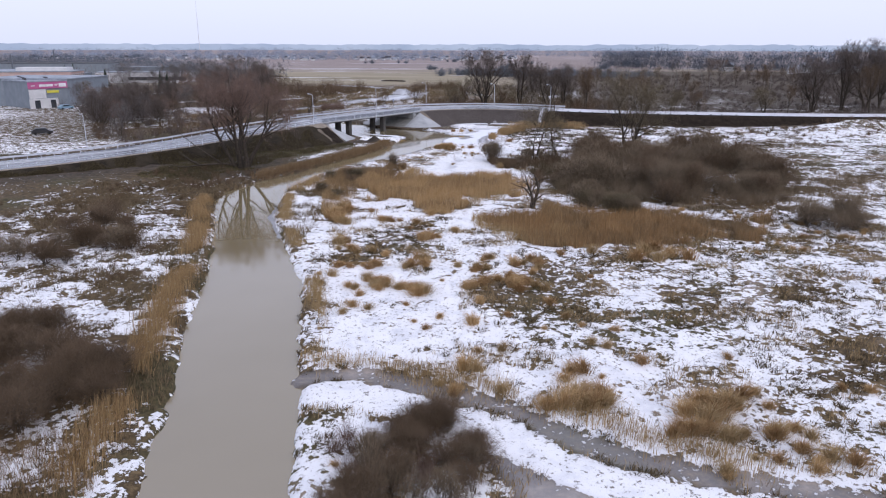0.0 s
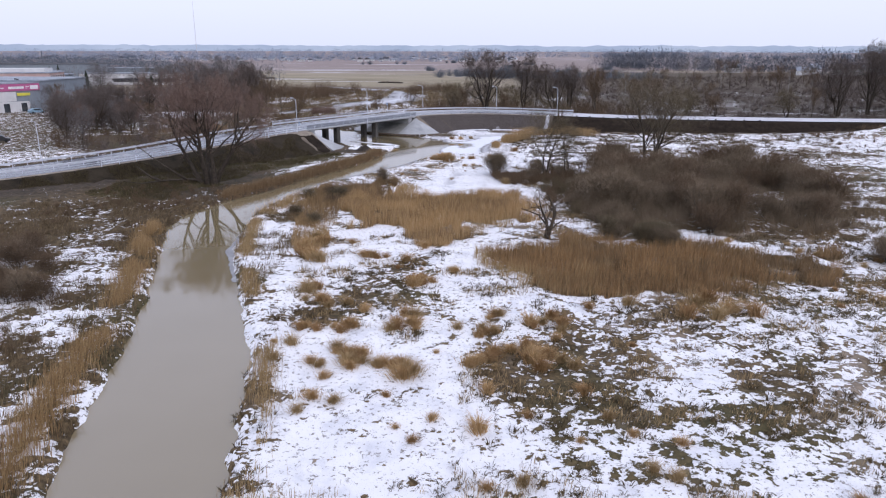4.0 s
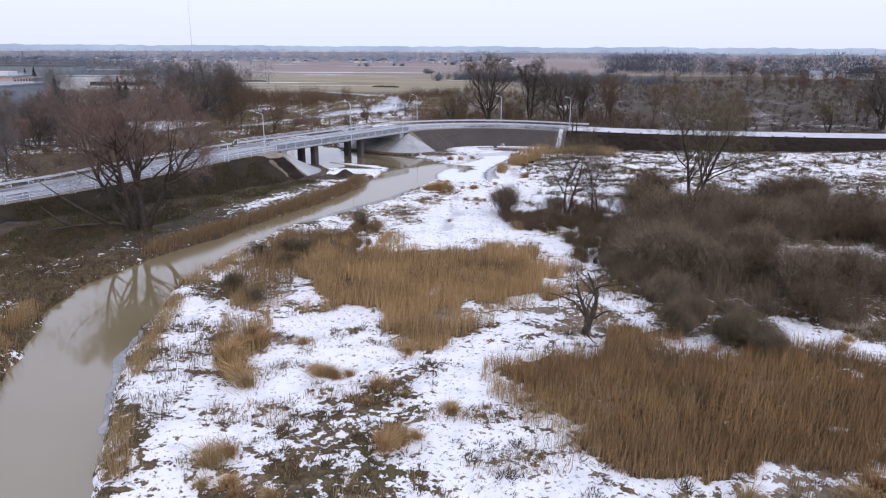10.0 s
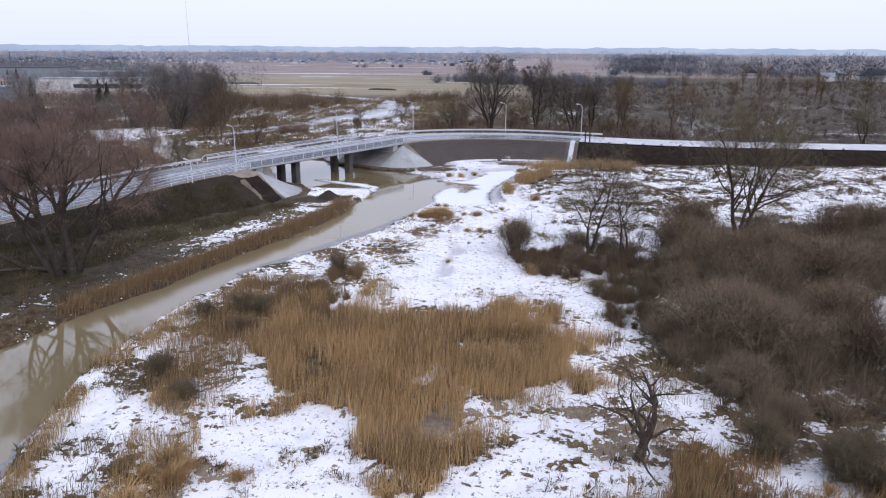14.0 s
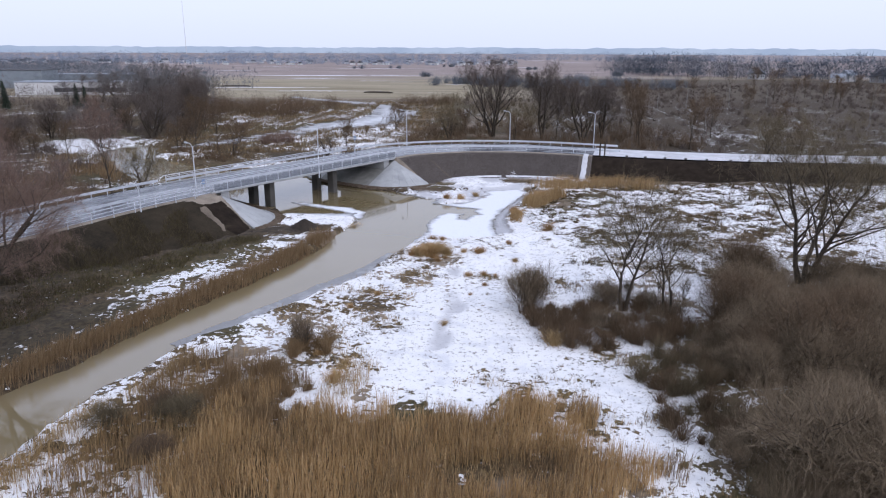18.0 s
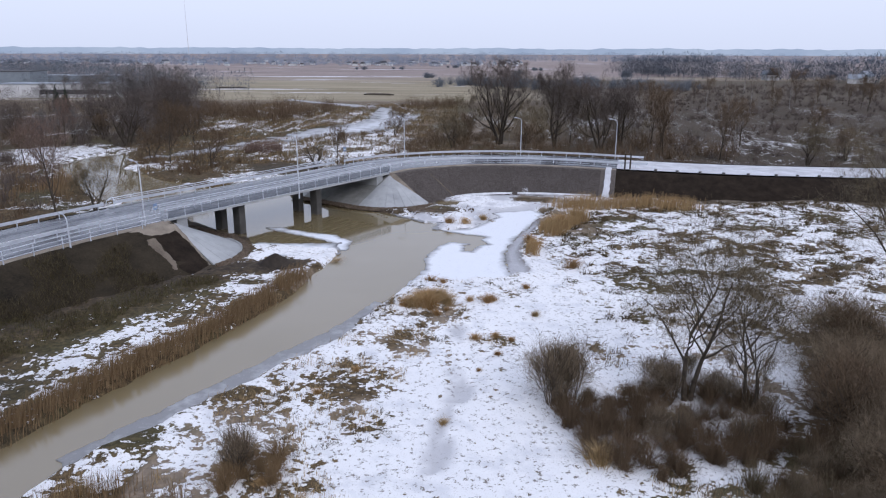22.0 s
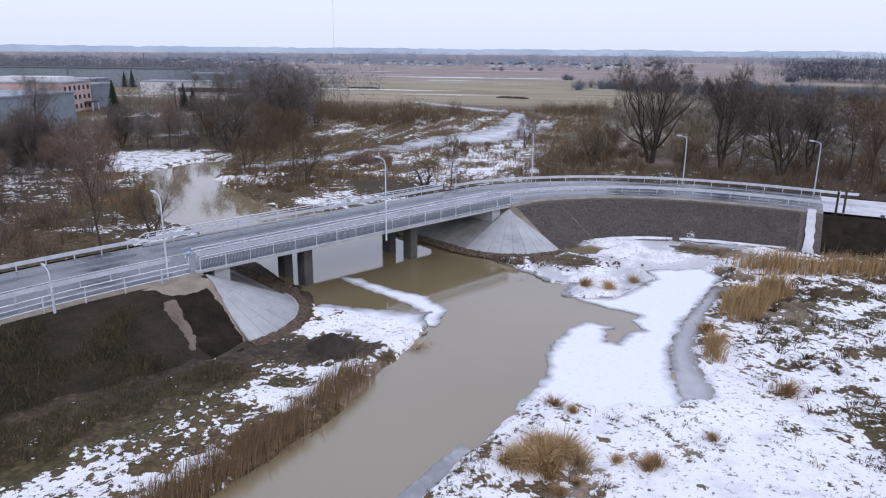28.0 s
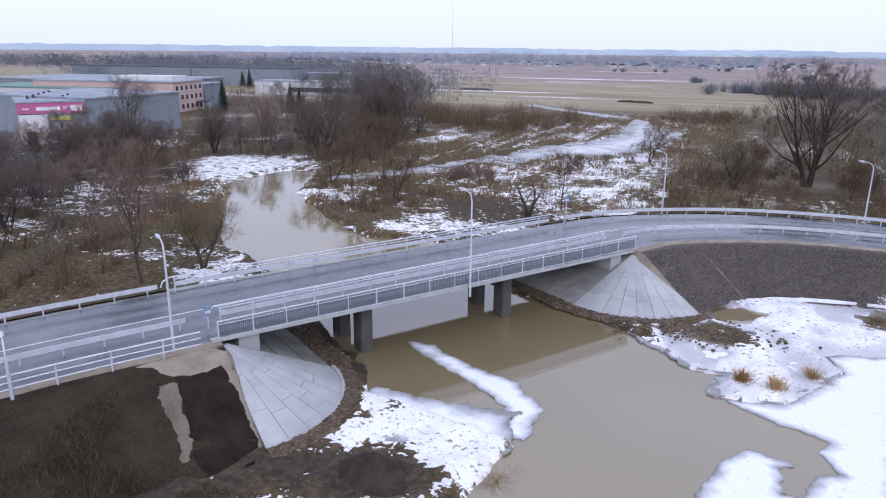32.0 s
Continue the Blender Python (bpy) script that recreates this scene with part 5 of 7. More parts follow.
stuff("reed_bed", [blades(*patchy(REED_MAIN, 120, 8.0, 201, 0.33), 0.55, 1.35, 0.024, 0.3, (0.04, 0.02))], REED, "dense bed of tall dry golden-brown reeds", "reeds")
stuff("reed_bed", [blades(*patchy(REED_EAST, 70, 8.0, 202, 0.38), 0.5, 1.3, 0.024, 0.35, (0.05, 0.02))], REED_RED, "dense bed of tall rusty-brown reeds", "reeds")
stuff("reed_bed", [blades(*patchy(REED_MAIN, 60, 11.0, 203, 0.52), 0.4, 1.5, 0.026, 0.35, (0.04, 0.02)), blades(*patchy(REED_EAST, 80, 10.0, 204, 0.50), 0.4, 1.2, 0.024, 0.4, (0.04, 0.0))], BROWN_REED, "dark brown reeds scattered through the beds", "reeds")
stuff("reed_bed", [blades(*patchy([(4, 79), (5.5, 68), (11, 66.5), (14, 74), (12, 81)], 70, 5.0, 205, 0.44), 0.4, 1.1, 0.024, 0.4, (0.04, 0.0)), blades(*patchy([(2, 92), (9, 91.5), (8, 86), (3, 84)], 40, 4.0, 206, 0.5), 0.4, 1.0, 0.024, 0.4, (0.04, 0.0)), blades(*patchy([(-14, 100), (-8, 108), (-1, 110), (-8, 96)], 40, 5.0, 207, 0.46), 0.5, 1.2, 0.024, 0.4, (0.04, 0.0))], STRAW, "pale straw-coloured reeds edging the beds", "reeds")
stuff("bank_reeds", [blades(*patchy([(13.5, 92), (17.5, 83.5), (30, 84.5), (38, 82), (44, 84), (40, 92), (24, 92)], 30, 5.0, 209, 0.42), 0.3, 0.8, 0.024, 0.6, (0.04, 0.0)), blades(*patchy([(-16, 103), (-15.2, 109), (-11.4, 111), (-8.4, 106.5), (-8.2, 102)], 60, 3.0, 210, 0.36), 0.6, 1.3, 0.024, 0.35, (0.04, 0.0))], BROWN_REED, "matted brown reeds at the edge of the scrub", "reeds")
stuff("bank_reeds", [blades(*patchy([(-23, 29), (-18.8, 32), (-16.4, 27.5), (-15, 20), (-24, 20)], 70, 3.0, 208, 0.36), 0.4, 0.9, 0.022, 0.5, (0.04, 0.0))], BROWN_REED, "matted brown reeds below the bushes", "reeds")


stuff("bank_reeds", [blades(*patchy([(-15, 89), (-11.6, 84), (-11, 80.4), (-12.6, 75.5), (-14, 80)], 60, 1.2, 213, 0.42), 0.5, 1.2, 0.026, 0.4, (0.08, 0.0)), blades(*patchy([(-21, 94.5), (-18, 98), (-13.6, 108), (-9, 105.4), (-11.4, 98), (-11, 88.5), (-15, 88)], 36, 3.0, 214, 0.46), 0.5, 1.2, 0.026, 0.4, (0.06, 0.0))], REED_GOLD, "golden-brown reeds between river and reed bed", "reeds")


def fringe(line, width, density, gaps=0.0, seed=0):
    """Random places in a ragged band along a line."""
    pts = np.array(line, float)
    seg = np.hypot(*(pts[1:] - pts[:-1]).T)
    n = int(seg.sum() * width * density)
    k = RNG.choice(len(seg), n, p=seg / seg.sum())
    t = RNG.random(n)
    p = pts[k] + (pts[k + 1] - pts[k]) * t[:, None]
    x, y = p[:, 0] + RNG.normal(0, width * 0.33, n), p[:, 1] + RNG.normal(0, width * 0.33, n)
    ok = (fbm(x * 0.22, y * 0.22, 3, 101 + seed) > gaps) & (inside(RIVER, x, y) < 0.35)
    return x[ok], y[ok]


WEST_BANK = [(-16.8, 27), (-17.6, 34), (-19.6, 43.7), (-21.4, 52), (-22.6, 60), (-26.5, 74), (-30.5, 87)]
stuff("bank_reeds", [blades(*fringe(WEST_BANK, 1.9, 120, 0.38), 0.5, 1.25, 0.026)], REED_GOLD, "golden dry reeds lining the river bank", "reeds")
stuff("bank_reeds", [blades(*fringe([(-27.5, 102.5), (-24, 109.5), (-20.8, 117), (-16.6, 125.5), (-13, 134.5), (-11.3, 142)], 1.9, 170, 0.27, 2), 0.5, 1.2, 0.028)], BROWN_REED, "rusty brown reeds lining the river bank", "reeds")
stuff("bank_reeds", [blades(*fringe([(-8.6, 40), (-9.2, 48), (-11.2, 57), (-15.8, 70), (-18.4, 79), (-20, 90), (-18.5, 101), (-15, 110)], 1.2, 120, 0.45, 5), 0.4, 0.95, 0.024)], STRAW, "short straw-coloured reeds on the river bank", "reeds")
stuff("bank_reeds", [blades(*fringe([(-8, 39.8), (-3, 38.6), (2, 36.8), (6, 34), (10, 31), (15, 28.5)], 2.0, 90, 0.46, 6), 0.3, 0.85, 0.024)], STRAW, "dry reeds along a frozen ditch", "reeds")
stuff("bank_reeds", [blades(*scatter([(-17, 93), (-17, 103), (-13, 109), (-9, 106), (-11.5, 98), (-11, 91), (-14, 88)], 36, 0, 4.0), 0.5, 1.2, 0.028)], BROWN_REED, "loose brown reeds between scrub and river", "reeds")
stuff("bank_reeds", [blades(*fringe([(17, 170.5), (24, 171.5), (33, 170.5)], 3.6, 60, 0.30, 7), 0.8, 1.8, 0.045), blades(*scatter([(12.2, 157), (14, 156.2), (16, 158.5), (18.6, 163), (18, 166.4), (15.4, 163), (13.4, 160)], 60, -0.2, 1.6), 0.7, 1.6, 0.04), blades(*scatter([(9.8, 148.6), (10.8, 148.4), (11, 151.2), (10.2, 151.4)], 70, -0.2, 1.0), 0.6, 1.3, 0.04)], REED_GOLD, "golden reeds below the road bank", "reeds")
stuff("bank_reeds", [blades(*fringe([(-60, 172), (-50, 178), (-62, 192), (-72, 200)], 9.0, 10, 0.40, 8), 0.6, 1.5, 0.06)], BROWN_REED, "brown reeds beyond the bridge", "reeds")


def tussocks(x0, x1, y0, y1, n, thr, hmin, hmax, width, seed):
    """Short grass where the ground is tufty and not under water or road."""
    x, y = RNG.uniform(x0, x1, n), RNG.uniform(y0, y1, n)
    tus = fbm(x * 0.33 + 3, y * 0.42, 4, 91)
    z, snow, soil, green, wet, straw = land(x, y)
    k = (tus > thr + RNG.uniform(-0.03, 0.05, n)) & (z > 0.02) & (snow < 0.75) & (soil < 0.5)
    return blades(x[k], y[k], hmin, hmax, width, 0.7)


stuff("marsh_grass", [tussocks(-64, 6, 196, 345, 26000, 0.53, 0.25, 0.6, 0.08, 9)], REED_GOLD, "straw-coloured grass among snow on the creek flats", "grass")
stuff("marsh_grass", [tussocks(-64, 6, 196, 345, 70000, 0.47, 0.3, 0.9, 0.09, 10)], SEDGE, "dark brown sedge among snow on the creek flats", "grass")
stuff("marsh_grass", [tussocks(-12, 48, 22, 80, 110000, 0.565, 0.18, 0.5, 0.03, 1), tussocks(-12, 16, 80, 140, 40000, 0.56, 0.18, 0.45, 0.03, 2)], STRAW, "short straw-coloured grass poking through the snow", "grass")
stuff("marsh_grass", [tussocks(-50, -14, 24, 100, 110000, 0.50, 0.2, 0.6, 0.035, 3), tussocks(12, 62, 68, 128, 64000, 0.50, 0.2, 0.6, 0.035, 4), tussocks(12, 62, 128, 172, 16000, 0.53, 0.2, 0.5, 0.035, 4), tussocks(-12, 48, 22, 80, 60000, 0.55, 0.2, 0.5, 0.03, 7)], SEDGE, "dark brown sedge and dead weeds in the snow", "grass")

def clods(x0, x1, y0, y1, n, size, seed):
    """Low dark clumps of sedge standing out of thin snow."""
    x, y = RNG.uniform(x0, x1, n), RNG.uniform(y0, y1, n)
    z, snow, soil, green, wet, straw = land(x, y)
    k = (z > 0.02) & (soil < 0.5) & (wet < 0.3) & (fbm(x * 0.5, y * 0.5, 3, seed) + RNG.uniform(-0.12, 0.12, n) > 0.30 + 0.44 * snow) & (snow < 0.8)
    per = 15
    x, y, z = (np.repeat(q[k], per) for q in (x, y, z))
    m = len(x)
    s = np.repeat(RNG.uniform(0.55, 1.4, m // per), per) * size
    a, r = RNG.uniform(0, 6.28, m), RNG.random(m) ** 0.6
    base = np.stack([x + np.cos(a) * r * 0.16 * s, y + np.sin(a) * r * 0.16 * s, z - 0.05], -1)
    h = s * RNG.uniform(0.08, 0.22, m)
    lean = RNG.uniform(0.0, 0.28, m) * s
    tip = base + np.stack([np.cos(a) * lean + 0.05, np.sin(a) * lean, h], -1)
    return ribbons(base, tip, RNG.uniform(0.018, 0.05, m) * s, np.stack([0 * h, 0 * h, 0.25 * h], -1))


stuff("sedge_clumps", [clods(-12, 48, 26, 84, 15000, 1.1, 301), clods(-50, -17, 26, 100, 6000, 1.2, 302)], CLOD, "low dark clumps of sedge in the thin snow", "grass")
stuff("sedge_clumps", [clods(14, 66, 128, 174, 5000, 1.5, 303), clods(-9, 13, 106, 141, 2600, 0.8, 304)], CLOD, "low dark clumps of sedge in the thin snow", "grass")

WEST_FOOT = [(-46, 103), (-35, 101), (-32, 110), (-27, 126), (-20, 138), (-18.5, 142), (-21, 141), (-30, 131), (-44, 119)]
stuff("bank_grass", [blades(*patchy(WEST_FOOT, 46, 5.0, 211, 0.36), 0.15, 0.42, 0.03, 0.8)], GREEN_GRASS, "olive winter grass at the foot of the bank", "grass")
stuff("bank_grass", [blades(*patchy(WEST_FOOT, 70, 5.0, 212, 0.42), 0.15, 0.5, 0.03, 0.8)], BANK_GRASS, "brown dead grass at the foot of the bank", "grass")
TUFTS = []
for k in range(6):
    m = 330
    rr, aa = np.abs(RNG.normal(0, 0.2, m)), RNG.uniform(0, 6.28, m)
    hh = RNG.uniform(0.45, 1.1, m) * (1.1 - 0.5 * np.clip(rr, 0, 1))
    ln = 0.08 + rr * 0.55 + RNG.uniform(0, 0.2, m)
    base = np.stack([rr * np.cos(aa), rr * np.sin(aa), np.full(m, -0.05)], -1)
    tip = base + np.stack([np.cos(aa) * ln * hh * 1.5 + 0.2 * hh, np.sin(aa) * ln * hh * 1.5, hh * 0.78], -1)
    bend = np.stack([-np.cos(aa) * 0.06 * hh, -np.sin(aa) * 0.06 * hh, 0.2 * hh], -1)
    v, f = ribbons(base, tip, RNG.uniform(0.012, 0.028, m), bend)
    TUFTS.append(raw_mesh("grass_tuft", v, f, (REED, STRAW, REED_RED)[k % 3]))


def tuft(x, y, size, k=0, label="bushy golden tuft of dead grass in the snow"):
    ob = new("grass_tuft", TUFTS[k % 6])
    ob.matrix_world = Matrix.Translation((x, y, float(ground_z(np.array([x]), np.array([y]))[0]) - 0.02)) @ Matrix.Rotation(k * 1.3, 4, "Z") @ Matrix.Diagonal((size * 0.95, size * 0.95, size * 0.74, 1))
    tagged(ob, label, "grass tuft", "grass tufts in the snow")


for k, (x, y, s) in enumerate(((0.2, 135, 1.3), (1.2, 135.6, 1.2), (5.2, 135.2, 0.7), (-8.6, 148.2, 1.1), (-8.9, 147.2, 0.9), (2.2, 161.8, 0.9), (4.1, 161.4, 0.9), (6.4, 164.4, 0.8), (7.4, 164, 0.7), (10.7, 150.9, 1.3),
                               (13.4, 158.8, 1.6), (14.4, 160.2, 1.7), (15.4, 161.5, 1.6), (17.4, 164.4, 1.5), (13.6, 144.7, 1.1), (-5.2, 106.6, 1.0), (9.3, 112.4, 1.1),
                               (10.7, 153.3, 0.9), (-1.4, 79.6, 1.1), (-1.7, 61.2, 1.3), (-2.4, 61.6, 1.0), (2.1, 46, 1.1), (-6.7, 64, 1.0), (0.5, 141, 0.9), (-0.4, 134.6, 1.1), (1.9, 134.8, 1.0), (5.6, 135.6, 0.7), (-2, 51.9, 1.5), (-1.4, 52.4, 1.3), (-1.6, 69, 1.2), (1.3, 38.9, 1.4), (2.1, 38.7, 1.1), (8.4, 38.5, 1.4), (7.6, 38.2, 1.1), (13.8, 32.6, 1.5), (14.6, 33.2, 1.6), (13, 33.4, 1.4), (15.5, 34.2, 1.5),
                               (16.6, 35.4, 1.4), (6.6, 34.1, 1.5), (7.4, 34.9, 1.4), (8.2, 34.2, 1.5), (9.1, 35, 1.2), (-6.4, 56, 1.1), (-5.8, 55.2, 0.9), (6.4, 60.1, 1.2), (19.1, 63.7, 1.6), (20.2, 64.6, 1.7), (21, 62.6, 1.6), (19.6, 61, 1.4), (22.6, 61.6, 1.5),
                               (-6.6, 76.3, 1.1), (4.3, 61.6, 1.0), (-2.9, 59.2, 1.1), (-5.3, 62.4, 1.0), (-10.2, 66.8, 1.5), (-9.6, 67.8, 1.3), (-2.9, 74.6, 1.2), (14.1, 63.9, 1.2), (17.6, 61.2, 1.5), (-11.4, 75.7, 1.7), (-10.6, 74.8, 1.5), (-12.2, 76.8, 1.8),
                               (-12.8, 78.6, 1.7), (-9.4, 56.5, 1.0), (-1.5, 69.2, 1.1), (1.4, 72, 0.9), (-12.2, 82.4, 1.7), (-11.4, 80.6, 1.5), (2.8, 50, 0.9), (3.8, 58.4, 1.0))):
    tuft(x, y, s * (1.45 if y > 100 else 1.15), k)
RT = random.Random(21)
# loose clumps of several tufts: place, count and size
CLUMPS = ((-9.4, 64.6, 5, 1.1), (-8.2, 59.2, 4, 1.0), (-6.6, 59.4, 4, 1.1), (-2.3, 58.9, 5, 1.0), (-1.4, 68.2, 5, 1.3), (-6.1, 54.7, 6, 1.1), (-2.6, 53.6, 4, 1.4), (-4.5, 53.4, 5, 1.1), (4.2, 61.6, 3, 1.0),
          (2.6, 58.5, 5, 0.9), (7.7, 59.7, 6, 1.2), (5.6, 55.1, 6, 1.2), (7.0, 54.0, 6, 1.3), (2.8, 53.9, 4, 1.1), (-6.3, 76.2, 4, 1.1), (-12.6, 78.4, 4, 1.0), (14.5, 34.4, 7, 1.4), (12.6, 31.4, 6, 1.2),
          (15.8, 31, 7, 1.2), (7.8, 34.2, 7, 1.3), (17.4, 29.4, 6, 1.1), (-11.6, 81.4, 4, 1.1), (0.4, 135, 6, 1.7), (-0.8, 134.2, 3, 1.3))
for x, y, n, s in CLUMPS:
    for _ in range(n):
        tuft(x + RT.gauss(0, 0.28 + 0.1 * n), y + RT.gauss(0, 0.2 + 0.06 * n), s * RT.uniform(0.7, 1.2), RT.randrange(6), "clump of golden-brown dead grass in the snow")
done = 0
while done < 110:
    x, y = RT.uniform(-12, 46), RT.uniform(27, 82)
    if inside(REED_EAST, np.array([x]), np.array([y]))[0] > 0 or inside(RIVER, np.array([x]), np.array([y]))[0] > -1.5 or near_line(TRACK, np.array([x]), np.array([y]))[0] < 1.6:
        continue
    if fbm(np.array([x * 0.12]), np.array([y * 0.12]), 3, 7)[0] < 0.47:
        continue
    tuft(x, y, RT.uniform(0.4, 1.1), RT.randrange(6))
    done += 1
for _ in range(70):
    x, y = RT.uniform(-7, 10), RT.uniform(108, 140)
    if inside(RIVER, np.array([x]), np.array([y]))[0] > -1.0 or fbm(np.array([x * 0.25]), np.array([y * 0.25]), 3, 8)[0] < 0.54:
        continue
    tuft(x, y, RT.uniform(0.35, 0.85), RT.randrange(6), "small sprig of dead grass in the snow")


def grow(rng, trunk_h, spread, stems=1, limbs=8, levels=3, r0=0.25, up=0.35, lean=0.0, wander=0.18, twig_len=1.0, clear=0.3, splay=1.0):
    """Branch lines of a bare tree: a list of (points, radii, level)."""
    out = []

    def branch(p, d, length, r, level):
        k = (6, 5, 4, 3)[level]
        lift, sway = up * (1.0, 0.8, 0.3, 0.05)[level], wander * (1.0, 1.25, 1.6, 1.8)[level]
        pts, rad, q, dd = [p.copy()], [r], p.copy(), d.copy()
        for i in range(k):
            dd = (dd + Vector((rng.uniform(-1, 1), rng.uniform(-1, 1), rng.uniform(-1, 1))) * sway + Vector((0, 0, lift * 0.22))).normalized()
            q = q + dd * (length / k)
            pts.append(q.copy())
            rad.append(r * (1 - 0.82 * (i + 1) / k))
        out.append((pts, rad, level))
        if level >= levels:
            return
        count = (limbs, 7, 7)[level]
        low = clear if level == 0 else 0.18
        for j in range(count):
            t = low + (1 - low) * (j + rng.random()) / count
            i = min(k - 1, int(t * k))
            f = t * k - i
            p2 = pts[i].lerp(pts[i + 1], f)
            along_ = (pts[i + 1] - pts[i]).normalized()
            s = along_.orthogonal().normalized()
            s.rotate(Matrix.Rotation(rng.uniform(0, 2 * math.pi), 3, along_))
            nd = (along_ * rng.uniform(0.35, 0.8) + s * rng.uniform(0.7, 1.1) * spread + Vector((0, 0, lift * 0.35))).normalized()
            ln = length * (0.62, 0.55, 0.5)[level] * rng.uniform(0.7, 1.1) * (0.5 + 0.6 * math.sin(math.pi * min(1.0, 0.25 + 0.7 * t)))
            if level == levels - 1:
                ln = max(ln, 0.5) * twig_len
            branch(p2, nd, ln, max(0.012, r * (1 - 0.8 * t) * rng.uniform(0.45, 0.65)), level + 1)

    for s in range(stems):
        a = 2 * math.pi * (s + rng.random() * 0.6) / max(1, stems)
        tilt = (rng.uniform(0.2, 0.55) * splay if stems > 1 else rng.uniform(0, 0.08)) + lean
        d = Vector((math.cos(a) * tilt, math.sin(a) * tilt, 1)).normalized()
        branch(Vector((math.cos(a), math.sin(a), 0)) * (0.35 * r0 * stems), d, trunk_h * rng.uniform(0.85, 1.05), r0 * rng.uniform(0.75, 1.0), 0)
    return out


def tree_meshes(seed, bark, twig, extra=3, thin=0.022, **kw):
    """Trunk and crown meshes of one bare tree."""
    rng = random.Random(seed)
    lines = grow(rng, **kw)
    wood = Shape()
    base, tip, wid, bend = [], [], [], []
    for pts, rad, level in lines:
        if level <= 1:
            pts2 = [pts[0] - Vector((0, 0, 0.25))] + pts[1:] if level == 0 else pts
            wood.tube(pts2, [max(0.012, r * (1.25 if (level == 0 and i == 0) else 1)) for i, r in enumerate(rad)], 7 if level == 0 else 5, False)
        else:
            for a, b in zip(pts[:-1], pts[1:]):
                base.append(a), tip.append(b), wid.append(thin * (2.0 if level == 2 else 1.2)), bend.append((0, 0, 0))
            for _ in range(extra if level > 2 else extra * 2):
                t = rng.random()
                p = pts[0].lerp(pts[-1], 0.25 + 0.75 * t)
                d = (pts[-1] - pts[0]).normalized() * 0.7 + Vector((rng.uniform(-1, 1), rng.uniform(-1, 1), rng.uniform(-0.7, 0.9)))
                l = rng.uniform(0.35, 0.9) * kw.get("twig_len", 1.0)
                base.append(p), tip.append(p + d.normalized() * l), wid.append(thin * 0.7), bend.append((rng.uniform(-0.1, 0.1) * l, rng.uniform(-0.1, 0.1) * l, 0.0))
    v, f = ribbons(np.array([tuple(b) for b in base]), np.array([tuple(b) for b in tip]), np.array(wid), np.array(bend))
    return wood.mesh("trunk", bark, True), raw_mesh("crown", v, f, twig)


KINDS = {}


def tree(kind, x, y, size=1.0, turn=0.0, label="", category="tree", name="tree", z=None, flat=1.0):
    trunk, crown = KINDS[kind]
    zz = float(ground_z(np.array([x]), np.array([y]))[0]) if z is None else z
    ob = thing(name, Matrix.Translation((x, y, zz - 0.05)) @ Matrix.Rotation(turn, 4, "Z") @ Matrix.Diagonal((size * flat, size * flat, size, 1)), label, category)
    part("trunk", trunk, None, ob)
    part("crown", crown, None, ob)
    return ob


KINDS["willow"] = tree_meshes(3, BARK, TWIG_RED, 24, 0.0125, trunk_h=12.0, spread=0.85, stems=5, limbs=14, r0=0.42, up=0.5, wander=0.2, clear=0.40, splay=0.95)
KINDS["oak"] = tree_meshes(5, BARK, TWIG_DARK, 20, 0.019, trunk_h=12.5, spread=0.75, stems=3, limbs=15, r0=0.34, up=0.5, wander=0.17, clear=0.12, splay=0.45)
KINDS["oak_b"] = tree_meshes(15, BARK, TWIG_DARK, 20, 0.019, trunk_h=12.0, spread=0.85, stems=2, limbs=17, r0=0.36, up=0.45, wander=0.18, clear=0.14, splay=0.5)
KINDS["hazy"] = tree_meshes(6, BARK, TWIG_DUSK, 9, 0.028, trunk_h=11.0, spread=0.9, stems=2, limbs=14, r0=0.26, up=0.42, wander=0.17, clear=0.14, splay=0.6)
KINDS["hazy_b"] = tree_meshes(16, BARK, TWIG_DUSK, 8, 0.028, trunk_h=10.0, spread=0.7, stems=1, limbs=18, r0=0.22, up=0.5, wander=0.14, clear=0.18)
KINDS["broad"] = tree_meshes(25, BARK, TWIG_OLIVE, 14, 0.015, trunk_h=11.6, spread=0.85, stems=3, limbs=15, r0=0.27, up=0.5, wander=0.22, clear=0.22, splay=0.55)
KINDS["round"] = tree_meshes(8, BARK, TWIG, 6, 0.022, trunk_h=6.5, spread=1.1, stems=2, limbs=12, r0=0.2, up=0.3, wander=0.24, clear=0.25)
KINDS["snag"] = tree_meshes(18, BARK, TWIG_OLIVE, 5, 0.014, trunk_h=7.4, spread=1.0, stems=2, limbs=12, r0=0.17, up=0.32, wander=0.3, clear=0.3, splay=0.5)
KINDS["olive"] = tree_meshes(9, BARK, TWIG_OLIVE, 6, 0.022, trunk_h=7.5, spread=1.1, stems=3, limbs=10, r0=0.2, up=0.35, wander=0.24, clear=0.2)
KINDS["slim"] = tree_meshes(11, BARK, TWIG, 3, 0.03, trunk_h=10.0, spread=0.55, stems=1, limbs=18, r0=0.17, up=0.55, wander=0.1, clear=0.25)
KINDS["red"] = tree_meshes(12, BARK, TWIG_RED, 7, 0.02, trunk_h=9.0, spread=0.6, stems=1, limbs=20, r0=0.18, up=0.5, wander=0.12, clear=0.25)
KINDS["birch"] = tree_meshes(13, BARK_PALE, TWIG, 2, 0.03, trunk_h=11.0, spread=0.4, stems=1, limbs=10, levels=2, r0=0.11, up=0.5, wander=0.07, clear=0.35)
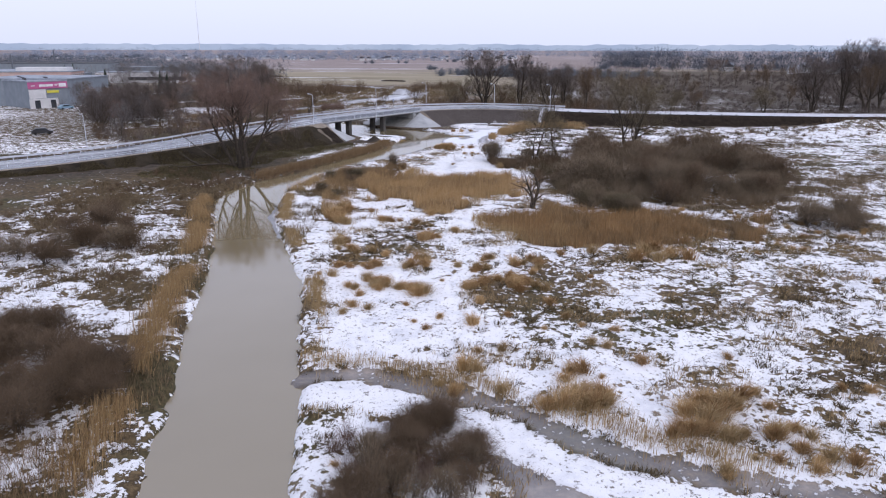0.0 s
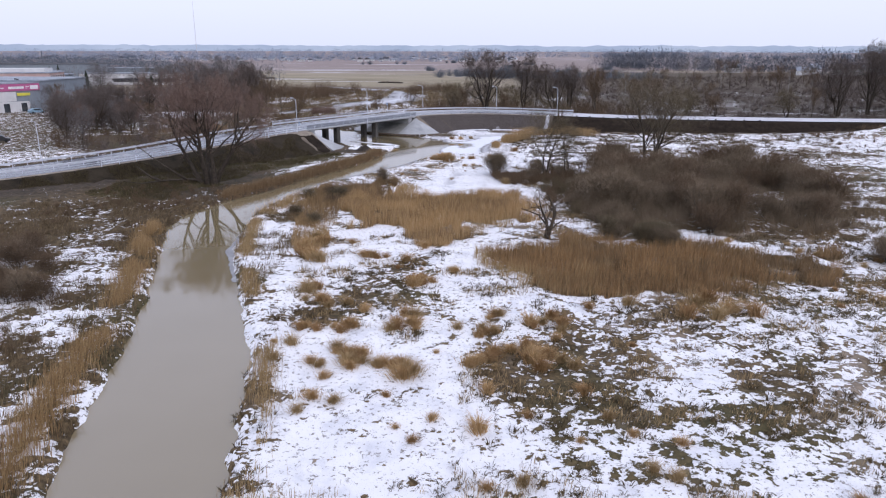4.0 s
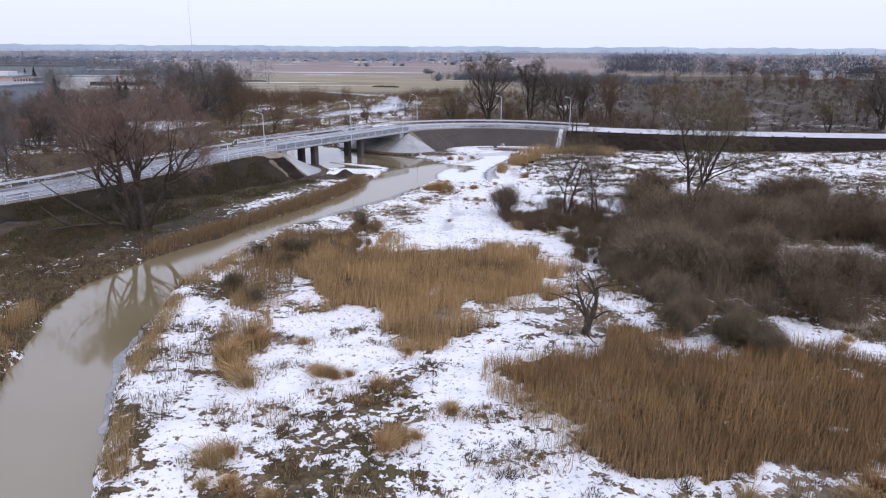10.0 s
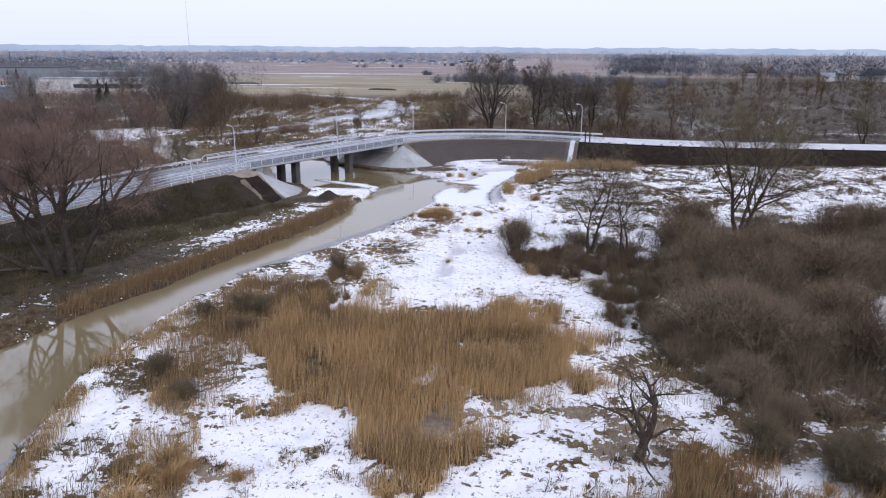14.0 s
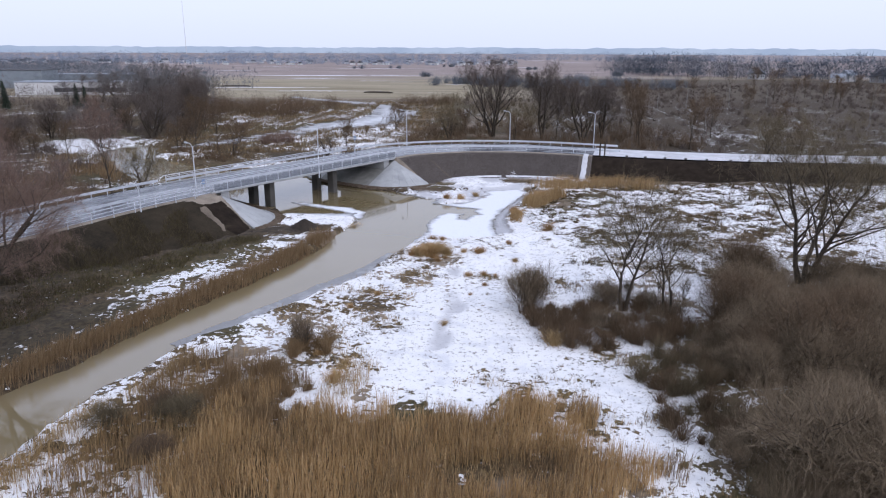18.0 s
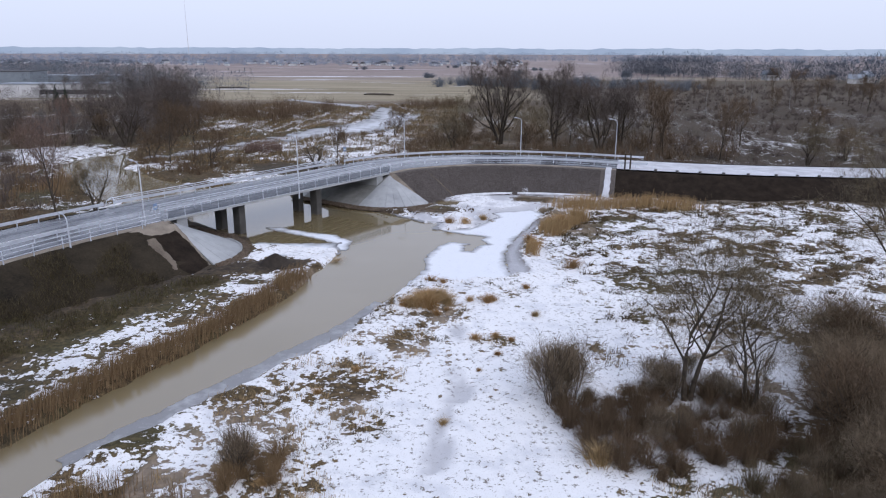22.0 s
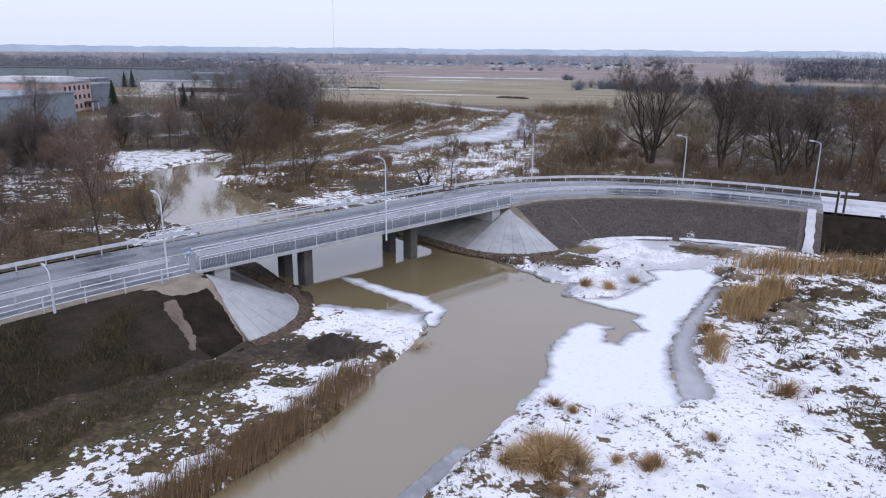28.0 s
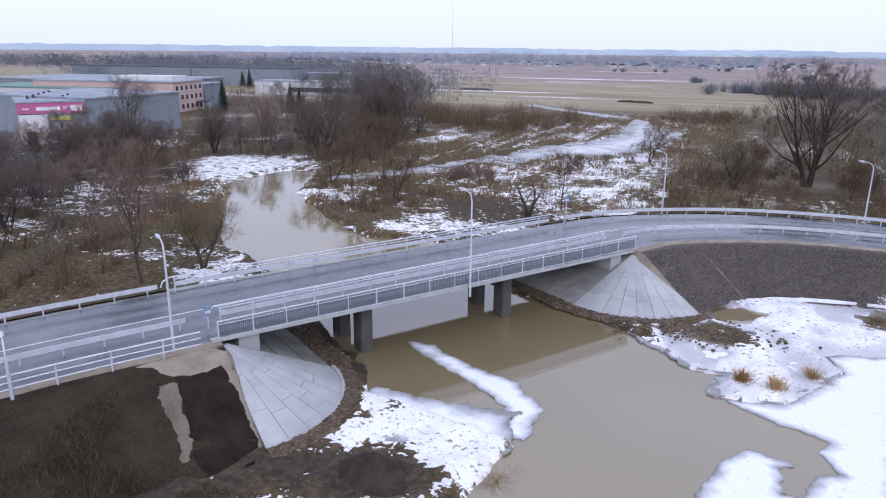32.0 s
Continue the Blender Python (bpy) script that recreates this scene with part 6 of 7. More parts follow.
KINDS["dead"] = tree_meshes(14, BARK, TWIG, 4, 0.022, trunk_h=4.6, spread=1.2, stems=2, limbs=10, levels=2, r0=0.26, up=0.14, wander=0.36, clear=0.22, lean=0.05)
for k in range(6):
    KINDS["shrub%d" % k] = tree_meshes(30 + k, BARK, (TWIG_SOFT, TWIG_OLIVE, TWIG_SOFT, TWIG, TWIG, TWIG_OLIVE)[k], 4, 0.014, trunk_h=2.5, spread=0.9, stems=9 + k, limbs=7, levels=2, r0=0.035, up=0.3, wander=0.2, clear=0.12, twig_len=1.3)
    KINDS["thicket%d" % k] = tree_meshes(50 + k, BARK, (TWIG, TWIG_RED, TWIG_OLIVE, TWIG, TWIG, TWIG_RED)[k], 3, 0.05, trunk_h=3.2, spread=0.8, stems=10, limbs=7, levels=2, r0=0.05, up=0.35, wander=0.2, clear=0.12, twig_len=1.4)

KINDS["shrub6"] = tree_meshes(70, BARK, TWIG_SOFT, 1, 0.012, trunk_h=2.9, spread=0.4, stems=14, limbs=3, levels=2, r0=0.022, up=0.6, wander=0.14, clear=0.2, splay=0.75)
T = random.Random(4)
willow = tree("willow", -32.2, 111.6, 1.0, 0.3, "large many-stemmed bare willow with reddish twigs", name="willow_tree")
for limb in ([(0, 0, 0.5), (-3, -0.8, 0.9), (-6, -2.2, 0.9), (-8, -3.6, 0.8), (-10, -4.6, 1.3)], [(-3, -0.8, 0.9), (-4.4, -1.6, 2.2), (-6.2, -2.4, 3.8), (-8.4, -3.6, 6.2)], [(-6, -2.2, 0.9), (-7.4, -2.2, 1.6), (-9.2, -2.0, 3.0)]):
    s = Shape()
    s.tube(limb, [0.2 - 0.16 * i / (len(limb) - 1) for i in range(len(limb))], 6)
    p = part("low_limb", s, BARK, None, "low limb sprawling over the grass", True)
    p.parent, p.matrix_parent_inverse = willow, Matrix.Rotation(-0.3, 4, "Z")
tree("dead", 10.7, 83.0, 1.0, 0.5, "small crooked leafless tree standing in snow", name="crooked_tree")
tree("snag", 15.65, 118.7, 1.12, 0.0, "bare two-stemmed tree among snow and scrub")
tree("snag", 18.5, 117.2, 0.9, 2.0, "small bare tree among snow and scrub")
tree("broad", 33.2, 125.6, 1.0, 0.6, "broad bare tree with a rounded crown beside the scrub")
for x, y, s, k in ((13.5, 234, 1.1, "oak"), (25, 230, 1.06, "oak_b"), (33.4, 226, 0.86, "oak"), (44, 218, 0.9, "slim"), (39, 231, 0.8, "oak_b"), (66, 206, 0.85, "olive"), (92, 204, 0.95, "olive"), (3.5, 227, 0.85, "olive"), (29, 236, 0.9, "slim"),
                   (76, 212, 0.8, "round"), (112, 216, 1.0, "oak"), (124, 222, 1.25, "oak_b"), (134, 226, 1.3, "oak"), (142, 232, 1.2, "oak_b"), (128, 214, 1.0, "slim"), (150, 228, 1.3, "oak"), (158, 236, 1.2, "slim"), (6, 236, 0.8, "round"), (18, 226, 0.7, "round")):
    tree(k, x, y, s, T.uniform(0, 6), "tall bare tree behind the road")
for x, y, s, k in ((-44, 163, 0.95, "red"), (-42.3, 168.5, 0.72, "olive"), (-51, 208, 0.85, "round"), (-38, 201, 0.9, "round"), (-47, 206, 0.8, "slim"), (-44, 210, 0.7, "slim"), (-20, 199, 0.95, "dead"), (-17, 204, 0.55, "slim"), (-10, 249, 0.85, "round"), (-61, 250, 0.8, "oak"),
                   (-58, 246, 0.9, "round"), (-66, 262, 0.85, "oak_b"), (-95.5, 217.6, 1.0, "hazy"), (-90, 306, 1.1, "hazy"), (-84, 312, 1.05, "hazy"), (-95, 300, 0.9, "hazy_b"), (-79, 306, 0.85, "hazy_b"), (-78, 230, 0.8, "red")):
    tree(k, x, y, s, T.uniform(0, 6), "bare tree on the far river bank")
WOOD_W = [(-112, 148), (-66, 128), (-46, 152), (-47, 172), (-66, 196), (-84, 212), (-112, 222), (-122, 190)]

LOT = [(-125, 135), (-78, 118), (-70, 140), (-84, 172), (-104, 205), (-112, 222), (-130, 225)]


def wood(poly, count, kinds, lo, hi, label, seed, gap=3.0, avoid=None):
    rng = random.Random(seed)
    p = np.array(poly)
    placed, tries = [], 0
    while len(placed) < count and tries < count * 40:
        tries += 1
        x, y = rng.uniform(p[:, 0].min(), p[:, 0].max()), rng.uniform(p[:, 1].min(), p[:, 1].max())
        if inside(poly, np.array([x]), np.array([y]))[0] < 0 or any(abs(x - a) + abs(y - b) < gap for a, b in placed):
            continue
        if inside(RIVER, np.array([x]), np.array([y]))[0] > -1.5 or near_line([(q[0], q[1]) for q in ROAD], np.array([x]), np.array([y]))[0] < 10.5:
            continue
        if inside(LOT, np.array([x]), np.array([y]))[0] > 0 or (avoid is not None and inside(avoid, np.array([x]), np.array([y]))[0] > 0):
            continue
        placed.append((x, y))
        k = rng.choice(kinds)
        shrub = k.startswith("shrub") or k.startswith("thicket")
        tree(k, x, y, rng.uniform(lo, hi), rng.uniform(0, 6.28), label, "shrub" if shrub else "tree", "shrub" if shrub else "tree", flat=rng.uniform(0.9, 1.25))


WOOD_T = [(-108, 170), (-84, 160), (-66, 134), (-60, 150), (-66, 196), (-84, 212), (-112, 226), (-118, 205)]
wood(WOOD_T, 24, ("oak", "round", "red", "hazy_b", "slim", "round"), 0.42, 0.66, "bare tree in the wood beyond the road", 5, 4.0, [(-60, 120), (-40, 120), (-40, 182), (-58, 186), (-66, 160)])
wood([(-92, 228), (-56, 224), (-50, 240), (-60, 275), (-82, 290)], 17, ("hazy", "hazy_b", "oak", "round"), 0.5, 0.85, "bare tree near the yards", 7, 4.0)
wood([(-130, 300), (-85, 300), (-85, 350), (-130, 360)], 18, ("hazy", "hazy_b"), 0.6, 1.0, "bare tree between the sheds", 17, 4.0)
wood([(40, 204), (210, 212), (260, 330), (220, 430), (60, 400)], 70, ("birch", "birch", "slim", "slim"), 0.55, 0.95, "slender young birch on the brown heath", 14, 4.0)


def scrub(poly, count, hmin, hmax, mat, label, seed, per=110, width=0.06, gap=10.5, avoid=None, spread=0.95, fill=0.78, ragged=14, inset=0.0):
    """A thicket far from the camera: bushes of spreading stems joined into one mesh."""
    rng = np.random.default_rng(seed)
    p = np.array(poly, float)
    x, y = rng.uniform(p[:, 0].min(), p[:, 0].max(), count * 12), rng.uniform(p[:, 1].min(), p[:, 1].max(), count * 12)
    ok = (inside(poly, x, y) + (fbm(x * 0.1, y * 0.1, 3, seed) - 0.5) * ragged > inset) & (inside(RIVER, x, y) < -1.5) & (near_line([(q[0], q[1]) for q in ROAD], x, y) > gap)
    if avoid is not None:
        ok &= inside(avoid, x, y) < 0
    for g in SCRUB_GAPS:
        ok &= inside(g, x, y) < -0.6
    i = np.nonzero(ok)[0][:count]
    x, y = x[i], y[i]
    z = ground_z(x, y)
    h = rng.uniform(hmin, hmax, len(x)) * (0.6 + 0.8 * fbm(x * 0.07, y * 0.07, 3, seed + 1))
    if inset:
        h = h * np.clip(0.45 + inside(poly, x, y) * 0.16, 0.5, 1.0)
    X, Y, Z, H = (np.repeat(q, per) for q in (x, y, z, h))
    W = np.repeat(rng.uniform(0.55, spread, len(x)), per) * H
    n = len(X)
    a, lean = rng.uniform(0, 6.28, n), rng.random(n) ** 0.7
    ca, sa = np.cos(a), np.sin(a)
    # stems fan out from the root; upright twigs fill the bush down to the ground
    rr = rng.random(n) ** 0.6
    up = rng.random(n) ** 0.8 * (1 - 0.45 * rr ** 2) * rng.uniform(0.7, 1.12, n)
    p = np.stack([X + ca * rr * W, Y + sa * rr * W, Z + up * H * 0.9], -1)
    d = rng.normal(0, 0.5, (n, 3)) + np.stack([ca * rr * 0.8, sa * rr * 0.8, 0.9 + 0 * a], -1)
    d /= np.linalg.norm(d, axis=1, keepdims=True)
    twig = rng.random(n) < fill
    root = np.stack([X + rng.normal(0, 0.12, n) * H, Y + rng.normal(0, 0.12, n) * H, Z - 0.1], -1)
    base = np.where(twig[:, None], p - d * (H * 0.05)[:, None], root)
    tip = np.where(twig[:, None], p + d * (H * rng.uniform(0.08, 0.26, n))[:, None], np.stack([X + ca * lean * W * 0.8, Y + sa * lean * W * 0.8, Z + H * rng.uniform(0.55, 0.95, n) * (1 - 0.4 * lean ** 2)], -1))
    base[:, 2], tip[:, 2] = np.maximum(base[:, 2], Z - 0.1), np.maximum(tip[:, 2], Z + 0.02)
    bend = np.stack([ca * lean * W * 0.06, sa * lean * W * 0.06, 0 * W], -1)
    v, f = ribbons(base, tip, rng.uniform(0.5, 1.3, n) * width * np.where(twig, 0.75, 1.25), np.where(twig[:, None], 0, bend))
    return tagged(new("scrub", raw_mesh("scrub", v, f, mat)), label, "scrub", kind="stuff")


scrub(SCRUB_EAST, 290, 1.1, 3.5, TWIG_SOFT, "dense leafless brown scrub filling the thicket", 24, 290, 0.021, spread=1.25, fill=0.5, ragged=3, inset=0.9, avoid=[(8, 127), (19, 127), (20, 117), (16.5, 112), (12, 109)])
wood([(-118, 176), (-86, 168), (-72, 182), (-84, 212), (-112, 222)], 18, ("hazy", "red", "hazy_b", "oak", "round"), 0.4, 0.58, "bare tree in the wood beyond the road", 19, 3.5)
scrub(WOOD_W, 105, 1.6, 3.8, TWIG_DARK, "bare reddish undergrowth in the wood beyond the road", 6, avoid=LOT)
scrub([(-72, 140), (-50, 148), (-40, 168), (-50, 176), (-66, 190), (-78, 180)], 46, 1.2, 2.8, TWIG, "low brown brush on the far river bank", 16)
scrub([(-130, 228), (-64, 224), (-56, 245), (-66, 275), (-100, 290)], 190, 1.8, 4.2, TWIG_DARK, "bare undergrowth near the yards", 8)
scrub([(-112, 172), (-84, 176), (-72, 200), (-86, 216), (-112, 224)], 90, 1.6, 3.8, TWIG_DARK, "bare undergrowth beyond the river bend", 36, avoid=LOT)
scrub([(-63, 287), (-53.4, 275), (-40, 281), (-34, 305), (-37, 322), (-63, 304), (-85, 325), (-90, 315)], 110, 4.0, 7.5, TWIG, "thick bare willow scrub by the creek", 9)
scrub([(-37, 218), (-30, 219), (-33, 229), (-38, 227)], 16, 2.2, 3.6, TWIG_RED, "dense rusty-brown bushes on the creek bank", 10, 220, 0.05)
scrub([(-26, 236), (-14, 240), (-10, 256), (-16, 254)], 14, 1.0, 2.0, TWIG, "low brown scrub on the creek bank", 33)
scrub([(-16, 322), (4, 322), (6, 352), (-12, 350)], 30, 3.0, 5.0, TWIG, "dark bare scrub by the creek", 34)
scrub([(-54, 200), (-36, 192), (-30, 200), (-40, 212), (-54, 212)], 30, 1.0, 2.4, TWIG, "low brown scrub between river and creek", 11)
scrub([(-8, 206), (40, 203), (58, 214), (52, 250), (2, 262), (-6, 232)], 190, 1.5, 4.2, TWIG, "bare brown scrub behind the road", 12)
scrub([(8, 250), (50, 240), (60, 330), (10, 380), (-4, 330)], 130, 2.0, 5.0, TWIG_OLIVE, "bare scrub on the heath", 13)
scrub([(40, 200), (230, 210), (320, 330), (280, 520), (60, 480)], 2300, 0.5, 2.6, TWIG_DARK, "low brown scrub on the heath", 15, 100, 0.07, spread=2.4, fill=0.65)
scrub([(70, 150), (130, 150), (135, 172), (75, 172)], 60, 0.8, 2.0, TWIG, "brown weeds on a snowy earth heap", 18, gap=9.0)
scrub([(-60, 56), (-26, 54), (-29, 68), (-34, 86), (-58, 92)], 90, 0.4, 1.3, TWIG, "low brown brush in the snowy meadow", 19, 110, 0.022, spread=1.8, fill=0.5)
scrub([(46, 84), (64, 82), (78, 110), (64, 130), (54, 128)], 24, 0.7, 1.9, TWIG_SOFT, "leafless brown scrub in the snow", 20, 150, 0.026, spread=1.5, fill=0.6)
scrub([(36, 140), (62, 134), (90, 145), (70, 168), (42, 164)], 60, 0.5, 1.2, TWIG, "low brown weeds in the snowy meadow", 21, 120, 0.03)
scrub([(-46, 92), (-30, 96), (-26, 104), (-27, 114), (-44, 106)], 60, 0.5, 1.5, TWIG, "low brown brush below the road bank", 22, 120, 0.022, 14.0, spread=1.6, fill=0.5)
scrub([(18, 112), (24, 110), (28.5, 115), (26, 119), (22, 119.5), (19.5, 121), (17.6, 117)], 36, 1.2, 2.5, TWIG, "dense brown leafless scrub beside the bare trees", 28, 320, 0.02, spread=1.0, fill=0.45, ragged=2, avoid=[(18.8, 123), (21.8, 123), (22, 116.5), (19.6, 116)])
scrub([(13.4, 102), (13.6, 107.6), (17.5, 110.5), (25, 113), (33, 117.5), (31, 108), (23, 101), (19, 98), (14, 100)], 96, 0.9, 2.0, TWIG, "dense dark brown leafless scrub at the thicket's edge", 29, 330, 0.02, spread=1.1, fill=0.45, ragged=2)
scrub([(-14.5, 103), (-12.8, 107.4), (-9.4, 109), (-6.6, 106.4), (-6.4, 102.4), (-11.6, 100.2)], 38, 0.7, 1.5, BROWN_REED, "thick brown sedge and reed stems beside the river", 31, 330, 0.02, spread=1.0, fill=0.35, ragged=2)
scrub([(-5.6, 31.2), (-4.0, 32.2), (-0.8, 31.2), (0.6, 30), (1, 28.5), (1.2, 25), (-4.6, 25)], 16, 0.8, 1.5, TWIG_RED, "thin reddish-brown stems beside the snowy track", 37, 240, 0.012, spread=0.8, fill=0.35, ragged=1)
scrub([(-30, 43), (-25.7, 43), (-21.6, 38.6), (-19.6, 34), (-21, 31), (-30, 29)], 26, 0.8, 1.5, TWIG_RED, "thin reddish-brown stems in the dark brush", 38, 240, 0.012, spread=0.8, fill=0.35, ragged=1)
scrub([(-9.6, 113.4), (-5.8, 112.8), (-5.4, 110), (-8.8, 109.6)], 12, 0.9, 1.8, BROWN_REED, "dense reddish-brown bush beside the river", 27, 420, 0.02, spread=0.9, fill=0.4, ragged=1)
scrub([(7.4, 119), (8.8, 111.8), (11.5, 110.6), (14.5, 112), (18, 113), (19.7, 116.3), (17.5, 120), (13, 120), (9.8, 120)], 84, 0.7, 1.7, TWIG, "low brown brush round the bare tree", 25, 380, 0.02, spread=1.3, fill=0.4, ragged=2)
scrub([(13, 107), (14.4, 103), (14.8, 98), (16.4, 91), (21, 90), (25, 100), (25, 113), (19, 113.5), (15.4, 110)], 80, 1.0, 2.2, TWIG_OLIVE, "olive-brown leafless scrub at the thicket's edge", 26, 340, 0.018, spread=1.1, fill=0.4, ragged=2)
scrub([(12, 34), (32, 30), (44, 56), (20, 64)], 34, 0.3, 0.8, TWIG_OLIVE, "low brown weeds in the snow", 23, 150, 0.018)


def shrubs(poly, count, lo, hi, label, kinds=(0, 1, 2, 3), seed=1, inset=0.0):
    rng = random.Random(seed)
    p = np.array(poly)
    x, y = np.array([(rng.uniform(p[:, 0].min(), p[:, 0].max()), rng.uniform(p[:, 1].min(), p[:, 1].max())) for _ in range(count * 12)]).T
    ok = np.nonzero((inside(poly, x, y) + (fbm(x * 0.2, y * 0.2, 3, 77) - 0.5) * 4 > inset) & (inside(RIVER, x, y) < -1.2) & (np.max([inside(g, x, y) for g in SCRUB_GAPS], axis=0) < -0.4))[0][:count]
    for i, z in zip(ok, ground_z(x[ok], y[ok])):
        tree("shrub%d" % rng.choice(kinds), float(x[i]), float(y[i]), rng.uniform(lo, hi), rng.uniform(0, 6.28), label, "shrub", "shrub", z=float(z), flat=rng.uniform(0.9, 1.3))


shrubs(SCRUB_EAST, 110, 0.6, 1.4, "dense leafless brown willow scrub in the snow", (0, 0, 2, 3), inset=3.0)
shrubs([(14.6, 100), (17, 86), (20, 86), (18.5, 100), (20, 110), (18, 111)], 20, 0.3, 0.55, "low leafless brown bush at the thicket's edge", (0, 2, 6), seed=15)
shrubs([(9, 122), (13, 118), (20, 116), (22, 123), (14, 126)], 9, 0.3, 0.6, "thin bare bush standing in snow", (6, 6, 1), seed=2)
shrubs([(6.4, 120.4), (10.4, 120.4), (10.4, 117), (7, 117.4)], 5, 0.7, 1.05, "thin reddish-brown bush standing in snow", (6, 6, 2), seed=12)
shrubs([(12, 123), (19, 122), (19.5, 113), (13, 112)], 12, 0.3, 0.65, "thin reddish-brown bush standing in snow", (6, 2, 6), seed=14)
shrubs([(22.5, 110), (27, 108), (30, 116), (26, 119)], 12, 0.6, 1.0, "dense leafless brown willow scrub in the snow", (0, 3), seed=13)
shrubs([(16, 84), (30, 82), (36, 80), (20, 79)], 14, 0.4, 0.7, "low bare bush beside the reeds", (0, 5), seed=3)
shrubs([(-31, 44), (-25.7, 44), (-21.6, 39.6), (-19.2, 35.1), (-18.6, 32.2), (-20.5, 31.2), (-22, 29.5), (-31, 28)], 60, 0.45, 0.8, "dark leafless bush beside the river", (3, 4), seed=4)
shrubs([(-5.6, 31.6), (-4.0, 32.8), (-0.8, 31.8), (0.8, 30.4), (1.3, 28.5), (1.6, 24), (-4.0, 24)], 40, 0.32, 0.56, "dense dark bush beside the snowy track", (6, 6, 4, 3), seed=5)
shrubs([(-9.2, 112.6), (-6.2, 112.4), (-6.2, 110.2), (-8.6, 110)], 3, 0.5, 0.7, "dense reddish-brown bush beside the river", (6, 0, 6), seed=16)
shrubs([(38, 70), (44, 70), (46, 77), (40, 76)], 10, 0.6, 0.9, "dark leafless bush in the snow", (0, 2), seed=6)
shrubs([(-44, 62), (-28, 58), (-31, 70), (-38, 80)], 20, 0.4, 0.8, "low brown brush in the snowy meadow", (0, 2, 3, 4), seed=7)
shrubs([(-17, 91), (-16, 102), (-11, 110), (-8, 108), (-12, 96), (-12, 86)], 8, 0.28, 0.5, "dark bare bush between reeds and river", (3, 1, 5), seed=8)

# sparse dead grass on the western road bank
bx, by, bz = [], [], []
for _ in range(60000):
    i = T.choice(along(-90, -6))
    t = T.random()
    top = off(i, -6.1, -0.22)
    h = max(0.05, top.z + 0.3)
    q = off(i, -(6.1 + 2.0 * h * t)) + Vector((T.uniform(-0.5, 0.5), T.uniform(-0.5, 0.5), 0))
    if noise.noise(Vector((q.x * 0.25, q.y * 0.25, 1))) + 0.5 * t < 0.12:
        continue
    bx.append(q.x), by.append(q.y), bz.append(top.z - h * t - 0.03)
bh = RNG.uniform(0.12, 0.5, len(bx))
ba = RNG.uniform(0, 6.28, len(bx))
bb = np.stack([bx, by, bz], -1)
stuff("bank_grass", [ribbons(bb, bb + np.stack([np.cos(ba) * bh * 0.6, np.sin(ba) * bh * 0.6, bh], -1), RNG.uniform(0.02, 0.05, len(bx)))], BANK_GRASS, "sparse dead grass on the dark road bank", "grass")

# ---- buildings, far woods and the distance ----
PINK = surface("pink_render", (0.46, 0.32, 0.29), (0.56, 0.40, 0.36), 0.4, 8, 0.85)
GREY_WALL = surface("grey_blue_cladding", (0.17, 0.20, 0.23), (0.24, 0.27, 0.30), 0.5, 8, 0.7)
WHITE_WALL = surface("off_white_wall", (0.50, 0.50, 0.50), (0.66, 0.66, 0.66), 0.4, 8, 0.85)
ROOF_SNOW = surface("thin_snow_on_flat_roof", (0.17, 0.20, 0.24), (0.40, 0.43, 0.47), 0.25, 3, 0.85)
ROOF_DARK = surface("dark_roof", (0.05, 0.05, 0.055), (0.10, 0.10, 0.11), 0.5, 6, 0.8)
ROOF_GREEN = surface("green_sheet_roof", (0.10, 0.20, 0.17), (0.16, 0.27, 0.23), 0.5, 6, 0.6)
GLASS = surface("dark_window_glass", (0.03, 0.034, 0.04), (0.06, 0.066, 0.075), 0.5, 4, 0.15, spec=0.6, relief=0.0)
MAGENTA = surface("magenta_sign_board", (0.40, 0.10, 0.22), (0.47, 0.13, 0.27), 0.5, 6, 0.5, relief=0.0)
YELLOW = surface("yellow_sign_board", (0.55, 0.50, 0.06), (0.66, 0.60, 0.10), 0.5, 6, 0.5, relief=0.0)
CAR = surface("black_car_paint", (0.012, 0.012, 0.014), (0.025, 0.025, 0.028), 1, 8, 0.3, spec=0.5, relief=0.0)
CAR_BLUE = surface("pale_blue_car_paint", (0.20, 0.34, 0.44), (0.26, 0.40, 0.50), 1, 8, 0.35, spec=0.5, relief=0.0)
RUBBER = surface("black_tyre", (0.01, 0.01, 0.01), (0.02, 0.02, 0.02), 2, 20, 0.8)


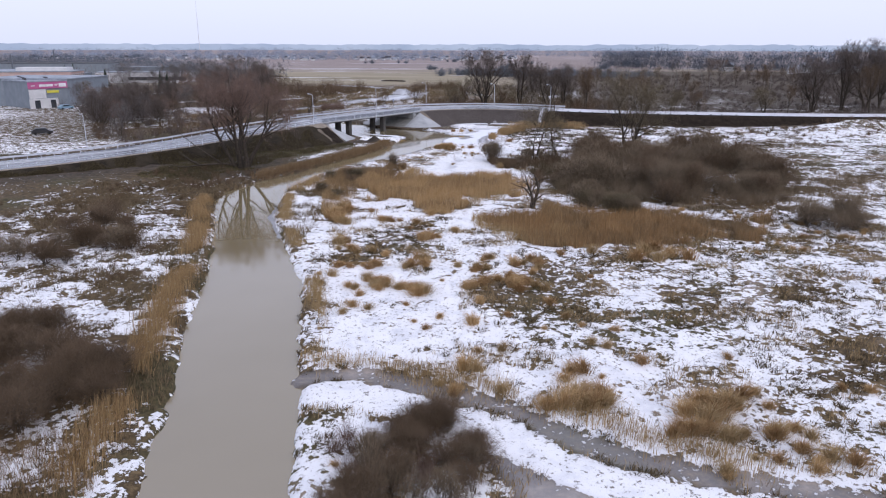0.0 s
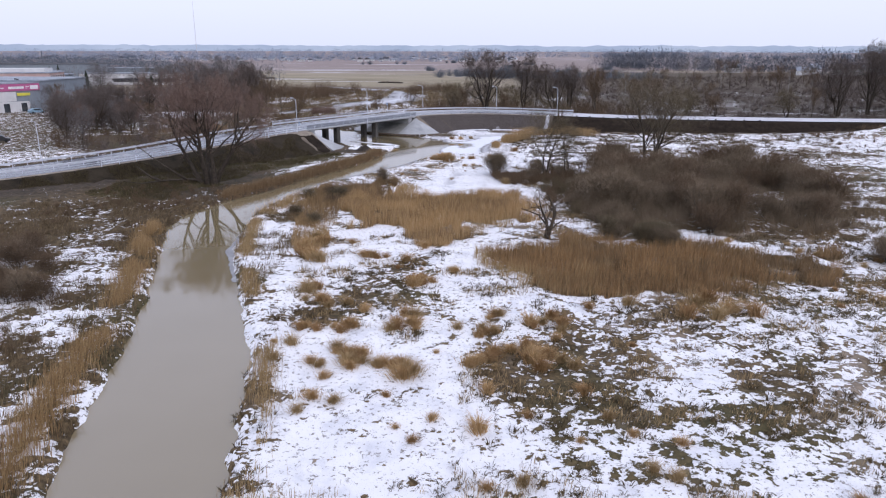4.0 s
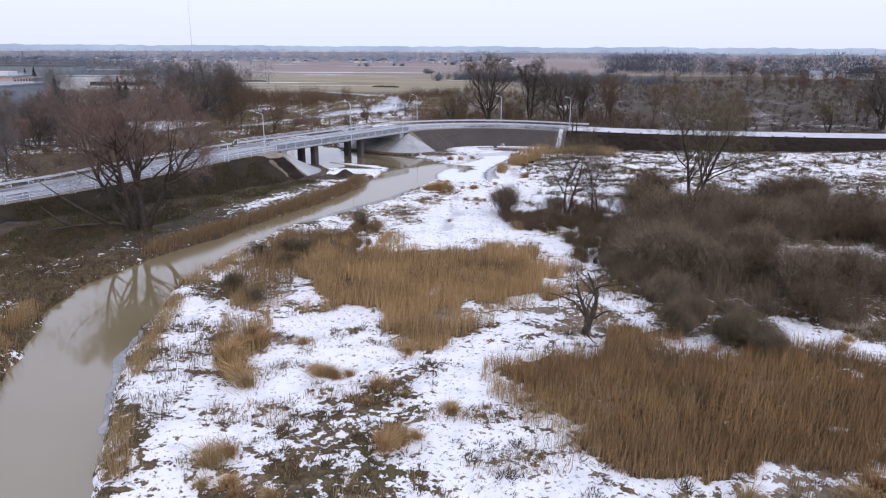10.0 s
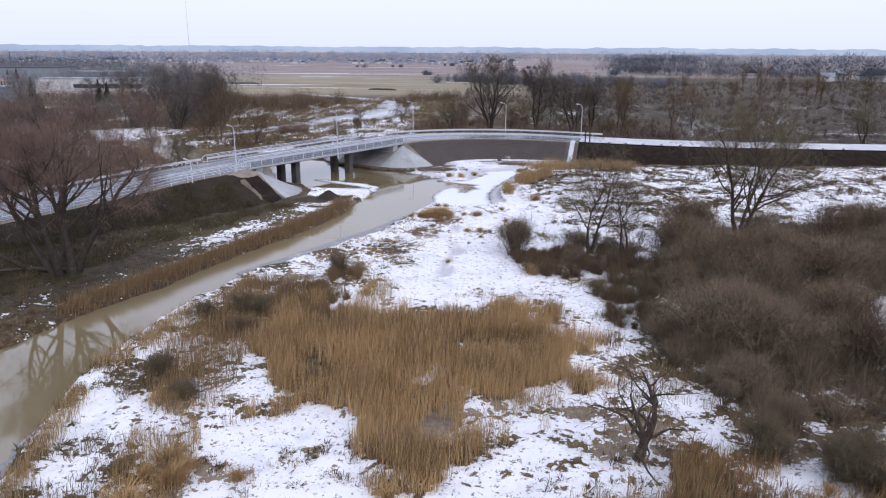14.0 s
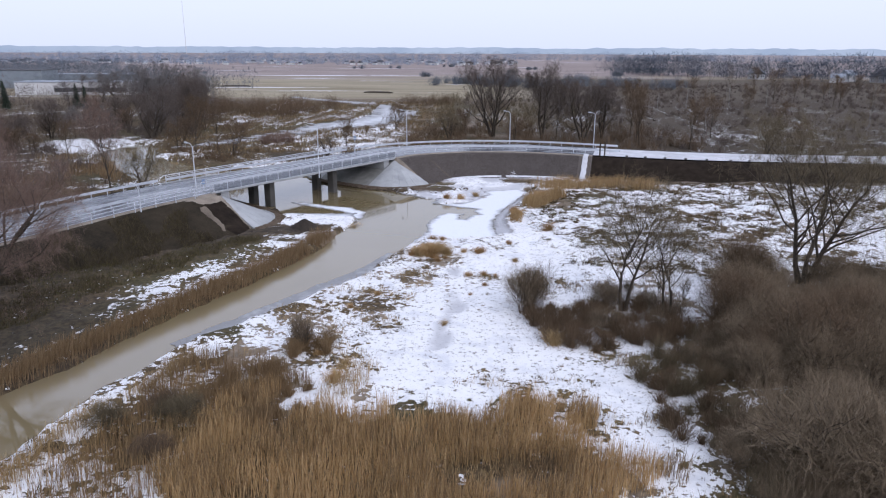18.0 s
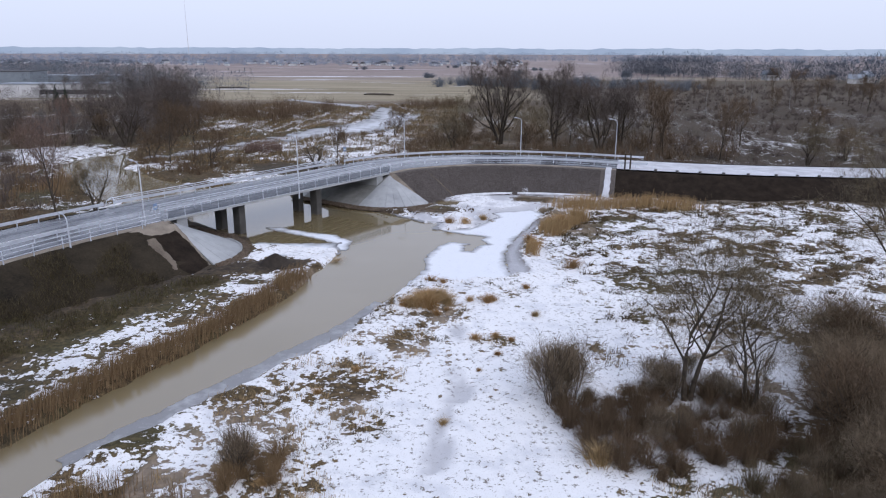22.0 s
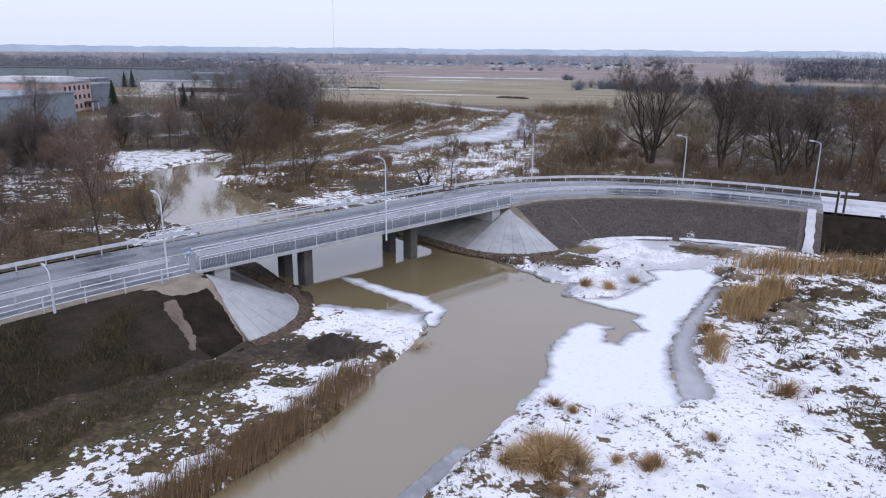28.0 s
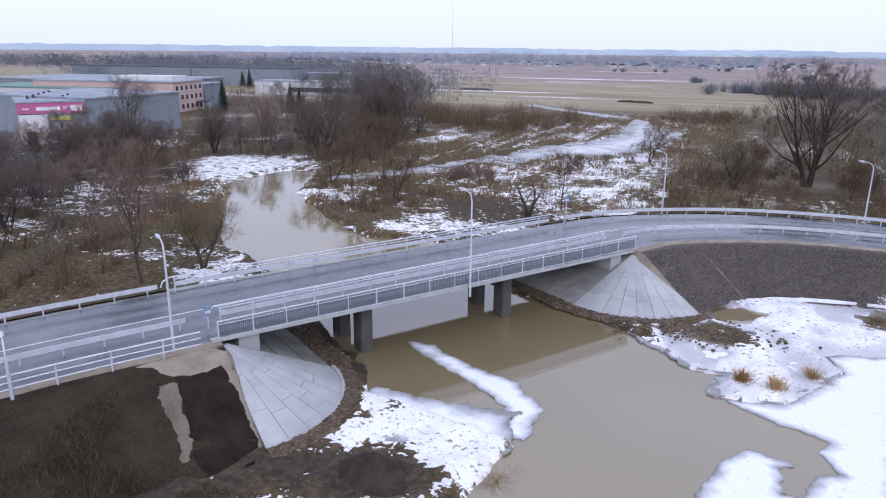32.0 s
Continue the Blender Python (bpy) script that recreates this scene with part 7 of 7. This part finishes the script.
def building(name, x, y, turn, w, d, h, wall, roof, label, windows=(), wall_z=0.0, parapet=0.35):
    """A flat-roofed block: origin at its front corner, front along local x, depth along local y. windows: (face, storeys, count, z0, rise, size)."""
    ob = thing(name, Matrix.Translation((x, y, wall_z)) @ Matrix.Rotation(turn, 4, "Z"), label, "building")
    s = Shape()
    s.box(0, w, 0, d, -1, h)
    part("wall", s, wall, ob)
    s = Shape()
    s.box(-0.25, w + 0.25, -0.25, d + 0.25, h + 0.01, h + parapet)
    r = part("roof", s, roof, ob)
    for face, rows, n, z0, rise, (ww, wh), a0, a1 in windows:
        for k in range(rows):
            for j in range(n):
                c = a0 + (a1 - a0) * (j + 0.5) / n
                z = z0 + rise * k
                fr, pa = Shape(), Shape()
                if face == "front":
                    fr.box(c - ww / 2 - 0.12, c + ww / 2 + 0.12, -0.06, 0.02, z - 0.12, z + wh + 0.12)
                    pa.box(c - ww / 2, c + ww / 2, -0.09, -0.065, z, z + wh)
                else:
                    fr.box(w - 0.02, w + 0.06, c - ww / 2 - 0.12, c + ww / 2 + 0.12, z - 0.12, z + wh + 0.12)
                    pa.box(w + 0.065, w + 0.09, c - ww / 2, c + ww / 2, z, z + wh)
                f = part("window", fr, WHITE_WALL, ob)
                part("pane", pa, GLASS, f)
    return ob


ang = math.atan2(9.3, 7.0)
shop = building("shop", -128.2, 221.5, ang, 11.8, 40, 8.2, GREY_WALL, ROOF_SNOW, "flat-roofed grey shop with a magenta sign board")
s = Shape()
s.box(-0.1, 11.9, -0.35, -0.05, 6.1, 8.1)
b = part("sign_board", s, MAGENTA, shop, "magenta sign board with pale bars")
for a0, a1, z0, z1 in ((0.8, 1.9, 6.9, 7.2), (3.2, 7.4, 6.7, 7.4), (7.9, 8.9, 7.2, 7.4), (7.9, 8.6, 6.8, 6.95), (9.2, 11.4, 6.5, 7.6)):
    s = Shape()
    s.box(a0, a1, -0.40, -0.36, z0, z1)
    part("sign_bar", s, PAINT, b)
s = Shape()
s.box(0.0, 5.0, -0.30, -0.05, 3.2, 5.9)
part("white_panel", s, WHITE_WALL, shop, "white ribbed panel")
s = Shape()
s.box(5.4, 9.0, -0.30, -0.05, 4.7, 5.5)
part("yellow_sign", s, YELLOW, shop, "yellow sign board")
s = Shape()
s.box(-0.2, 8.5, -0.5, -0.02, -0.5, 3.1)
w = part("ground_floor_wall", s, WHITE_WALL, shop, "off-white ground-floor wall")
for a in (1.2, 6.0):
    s = Shape()
    s.box(a, a + 1.6, -0.56, -0.51, 0.0, 2.6)
    part("door", s, GLASS, w, "dark glazed door")
for k in range(7):
    s = Shape()
    s.box(2 + 1.3 * k, 2.5 + 1.3 * k, 6 + 4.3 * (k % 5), 6.7 + 4.3 * (k % 5), 8.5, 9.3)
    part("roof_vent", s, ROOF_DARK, shop)
side = building("workshop", -121.2, 231.2, math.radians(88), 27, 30, 8.6, GREY_WALL, ROOF_SNOW, "long grey-blue workshop with a snowy flat roof", wall_z=0)
pink = building("office_building", -149.7, 290.4, math.radians(101), 17.7, 46, 8.9, PINK, ROOF_SNOW, "pink three-storey office building with rows of windows",
                (("front", 3, 6, 1.1, 2.75, (1.35, 1.4), 0.6, 17.2),))
s = Shape()
s.box(5, 14, 3, 22, 9.26, 10.6)
p2 = part("roof_storey", s, WHITE_WALL, pink, "pale set-back roof storey")
s = Shape()
s.box(12.5, 17.2, -2.6, -0.1, 2.6, 2.9)
part("porch_roof", s, ROOF_DARK, pink, "dark porch roof over the entrance")
for a in (13.0, 16.8):
    s = Shape()
    s.box(a - 0.15, a + 0.15, -2.5, -2.2, -0.5, 2.6)
    part("porch_post", s, WHITE_WALL, pink)
building("annex", -155, 311, math.radians(100), 12, 22, 7.5, GREY_WALL, ROOF_SNOW, "blue-grey annex behind the office building")
building("long_shed", -182, 377, math.radians(8), 48, 14, 5.6, WHITE_WALL, ROOF_SNOW, "long low pale shed with a snowy roof", (("front", 1, 9, 1.6, 3, (3.2, 1.8), 16, 46),))
building("storage_hall", -240, 300, math.radians(8), 70, 40, 8.0, GREY_WALL, ROOF_SNOW, "wide grey storage hall with a snowy roof")
building("storage_hall", -215, 275, math.radians(5), 50, 20, 7.0, WHITE_WALL, ROOF_GREEN, "pale hall with a green sheet roof")
building("storage_hall", -330, 420, math.radians(6), 130, 20, 9.0, GREY_WALL, ROOF_DARK, "long dark industrial hall")
building("storage_hall", -230, 460, math.radians(10), 60, 14, 6.0, GREY_WALL, ROOF_SNOW, "low industrial hall with a snowy roof")
building("white_cottage", -155, 246, math.radians(60), 14, 9, 5.5, WHITE_WALL, ROOF_SNOW, "small white block beside the workshops", (("front", 1, 3, 1.4, 3, (1.4, 1.5), 1, 13),))


def car(x, y, z, turn, paint, label):
    ob = thing("car", Matrix.Translation((x, y, z)) @ Matrix.Rotation(turn, 4, "Z"), label, "car")
    s = Shape()
    prof = [(-2.1, 0.35), (2.1, 0.35), (2.15, 0.75), (1.3, 0.92), (0.75, 1.42), (-1.1, 1.46), (-1.9, 1.0), (-2.15, 0.9)]
    n = len(prof)
    s.v += [(a, -0.86, b) for a, b in prof] + [(a, 0.86, b) for a, b in prof]
    s.f += [tuple(range(n)), tuple(range(2 * n - 1, n - 1, -1))] + [(i, i + n, (i + 1) % n + n, (i + 1) % n) for i in range(n)]
    part("body", s, paint, ob)
    for sy in (-0.87, 0.87):
        s = Shape()
        s.quad((-1.2, sy, 0.98), (0.9, sy, 0.98), (0.6, sy, 1.36), (-1.0, sy, 1.38))
        part("side_window", s, GLASS, ob)
        for sx in (-1.35, 1.35):
            s = Shape()
            s.tube([(sx, sy - 0.1, 0.32), (sx, sy + 0.1, 0.32)], 0.32, 10)
            part("wheel", s, RUBBER, ob)


car(-88.3, 155.4, float(ground_z(np.array([-88.3]), np.array([155.4]))[0]), 0.5, CAR, "black car parked on the snowy yard")
car(-116, 219, float(ground_z(np.array([-116.0]), np.array([219.0]))[0]), 0.9, CAR_BLUE, "pale blue car parked beside the shop")

# conifers near the offices
NEEDLE = strands("dark_spruce_needles", (0.022, 0.034, 0.026), (0.042, 0.058, 0.042), (0.07, 0.085, 0.06))


def spruce_mesh(seed):
    rng = np.random.default_rng(seed)
    n = 1500
    t = rng.random(n) ** 0.8
    a = rng.uniform(0, 6.28, n)
    r = (1 - t) * 3.2 * rng.uniform(0.5, 1.0, n) + 0.1
    tip = np.stack([r * np.cos(a), r * np.sin(a), 0.8 + 9 * t - 0.25 * r], -1)
    base = np.stack([0.15 * np.cos(a), 0.15 * np.sin(a), 1.0 + 9 * t], -1)
    v, f = ribbons(base, tip, rng.uniform(0.15, 0.3, n))
    w = Shape()
    w.tube([(0, 0, -0.3), (0, 0, 9.6)], [0.18, 0.03], 6)
    return w.mesh("trunk", BARK, True), raw_mesh("crown", v, f, NEEDLE)


KINDS["spruce"] = spruce_mesh(4)
for x, y, s in ((-142, 303, 0.95), (-121, 308, 0.85), (-118.5, 309, 0.75), (-215, 420, 0.9), (-222, 424, 0.8)):
    tree("spruce", x, y, s, x, "dark green spruce near the buildings", "tree", "spruce_tree")


# far woods: many plain trees joined, each a fan of twigs on a stem
def far_trees(name, line, depth, count, hmin, hmax, mat, label, seed, per=46, width=0.35, spread=0.34):
    rng = np.random.default_rng(seed)
    pts = np.array(line, float)
    seg = np.hypot(*(pts[1:] - pts[:-1]).T)
    k = rng.choice(len(seg), count, p=seg / seg.sum())
    p = pts[k] + (pts[k + 1] - pts[k]) * rng.random(count)[:, None]
    x, y = p[:, 0] + rng.uniform(-0.2, 0.2, count) * depth, p[:, 1] + rng.uniform(-0.5, 0.5, count) * depth
    h = rng.uniform(hmin, hmax, count) * (0.7 + 0.6 * fbm(x * 0.02, y * 0.02, 3, seed))
    X, Y, H = np.repeat(x, per), np.repeat(y, per), np.repeat(h, per)
    n = len(X)
    d = rng.normal(0, 1, (n, 3))
    d /= np.linalg.norm(d, axis=1, keepdims=True)
    q = d * rng.uniform(0.35, 1.0, n)[:, None] ** 0.6
    out = q + d * 0.12 + rng.normal(0, 0.14, (n, 3)) + np.array([0, 0, 0.06])
    rad = np.stack([H * spread, H * spread, H * 0.47], -1)
    mid = np.stack([X, Y, H * 0.47], -1)
    base, tip = mid + q * 0.86 * rad, mid + (q * 1.0 + rng.normal(0, 0.085, (n, 3))) * rad
    stem = np.arange(n) % per < 1
    base[stem] = np.stack([X, Y, 0 * X - 0.3], -1)[stem]
    tip[stem] = np.stack([X, Y, H * 0.5], -1)[stem]
    tip[:, 2] = np.maximum(tip[:, 2], 0.1)
    v, f = ribbons(base, tip, rng.uniform(0.5, 1.3, n) * width * np.where(stem, 0.9, 1.0))
    return tagged(new(name, raw_mesh(name, v, f, mat)), label, "woods", kind="stuff")


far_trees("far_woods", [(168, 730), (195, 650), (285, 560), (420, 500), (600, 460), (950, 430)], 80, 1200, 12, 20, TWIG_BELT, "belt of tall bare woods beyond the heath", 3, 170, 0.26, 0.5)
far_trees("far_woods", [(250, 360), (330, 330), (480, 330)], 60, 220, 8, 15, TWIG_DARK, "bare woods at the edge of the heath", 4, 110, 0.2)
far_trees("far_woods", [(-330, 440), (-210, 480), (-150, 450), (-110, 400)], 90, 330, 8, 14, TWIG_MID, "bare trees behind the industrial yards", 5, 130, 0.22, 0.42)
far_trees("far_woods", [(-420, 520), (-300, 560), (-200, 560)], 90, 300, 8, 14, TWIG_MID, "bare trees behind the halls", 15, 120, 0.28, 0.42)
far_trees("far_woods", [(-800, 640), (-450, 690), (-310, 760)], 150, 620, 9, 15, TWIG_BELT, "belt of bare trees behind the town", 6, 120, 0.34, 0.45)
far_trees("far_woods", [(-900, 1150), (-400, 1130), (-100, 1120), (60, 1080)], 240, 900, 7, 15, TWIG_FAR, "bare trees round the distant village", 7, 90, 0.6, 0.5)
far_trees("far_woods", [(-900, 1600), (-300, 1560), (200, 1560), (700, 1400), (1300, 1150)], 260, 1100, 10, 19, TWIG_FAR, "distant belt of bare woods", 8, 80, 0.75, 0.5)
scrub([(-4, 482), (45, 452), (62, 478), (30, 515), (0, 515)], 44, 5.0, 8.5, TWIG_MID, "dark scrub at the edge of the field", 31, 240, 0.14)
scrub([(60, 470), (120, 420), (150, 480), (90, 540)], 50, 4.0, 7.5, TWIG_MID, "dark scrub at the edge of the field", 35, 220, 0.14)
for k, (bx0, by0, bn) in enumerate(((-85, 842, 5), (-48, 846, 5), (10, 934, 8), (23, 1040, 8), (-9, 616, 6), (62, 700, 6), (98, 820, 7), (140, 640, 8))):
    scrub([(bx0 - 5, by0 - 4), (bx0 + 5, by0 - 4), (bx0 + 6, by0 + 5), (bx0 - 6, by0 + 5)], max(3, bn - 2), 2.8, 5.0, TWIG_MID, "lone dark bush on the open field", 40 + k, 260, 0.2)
far_trees("far_woods", [(-190, 330), (-130, 330), (-95, 350)], 60, 130, 6, 11, TWIG_DARK, "bare trees among the yards", 12, 130, 0.12)
far_trees("far_woods", [(-115, 262), (-85, 300), (-70, 320)], 36, 60, 5, 9, TWIG_DARK, "bare trees between yards and river", 13, 120, 0.09)
HOUSE_R = random.Random(9)


def cottage(x, y, turn, w, label):
    ob = thing("house", Matrix.Translation((x, y, 0)) @ Matrix.Rotation(turn, 4, "Z") @ Matrix.Diagonal((w, w, w, 1)), label, "house", "distant village houses")
    part("wall", COT[0], None, ob)
    part("roof", COT[1 + HOUSE_R.randrange(2)], None, ob)


cw, cr = Shape(), Shape()
cw.box(-5, 5, -3.5, 3.5, -0.5, 4)
cr.v += [(-5.4, -4, 3.9), (5.4, -4, 3.9), (5.4, 4, 3.9), (-5.4, 4, 3.9), (-5.4, 0, 7.2), (5.4, 0, 7.2)]
cr.f += [(0, 1, 5, 4), (2, 3, 4, 5), (0, 4, 3), (1, 2, 5), (3, 2, 1, 0)]
COT = (cw.mesh("wall", WHITE_WALL), cr.mesh("roof", ROOF_SNOW), cr.mesh("roof", ROOF_DARK))
for _ in range(110):
    cottage(HOUSE_R.uniform(-620, 120), HOUSE_R.uniform(1010, 1300), HOUSE_R.uniform(0, 3), HOUSE_R.uniform(0.5, 0.85), "small distant house with a pitched roof")
for _ in range(14):
    cottage(HOUSE_R.uniform(230, 420), HOUSE_R.uniform(530, 600), HOUSE_R.uniform(0, 3), HOUSE_R.uniform(0.8, 1.2), "small house among the trees beyond the heath")

# straw bale rows on the field
for x, y, l, t in ((-110, 459, 16, 0.05), (-28, 405, 14, -0.2)):
    s = Shape()
    s.tube([(-l / 2 + l * k / 16, 0.25 * noise.noise(Vector((k * 0.7, x, 0))), 0.35 + 0.15 * noise.noise(Vector((k * 0.9, x, 5)))) for k in range(17)], [0.3 + 0.35 * min(1, k / 3, (16 - k) / 3) + 0.15 * noise.noise(Vector((k * 1.1, x, 9))) for k in range(17)], 10)
    ob = part("straw_stack", s, BARK)
    ob.matrix_world = Matrix.Translation((x, y, 0)) @ Matrix.Rotation(t, 4, "Z")
    tagged(ob, "dark row of old bales on the field", "bales")

# radio mast and chimneys
mast = thing("radio_mast", Matrix.Translation((-591, 1767, 0)), "tall thin radio mast far beyond the fields", "mast")
for k in range(6):
    s = Shape()
    s.tube([(0, 0, 23 * k), (0, 0, 23 * (k + 1))], [0.7 - 0.08 * k, 0.62 - 0.08 * k], 6)
    part("mast_section", s, (GALV, WHITE_WALL)[k % 2], mast)
for x, y, h in ((-300, 560, 16), (-250, 420, 14)):
    s = Shape()
    s.tube([(0, 0, -1), (0, 0, h)], [0.6, 0.4], 8)
    ob = part("chimney", s, STEEL_GREY)
    ob.location = (x, y, 0)
    tagged(ob, "thin grey industrial chimney", "chimney")

# hazy rim of the land, kilometres away: glowing backdrop, haze painted into its colour
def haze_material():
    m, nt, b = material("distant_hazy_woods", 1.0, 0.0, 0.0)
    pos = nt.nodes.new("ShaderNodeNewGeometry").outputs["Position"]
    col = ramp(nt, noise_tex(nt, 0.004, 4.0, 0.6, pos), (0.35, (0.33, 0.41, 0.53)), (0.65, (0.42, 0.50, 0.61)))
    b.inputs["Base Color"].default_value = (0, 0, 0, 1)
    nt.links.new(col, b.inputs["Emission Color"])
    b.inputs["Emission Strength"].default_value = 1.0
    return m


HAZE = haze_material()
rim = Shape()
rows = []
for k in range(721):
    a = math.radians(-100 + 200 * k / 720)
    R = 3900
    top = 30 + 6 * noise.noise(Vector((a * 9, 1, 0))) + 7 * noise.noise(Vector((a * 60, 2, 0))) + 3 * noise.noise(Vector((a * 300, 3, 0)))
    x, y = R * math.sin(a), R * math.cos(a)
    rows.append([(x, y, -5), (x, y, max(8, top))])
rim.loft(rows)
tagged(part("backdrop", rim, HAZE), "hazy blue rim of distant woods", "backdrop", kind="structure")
